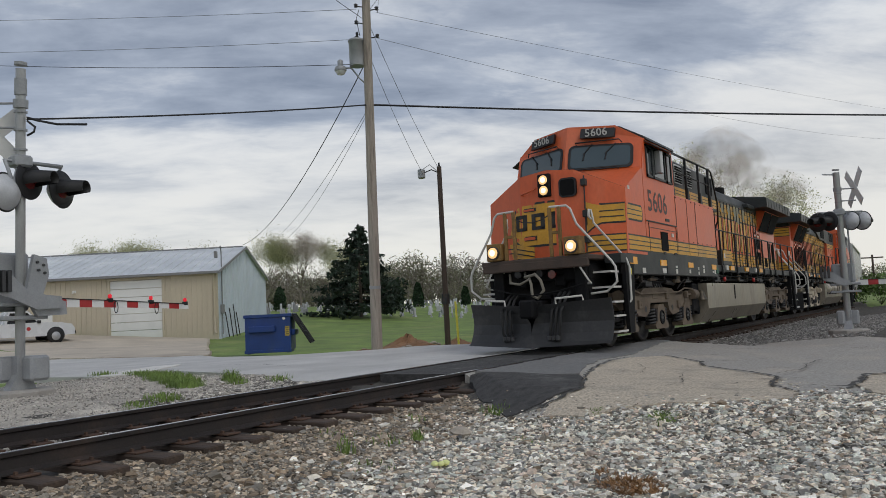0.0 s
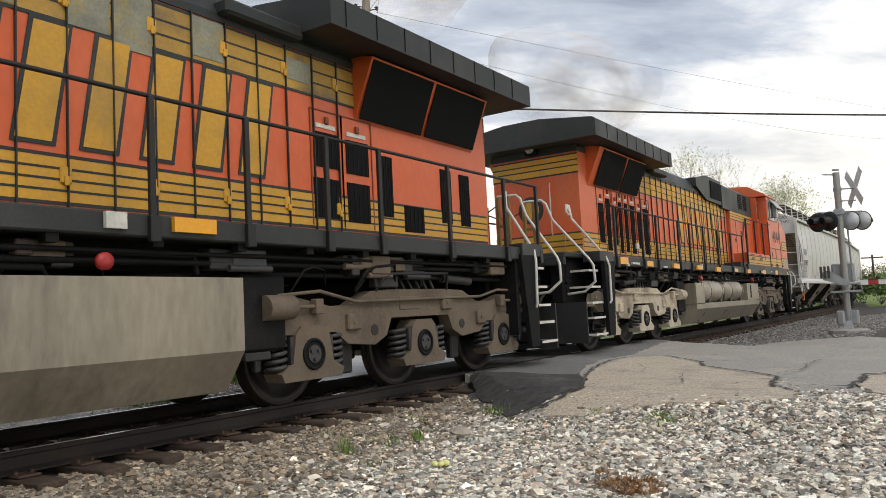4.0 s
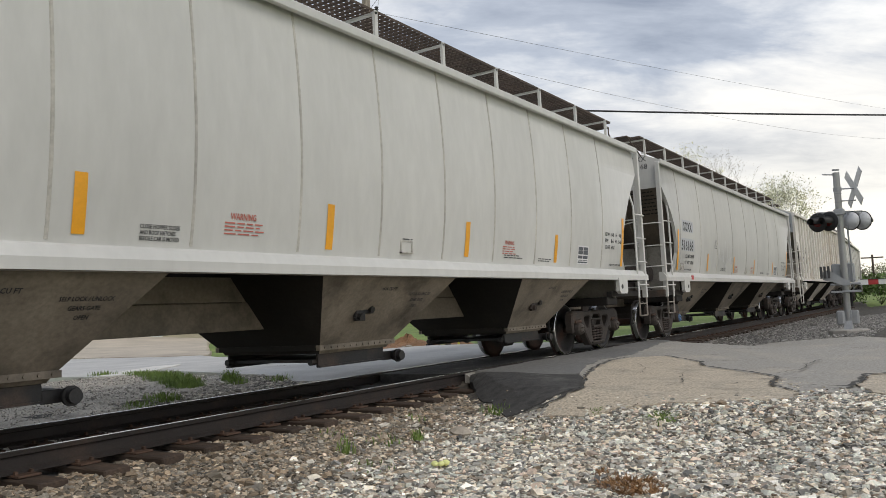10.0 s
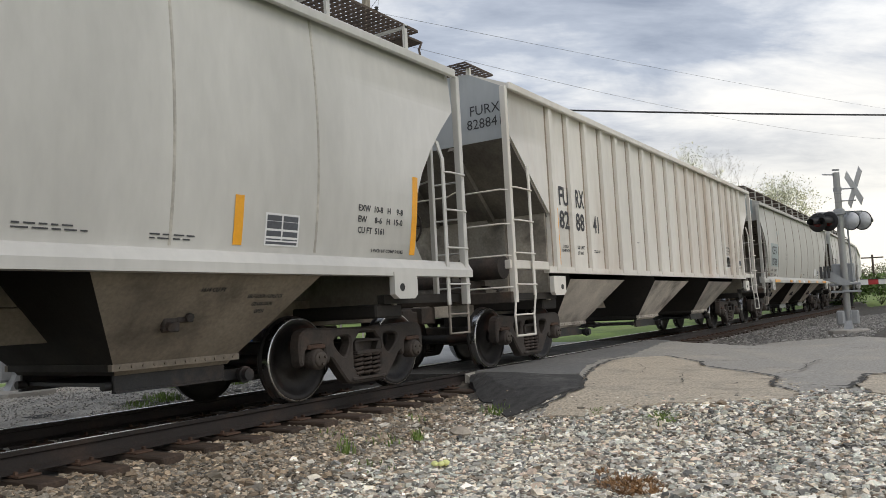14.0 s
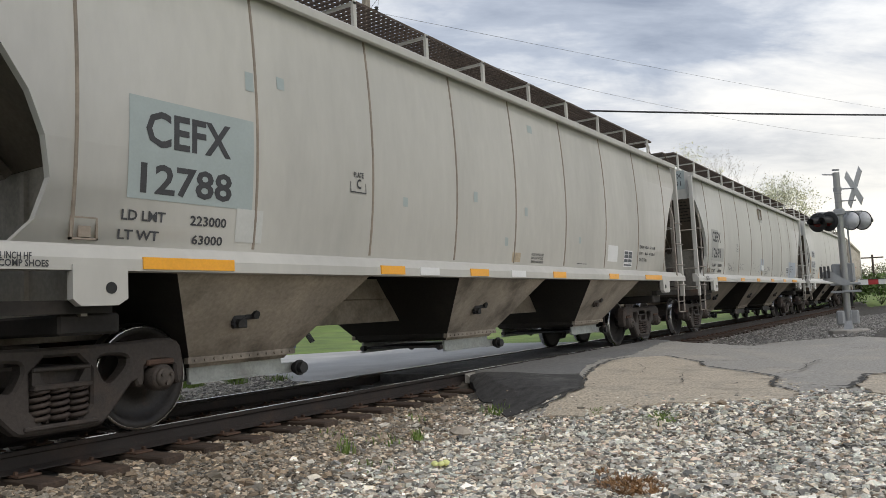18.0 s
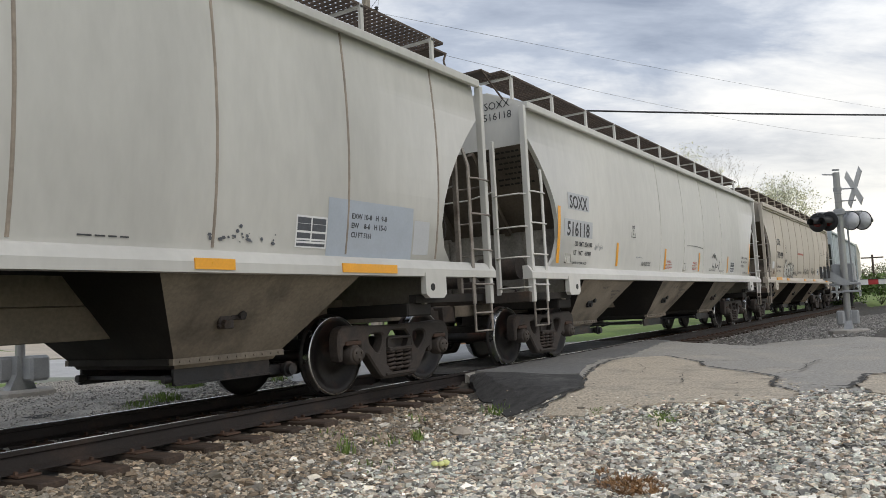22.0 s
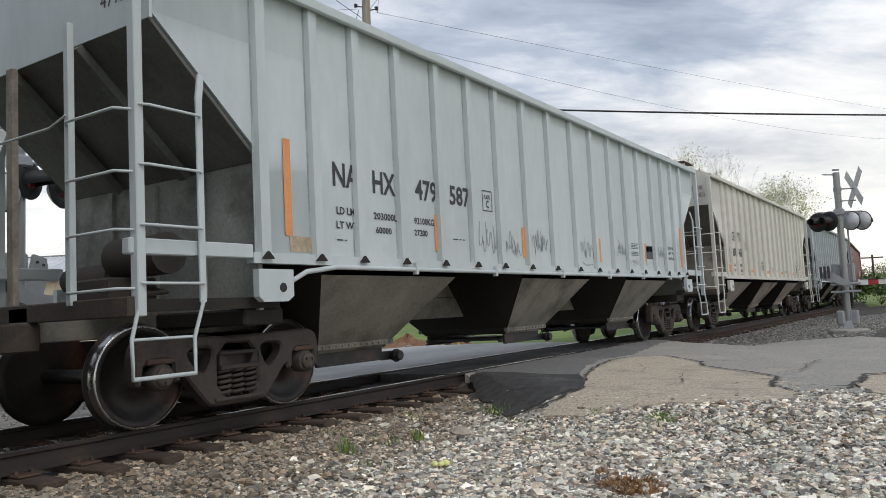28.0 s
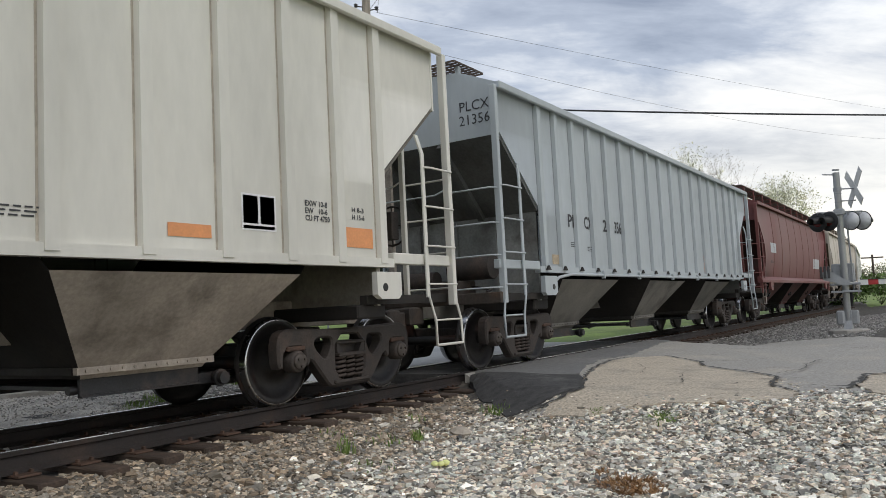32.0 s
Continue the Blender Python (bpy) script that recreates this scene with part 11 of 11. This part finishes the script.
def column_shrub(at, h, w, seed):
    g = np.random.default_rng(seed)
    t = tagged(empty("evergreen_shrub", pose(*at)), "narrow dark green columnar evergreen among the graves", "bush", "bushes round the field")
    part("stem", Build().tube((0, 0, 0), (0, 0, h * 0.8), 0.06, 6), M["bark"], t)
    z = g.uniform(0, 1, 1500)
    r = w * np.sqrt(np.clip(1 - z ** 2, 0, 1)) * g.uniform(0.6, 1.05, 1500)
    a = g.uniform(0, 2 * math.pi, 1500)
    C = np.stack([r * np.cos(a), r * np.sin(a), 0.05 + z * h], 1)
    part("crown", quads_mesh("crown", leaf_cards(g, C, 0.13), M["dark_bush"]), M["dark_bush"], t)


column_shrub((57.5, 51.5, 2.0), 2.2, 0.65, 1)
column_shrub((68.3, 44.3, 1.7), 2.6, 0.6, 2)
column_shrub((69.5, 42.4, 1.6), 2.6, 0.6, 3)
column_shrub((75.5, 40.0, 1.6), 2.0, 0.5, 4)
for i, (x, y, z, sx, sy, sz, lf) in enumerate(((66, -4.6, -0.3, 3.0, 2.2, 2.0, "bush"), (70, -2.0, -0.2, 3.5, 2.5, 2.2, "bush"), (62, -6.5, -0.3, 2.2, 2.2, 2.0, "dark_bush"), (58, -8.5, -0.3, 2.5, 2.5, 2.6, "dark_bush"), (74, 1.0, -0.2, 3.5, 2.5, 2.4, "bush"), (80, -4.0, -0.3, 4.0, 3.0, 2.6, "bush"))):
    shrub("bush", (x, y, z), (sx, sy, sz), 90 + i, lf, "leafy green bush beside the far track" if lf == "bush" else "dark evergreen bush beside the far track", 1800)


def far_woods(name, spots, h0, h1, mats, label, seed, per=260, size=0.5):
    """A distant belt of woodland: trunks and twiggy crowns, too many to count."""
    g = np.random.default_rng(seed)
    for mt, share in mats:
        C = []
        b = Build()
        for x, y in spots:
            if g.uniform() > share:
                continue
            z = float(land(x, y)) - 0.2
            h = g.uniform(h0, h1)
            b.tube((x, y, z), (x + g.uniform(-0.4, 0.4), y, z + h * 0.8), 0.12, 4, 0.03, False)
            for k in range(5):
                a = g.uniform(0, 6.3)
                b.tube((x, y, z + h * g.uniform(0.25, 0.6)), (x + h * 0.25 * math.cos(a), y + h * 0.25 * math.sin(a), z + h * g.uniform(0.65, 0.98)), 0.05, 3, 0.01, False)
            u = g.normal(size=(per, 3))
            u /= np.linalg.norm(u, axis=1)[:, None]
            u *= g.uniform(0.3, 1, (per, 1)) ** 0.5
            C.append(np.array([x, y, z + h * 0.55]) + u * np.array([h * 0.33, h * 0.33, h * 0.48]))
        if not C:
            continue
        w = tagged(part(name, quads_mesh(name, leaf_cards(g, np.concatenate(C), size, 0.22), M[mt]), M[mt], None), label, "woods", kind="stuff")
        tagged(part(name + "_trunks", b, M["bark_far"], None), "thin grey trunks of the distant woods", "woods", kind="stuff")


gw = np.random.default_rng(4)


def belt(d0, d1, l0, l1, n):
    out = []
    for _ in range(n):
        d, l = gw.uniform(d0, d1), gw.uniform(l0, l1)
        p = Vector(EYE) + AHEAD * d + RIGHT * (l * d)
        out.append((p.x, p.y))
    return out


# aerial haze is mixed into these twig colours, paling them
M["haze_twig"] = material("distant_grey_green_twig", (0.20, 0.205, 0.125), 0.9, 0, 0.2, 1, island=0.3)
M["haze_brown"] = material("distant_brown_twig", (0.20, 0.175, 0.14), 0.9, 0, 0.2, 1, island=0.3)
far_woods("far_woods", belt(130, 175, -0.42, 0.14, 190), 5.0, 9.5, (("haze_twig", 0.6), ("haze_brown", 0.5)), "hazy belt of budding woods behind the cemetery", 12, 620, 0.24)
far_woods("far_woods", belt(118, 134, -0.45, 0.16, 130), 2.0, 3.8, (("haze_twig", 0.6), ("haze_brown", 0.5)), "low scrub at the edge of the woods", 15, 160, 0.22)
far_woods("far_woods", belt(190, 320, 0.10, 0.75, 90), 6, 11, (("haze_twig", 0.6), ("haze_brown", 0.5)), "hazy far woods along the line", 13, 260, 0.5)
far_woods("far_woods", belt(180, 300, -1.1, -0.40, 70), 7, 12, (("haze_twig", 0.6), ("haze_brown", 0.5)), "hazy far woods beyond the building", 14, 220, 0.5)

# gravestones in loose rows
grave_shapes = []
for k in range(4):
    b = Build()
    W2, H2, T2 = ((0.55, 0.75, 0.16), (0.8, 0.6, 0.2), (0.45, 1.0, 0.18), (0.95, 0.8, 0.25))[k]
    arch = [(-W2 / 2, 0.14), (-W2 / 2, H2 * 0.8)] + [(W2 / 2 * -math.cos(a), H2 * 0.8 + H2 * 0.2 * math.sin(a)) for a in np.linspace(0.3, math.pi - 0.3, 6)] + [(W2 / 2, H2 * 0.8), (W2 / 2, 0.14)]
    b.prism(arch, "y", -T2 / 2, T2 / 2)
    b.box(-W2 / 2 - 0.1, W2 / 2 + 0.1, -T2 / 2 - 0.08, T2 / 2 + 0.08, -0.3, 0.14, 0.02)
    me = b.mesh("gravestone")
    me.materials.append(M["gravestone"])
    grave_shapes.append(me)
gr = random.Random(8)
for row in range(13):
    for i in range(21):
        d = 74 + row * 4.2 + gr.uniform(-0.9, 0.9)
        l = -0.245 + i * 0.0158 + gr.uniform(-0.006, 0.006)
        if gr.random() < 0.03:
            continue
        p = Vector(EYE) + AHEAD * d + RIGHT * (l * d)
        if (p.x - 54.4) ** 2 + (p.y - 38.1) ** 2 < 9:
            continue
        s = tagged(new("gravestone", gr.choice(grave_shapes)), "grey granite gravestone standing in the grass", "gravestone", "gravestones of the cemetery")
        s.matrix_basis = pose(p.x, p.y, float(land(p.x, p.y)) - 0.08, gr.uniform(-3, 3), gr.uniform(-3, 3), gr.uniform(10, 60)) @ Matrix.Diagonal((*([gr.uniform(0.5, 0.9)] * 3), 1))


def heap(name, at, size, mat, label, category, seed):
    g = np.random.default_rng(seed)
    n, m = 28, 14
    v, f = [], []
    for j in range(m):
        for i in range(n):
            a = 2 * math.pi * i / n
            r = j / (m - 1)
            z = (1 - r) ** 0.8 * (1 - 0.25 * math.cos(2 * a)) + g.uniform(-0.20, 0.20) * (1 - r)
            x, y = at[0] + size[0] * r * math.cos(a) * (1 + g.uniform(-0.07, 0.07)), at[1] + size[1] * r * math.sin(a) * (1 + g.uniform(-0.07, 0.07))
            v.append((x, y, float(land(x, y)) - 0.12 + size[2] * z))
    for j in range(m - 1):
        for i in range(n):
            f.append((j * n + i, (j + 1) * n + i, (j + 1) * n + (i + 1) % n, j * n + (i + 1) % n))
    return tagged(part(name, Build().add(v, f), mat, None), label, category)


heap("dirt_mound", (22.6, 9.7, 0), (1.6, 1.0, 0.44), M["dirt"], "reddish-brown heap of dug earth on the grass", "dirt mound", 1)
heap("dirt_mound", (20.4, 9.9, 0), (1.7, 0.8, 0.16), M["dirt"], "low scatter of brown earth and stones", "dirt mound", 2)
heap("dirt_mound", (24.2, 8.6, 0), (0.8, 0.6, 0.24), M["dirt"], "small brown heap of earth", "dirt mound", 3)
gh = random.Random(4)
M["rubble"] = material("pale_rubble", (0.32, 0.28, 0.23), 0.9, 0, 0.2, 4, obj_random=0.3)
for i in range(16):
    x, y = 18.6 + gh.uniform(0, 6.5), 10.0 + gh.uniform(-1.2, 0.7)
    r = gh.uniform(0.06, 0.16)
    b = Build().lathe([(0.0, -r * 0.5), (r * 0.9, -r * 0.2), (r, r * 0.1), (r * 0.6, r * 0.5), (0.0, r * 0.55)], (0, 0, 0), "z", 7, False)
    ob = tagged(part("rubble_stone", b, M["rubble"], None), "pale lump of broken rubble in the grass", "stone", "rubble in the grass")
    ob.matrix_basis = pose(x, y, float(land(x, y)) + 0.0, gh.uniform(-30, 30), gh.uniform(-30, 30), gh.uniform(0, 360))

# ------------------------------------------------------------ weeds and litter by the track
M["weed"] = material("fresh_green_weed", (0.17, 0.25, 0.06), 0.8, 0, 0.25, 6, island=0.35)
M["dead_grass"] = material("dead_brown_grass", (0.26, 0.14, 0.06), 0.9, 0, 0.25, 6, island=0.3)


def tuft(at, r, h, n, mat, label, seed, lay=0.5):
    """A tuft of thin blades."""
    g = random.Random(seed)
    b = Build()
    for i in range(n):
        a, q = g.uniform(0, 6.28), r * math.sqrt(g.random())
        x, y = at[0] + q * math.cos(a), at[1] + q * math.sin(a)
        z = float(land(x, y)) + 0.0
        l = h * g.uniform(0.4, 1.1)
        ox, oy = g.uniform(-lay, lay) * l, g.uniform(-lay, lay) * l
        w = 0.004 + 0.006 * g.random()
        c, s_ = math.cos(a + 1.3) * w, math.sin(a + 1.3) * w
        b.add([(x - c, y - s_, z), (x + c, y + s_, z), (x + ox * 0.5 + c * 0.7, y + oy * 0.5 + s_ * 0.7, z + l * 0.65), (x + ox * 0.5 - c * 0.7, y + oy * 0.5 - s_ * 0.7, z + l * 0.65), (x + ox, y + oy, z + l * 0.95)], [(0, 1, 2, 3), (3, 2, 4)])
    return tagged(part("grass_tuft", b, mat, None), label, "grass", "weeds by the track", "stuff")


for i, (x, y, r, h, n) in enumerate(((9.55, 6.75, 0.35, 0.10, 260), (9.2, 5.7, 0.40, 0.12, 420), (8.6, 4.6, 0.42, 0.13, 520), (8.2, 3.8, 0.35, 0.15, 420), (7.8, 3.1, 0.30, 0.14, 380), (8.6, 3.0, 0.16, 0.22, 160), (8.45, 2.7, 0.2, 0.12, 120), (6.75, 2.25, 0.28, 0.10, 220), (6.2, 1.95, 0.25, 0.08, 130), (9.3, 7.6, 0.3, 0.12, 120), (8.95, 2.3, 0.25, 0.10, 90), (6.38, -2.28, 0.07, 0.14, 34), (5.50, -2.10, 0.10, 0.16, 30), (8.15, -2.15, 0.2, 0.11, 80), (6.1, -2.1, 0.2, 0.08, 40), (5.2, -2.6, 0.25, 0.06, 34), (6.9, -3.3, 0.2, 0.06, 24), (7.2, -1.7, 0.15, 0.08, 24), (5.9, -1.7, 0.3, 0.07, 40))):
    tuft((x, y), r, h, n, M["weed"], "green weeds growing through the gravel", 200 + i)
for i, (x, y, r, n) in enumerate(((5.40, -4.86, 0.24, 620), (7.85, -4.3, 0.16, 110), (5.75, -4.5, 0.08, 60), (8.0, -3.5, 0.10, 40))):
    tuft((x, y), r, 0.07, n, M["dead_grass"] if i in (0, 2) else M["weed"], "matted dead brown grass on the stones" if i in (0, 2) else "thin green weeds at the edge of the apron", 230 + i, 1.6)
M["scrap_yellow"] = material("pale_yellow_scrap", (0.80, 0.82, 0.35), 0.6, 0, 0.1, 12)
gy = random.Random(3)
b = Build()
for i in range(5):
    x, y = 0.05 * gy.uniform(-1, 1), 0.07 * gy.uniform(-1, 1)
    r = gy.uniform(0.025, 0.045)
    b.lathe([(0.0, -r * 0.6), (r * 0.8, -r * 0.3), (r, r * 0.2), (r * 0.5, r * 0.7), (0.0, r * 0.75)], (x, y, 0.02), "z", 8)
sc = tagged(part("crumpled_scrap", b, M["scrap_yellow"], None), "crumpled pale yellow scrap lying on the ballast", "litter")
sc.matrix_basis = pose(5.50, -3.17, float(land(5.5, -3.17)) + 0.03)
b = Build().lathe([(0.0, -0.05), (0.10, -0.03), (0.12, 0.01), (0.07, 0.045), (0.0, 0.05)], (0, 0, 0), "z", 7, False)
st = tagged(part("pale_stone", b, M["rubble"], None), "larger pale flat stone among the ballast", "stone")
st.matrix_basis = pose(6.89, -2.47, float(land(6.89, -2.47)) + 0.04, 8, -6, 20)
# ------------------------------------------------------------ movement


def travelled(t):
    """Metres that the train has gone by at t seconds: it slowly gathers speed."""
    return 5.76858 * t + 0.00766302 * t ** 2 + 0.000255752 * t ** 3 + 1.65809e-05 * t ** 4 - 3.42076e-07 * t ** 5


def car_pose(place, half, t):
    d = place - travelled(t)
    x0, y0, _ = track(d - half)
    x1, y1, _ = track(d + half)
    return pose((x0 + x1) / 2, (y0 + y1) / 2, 0, 0, 0, math.degrees(math.atan2(y1 - y0, x1 - x0)))


def motions():
    for ob, place, half in CARS:
        walk(ob, [(t, car_pose(place, half, t)) for t in np.arange(0, 32.01, 1.0).tolist()])
    for w, x, r in WHEELS:
        z = w.matrix_basis.translation.z
        walk(w, [(t, pose(x, 0, z) @ Matrix.Rotation(-travelled(t) / r, 4, "Y")) for t in (i * 2 / FPS for i in range(481))])


motions()
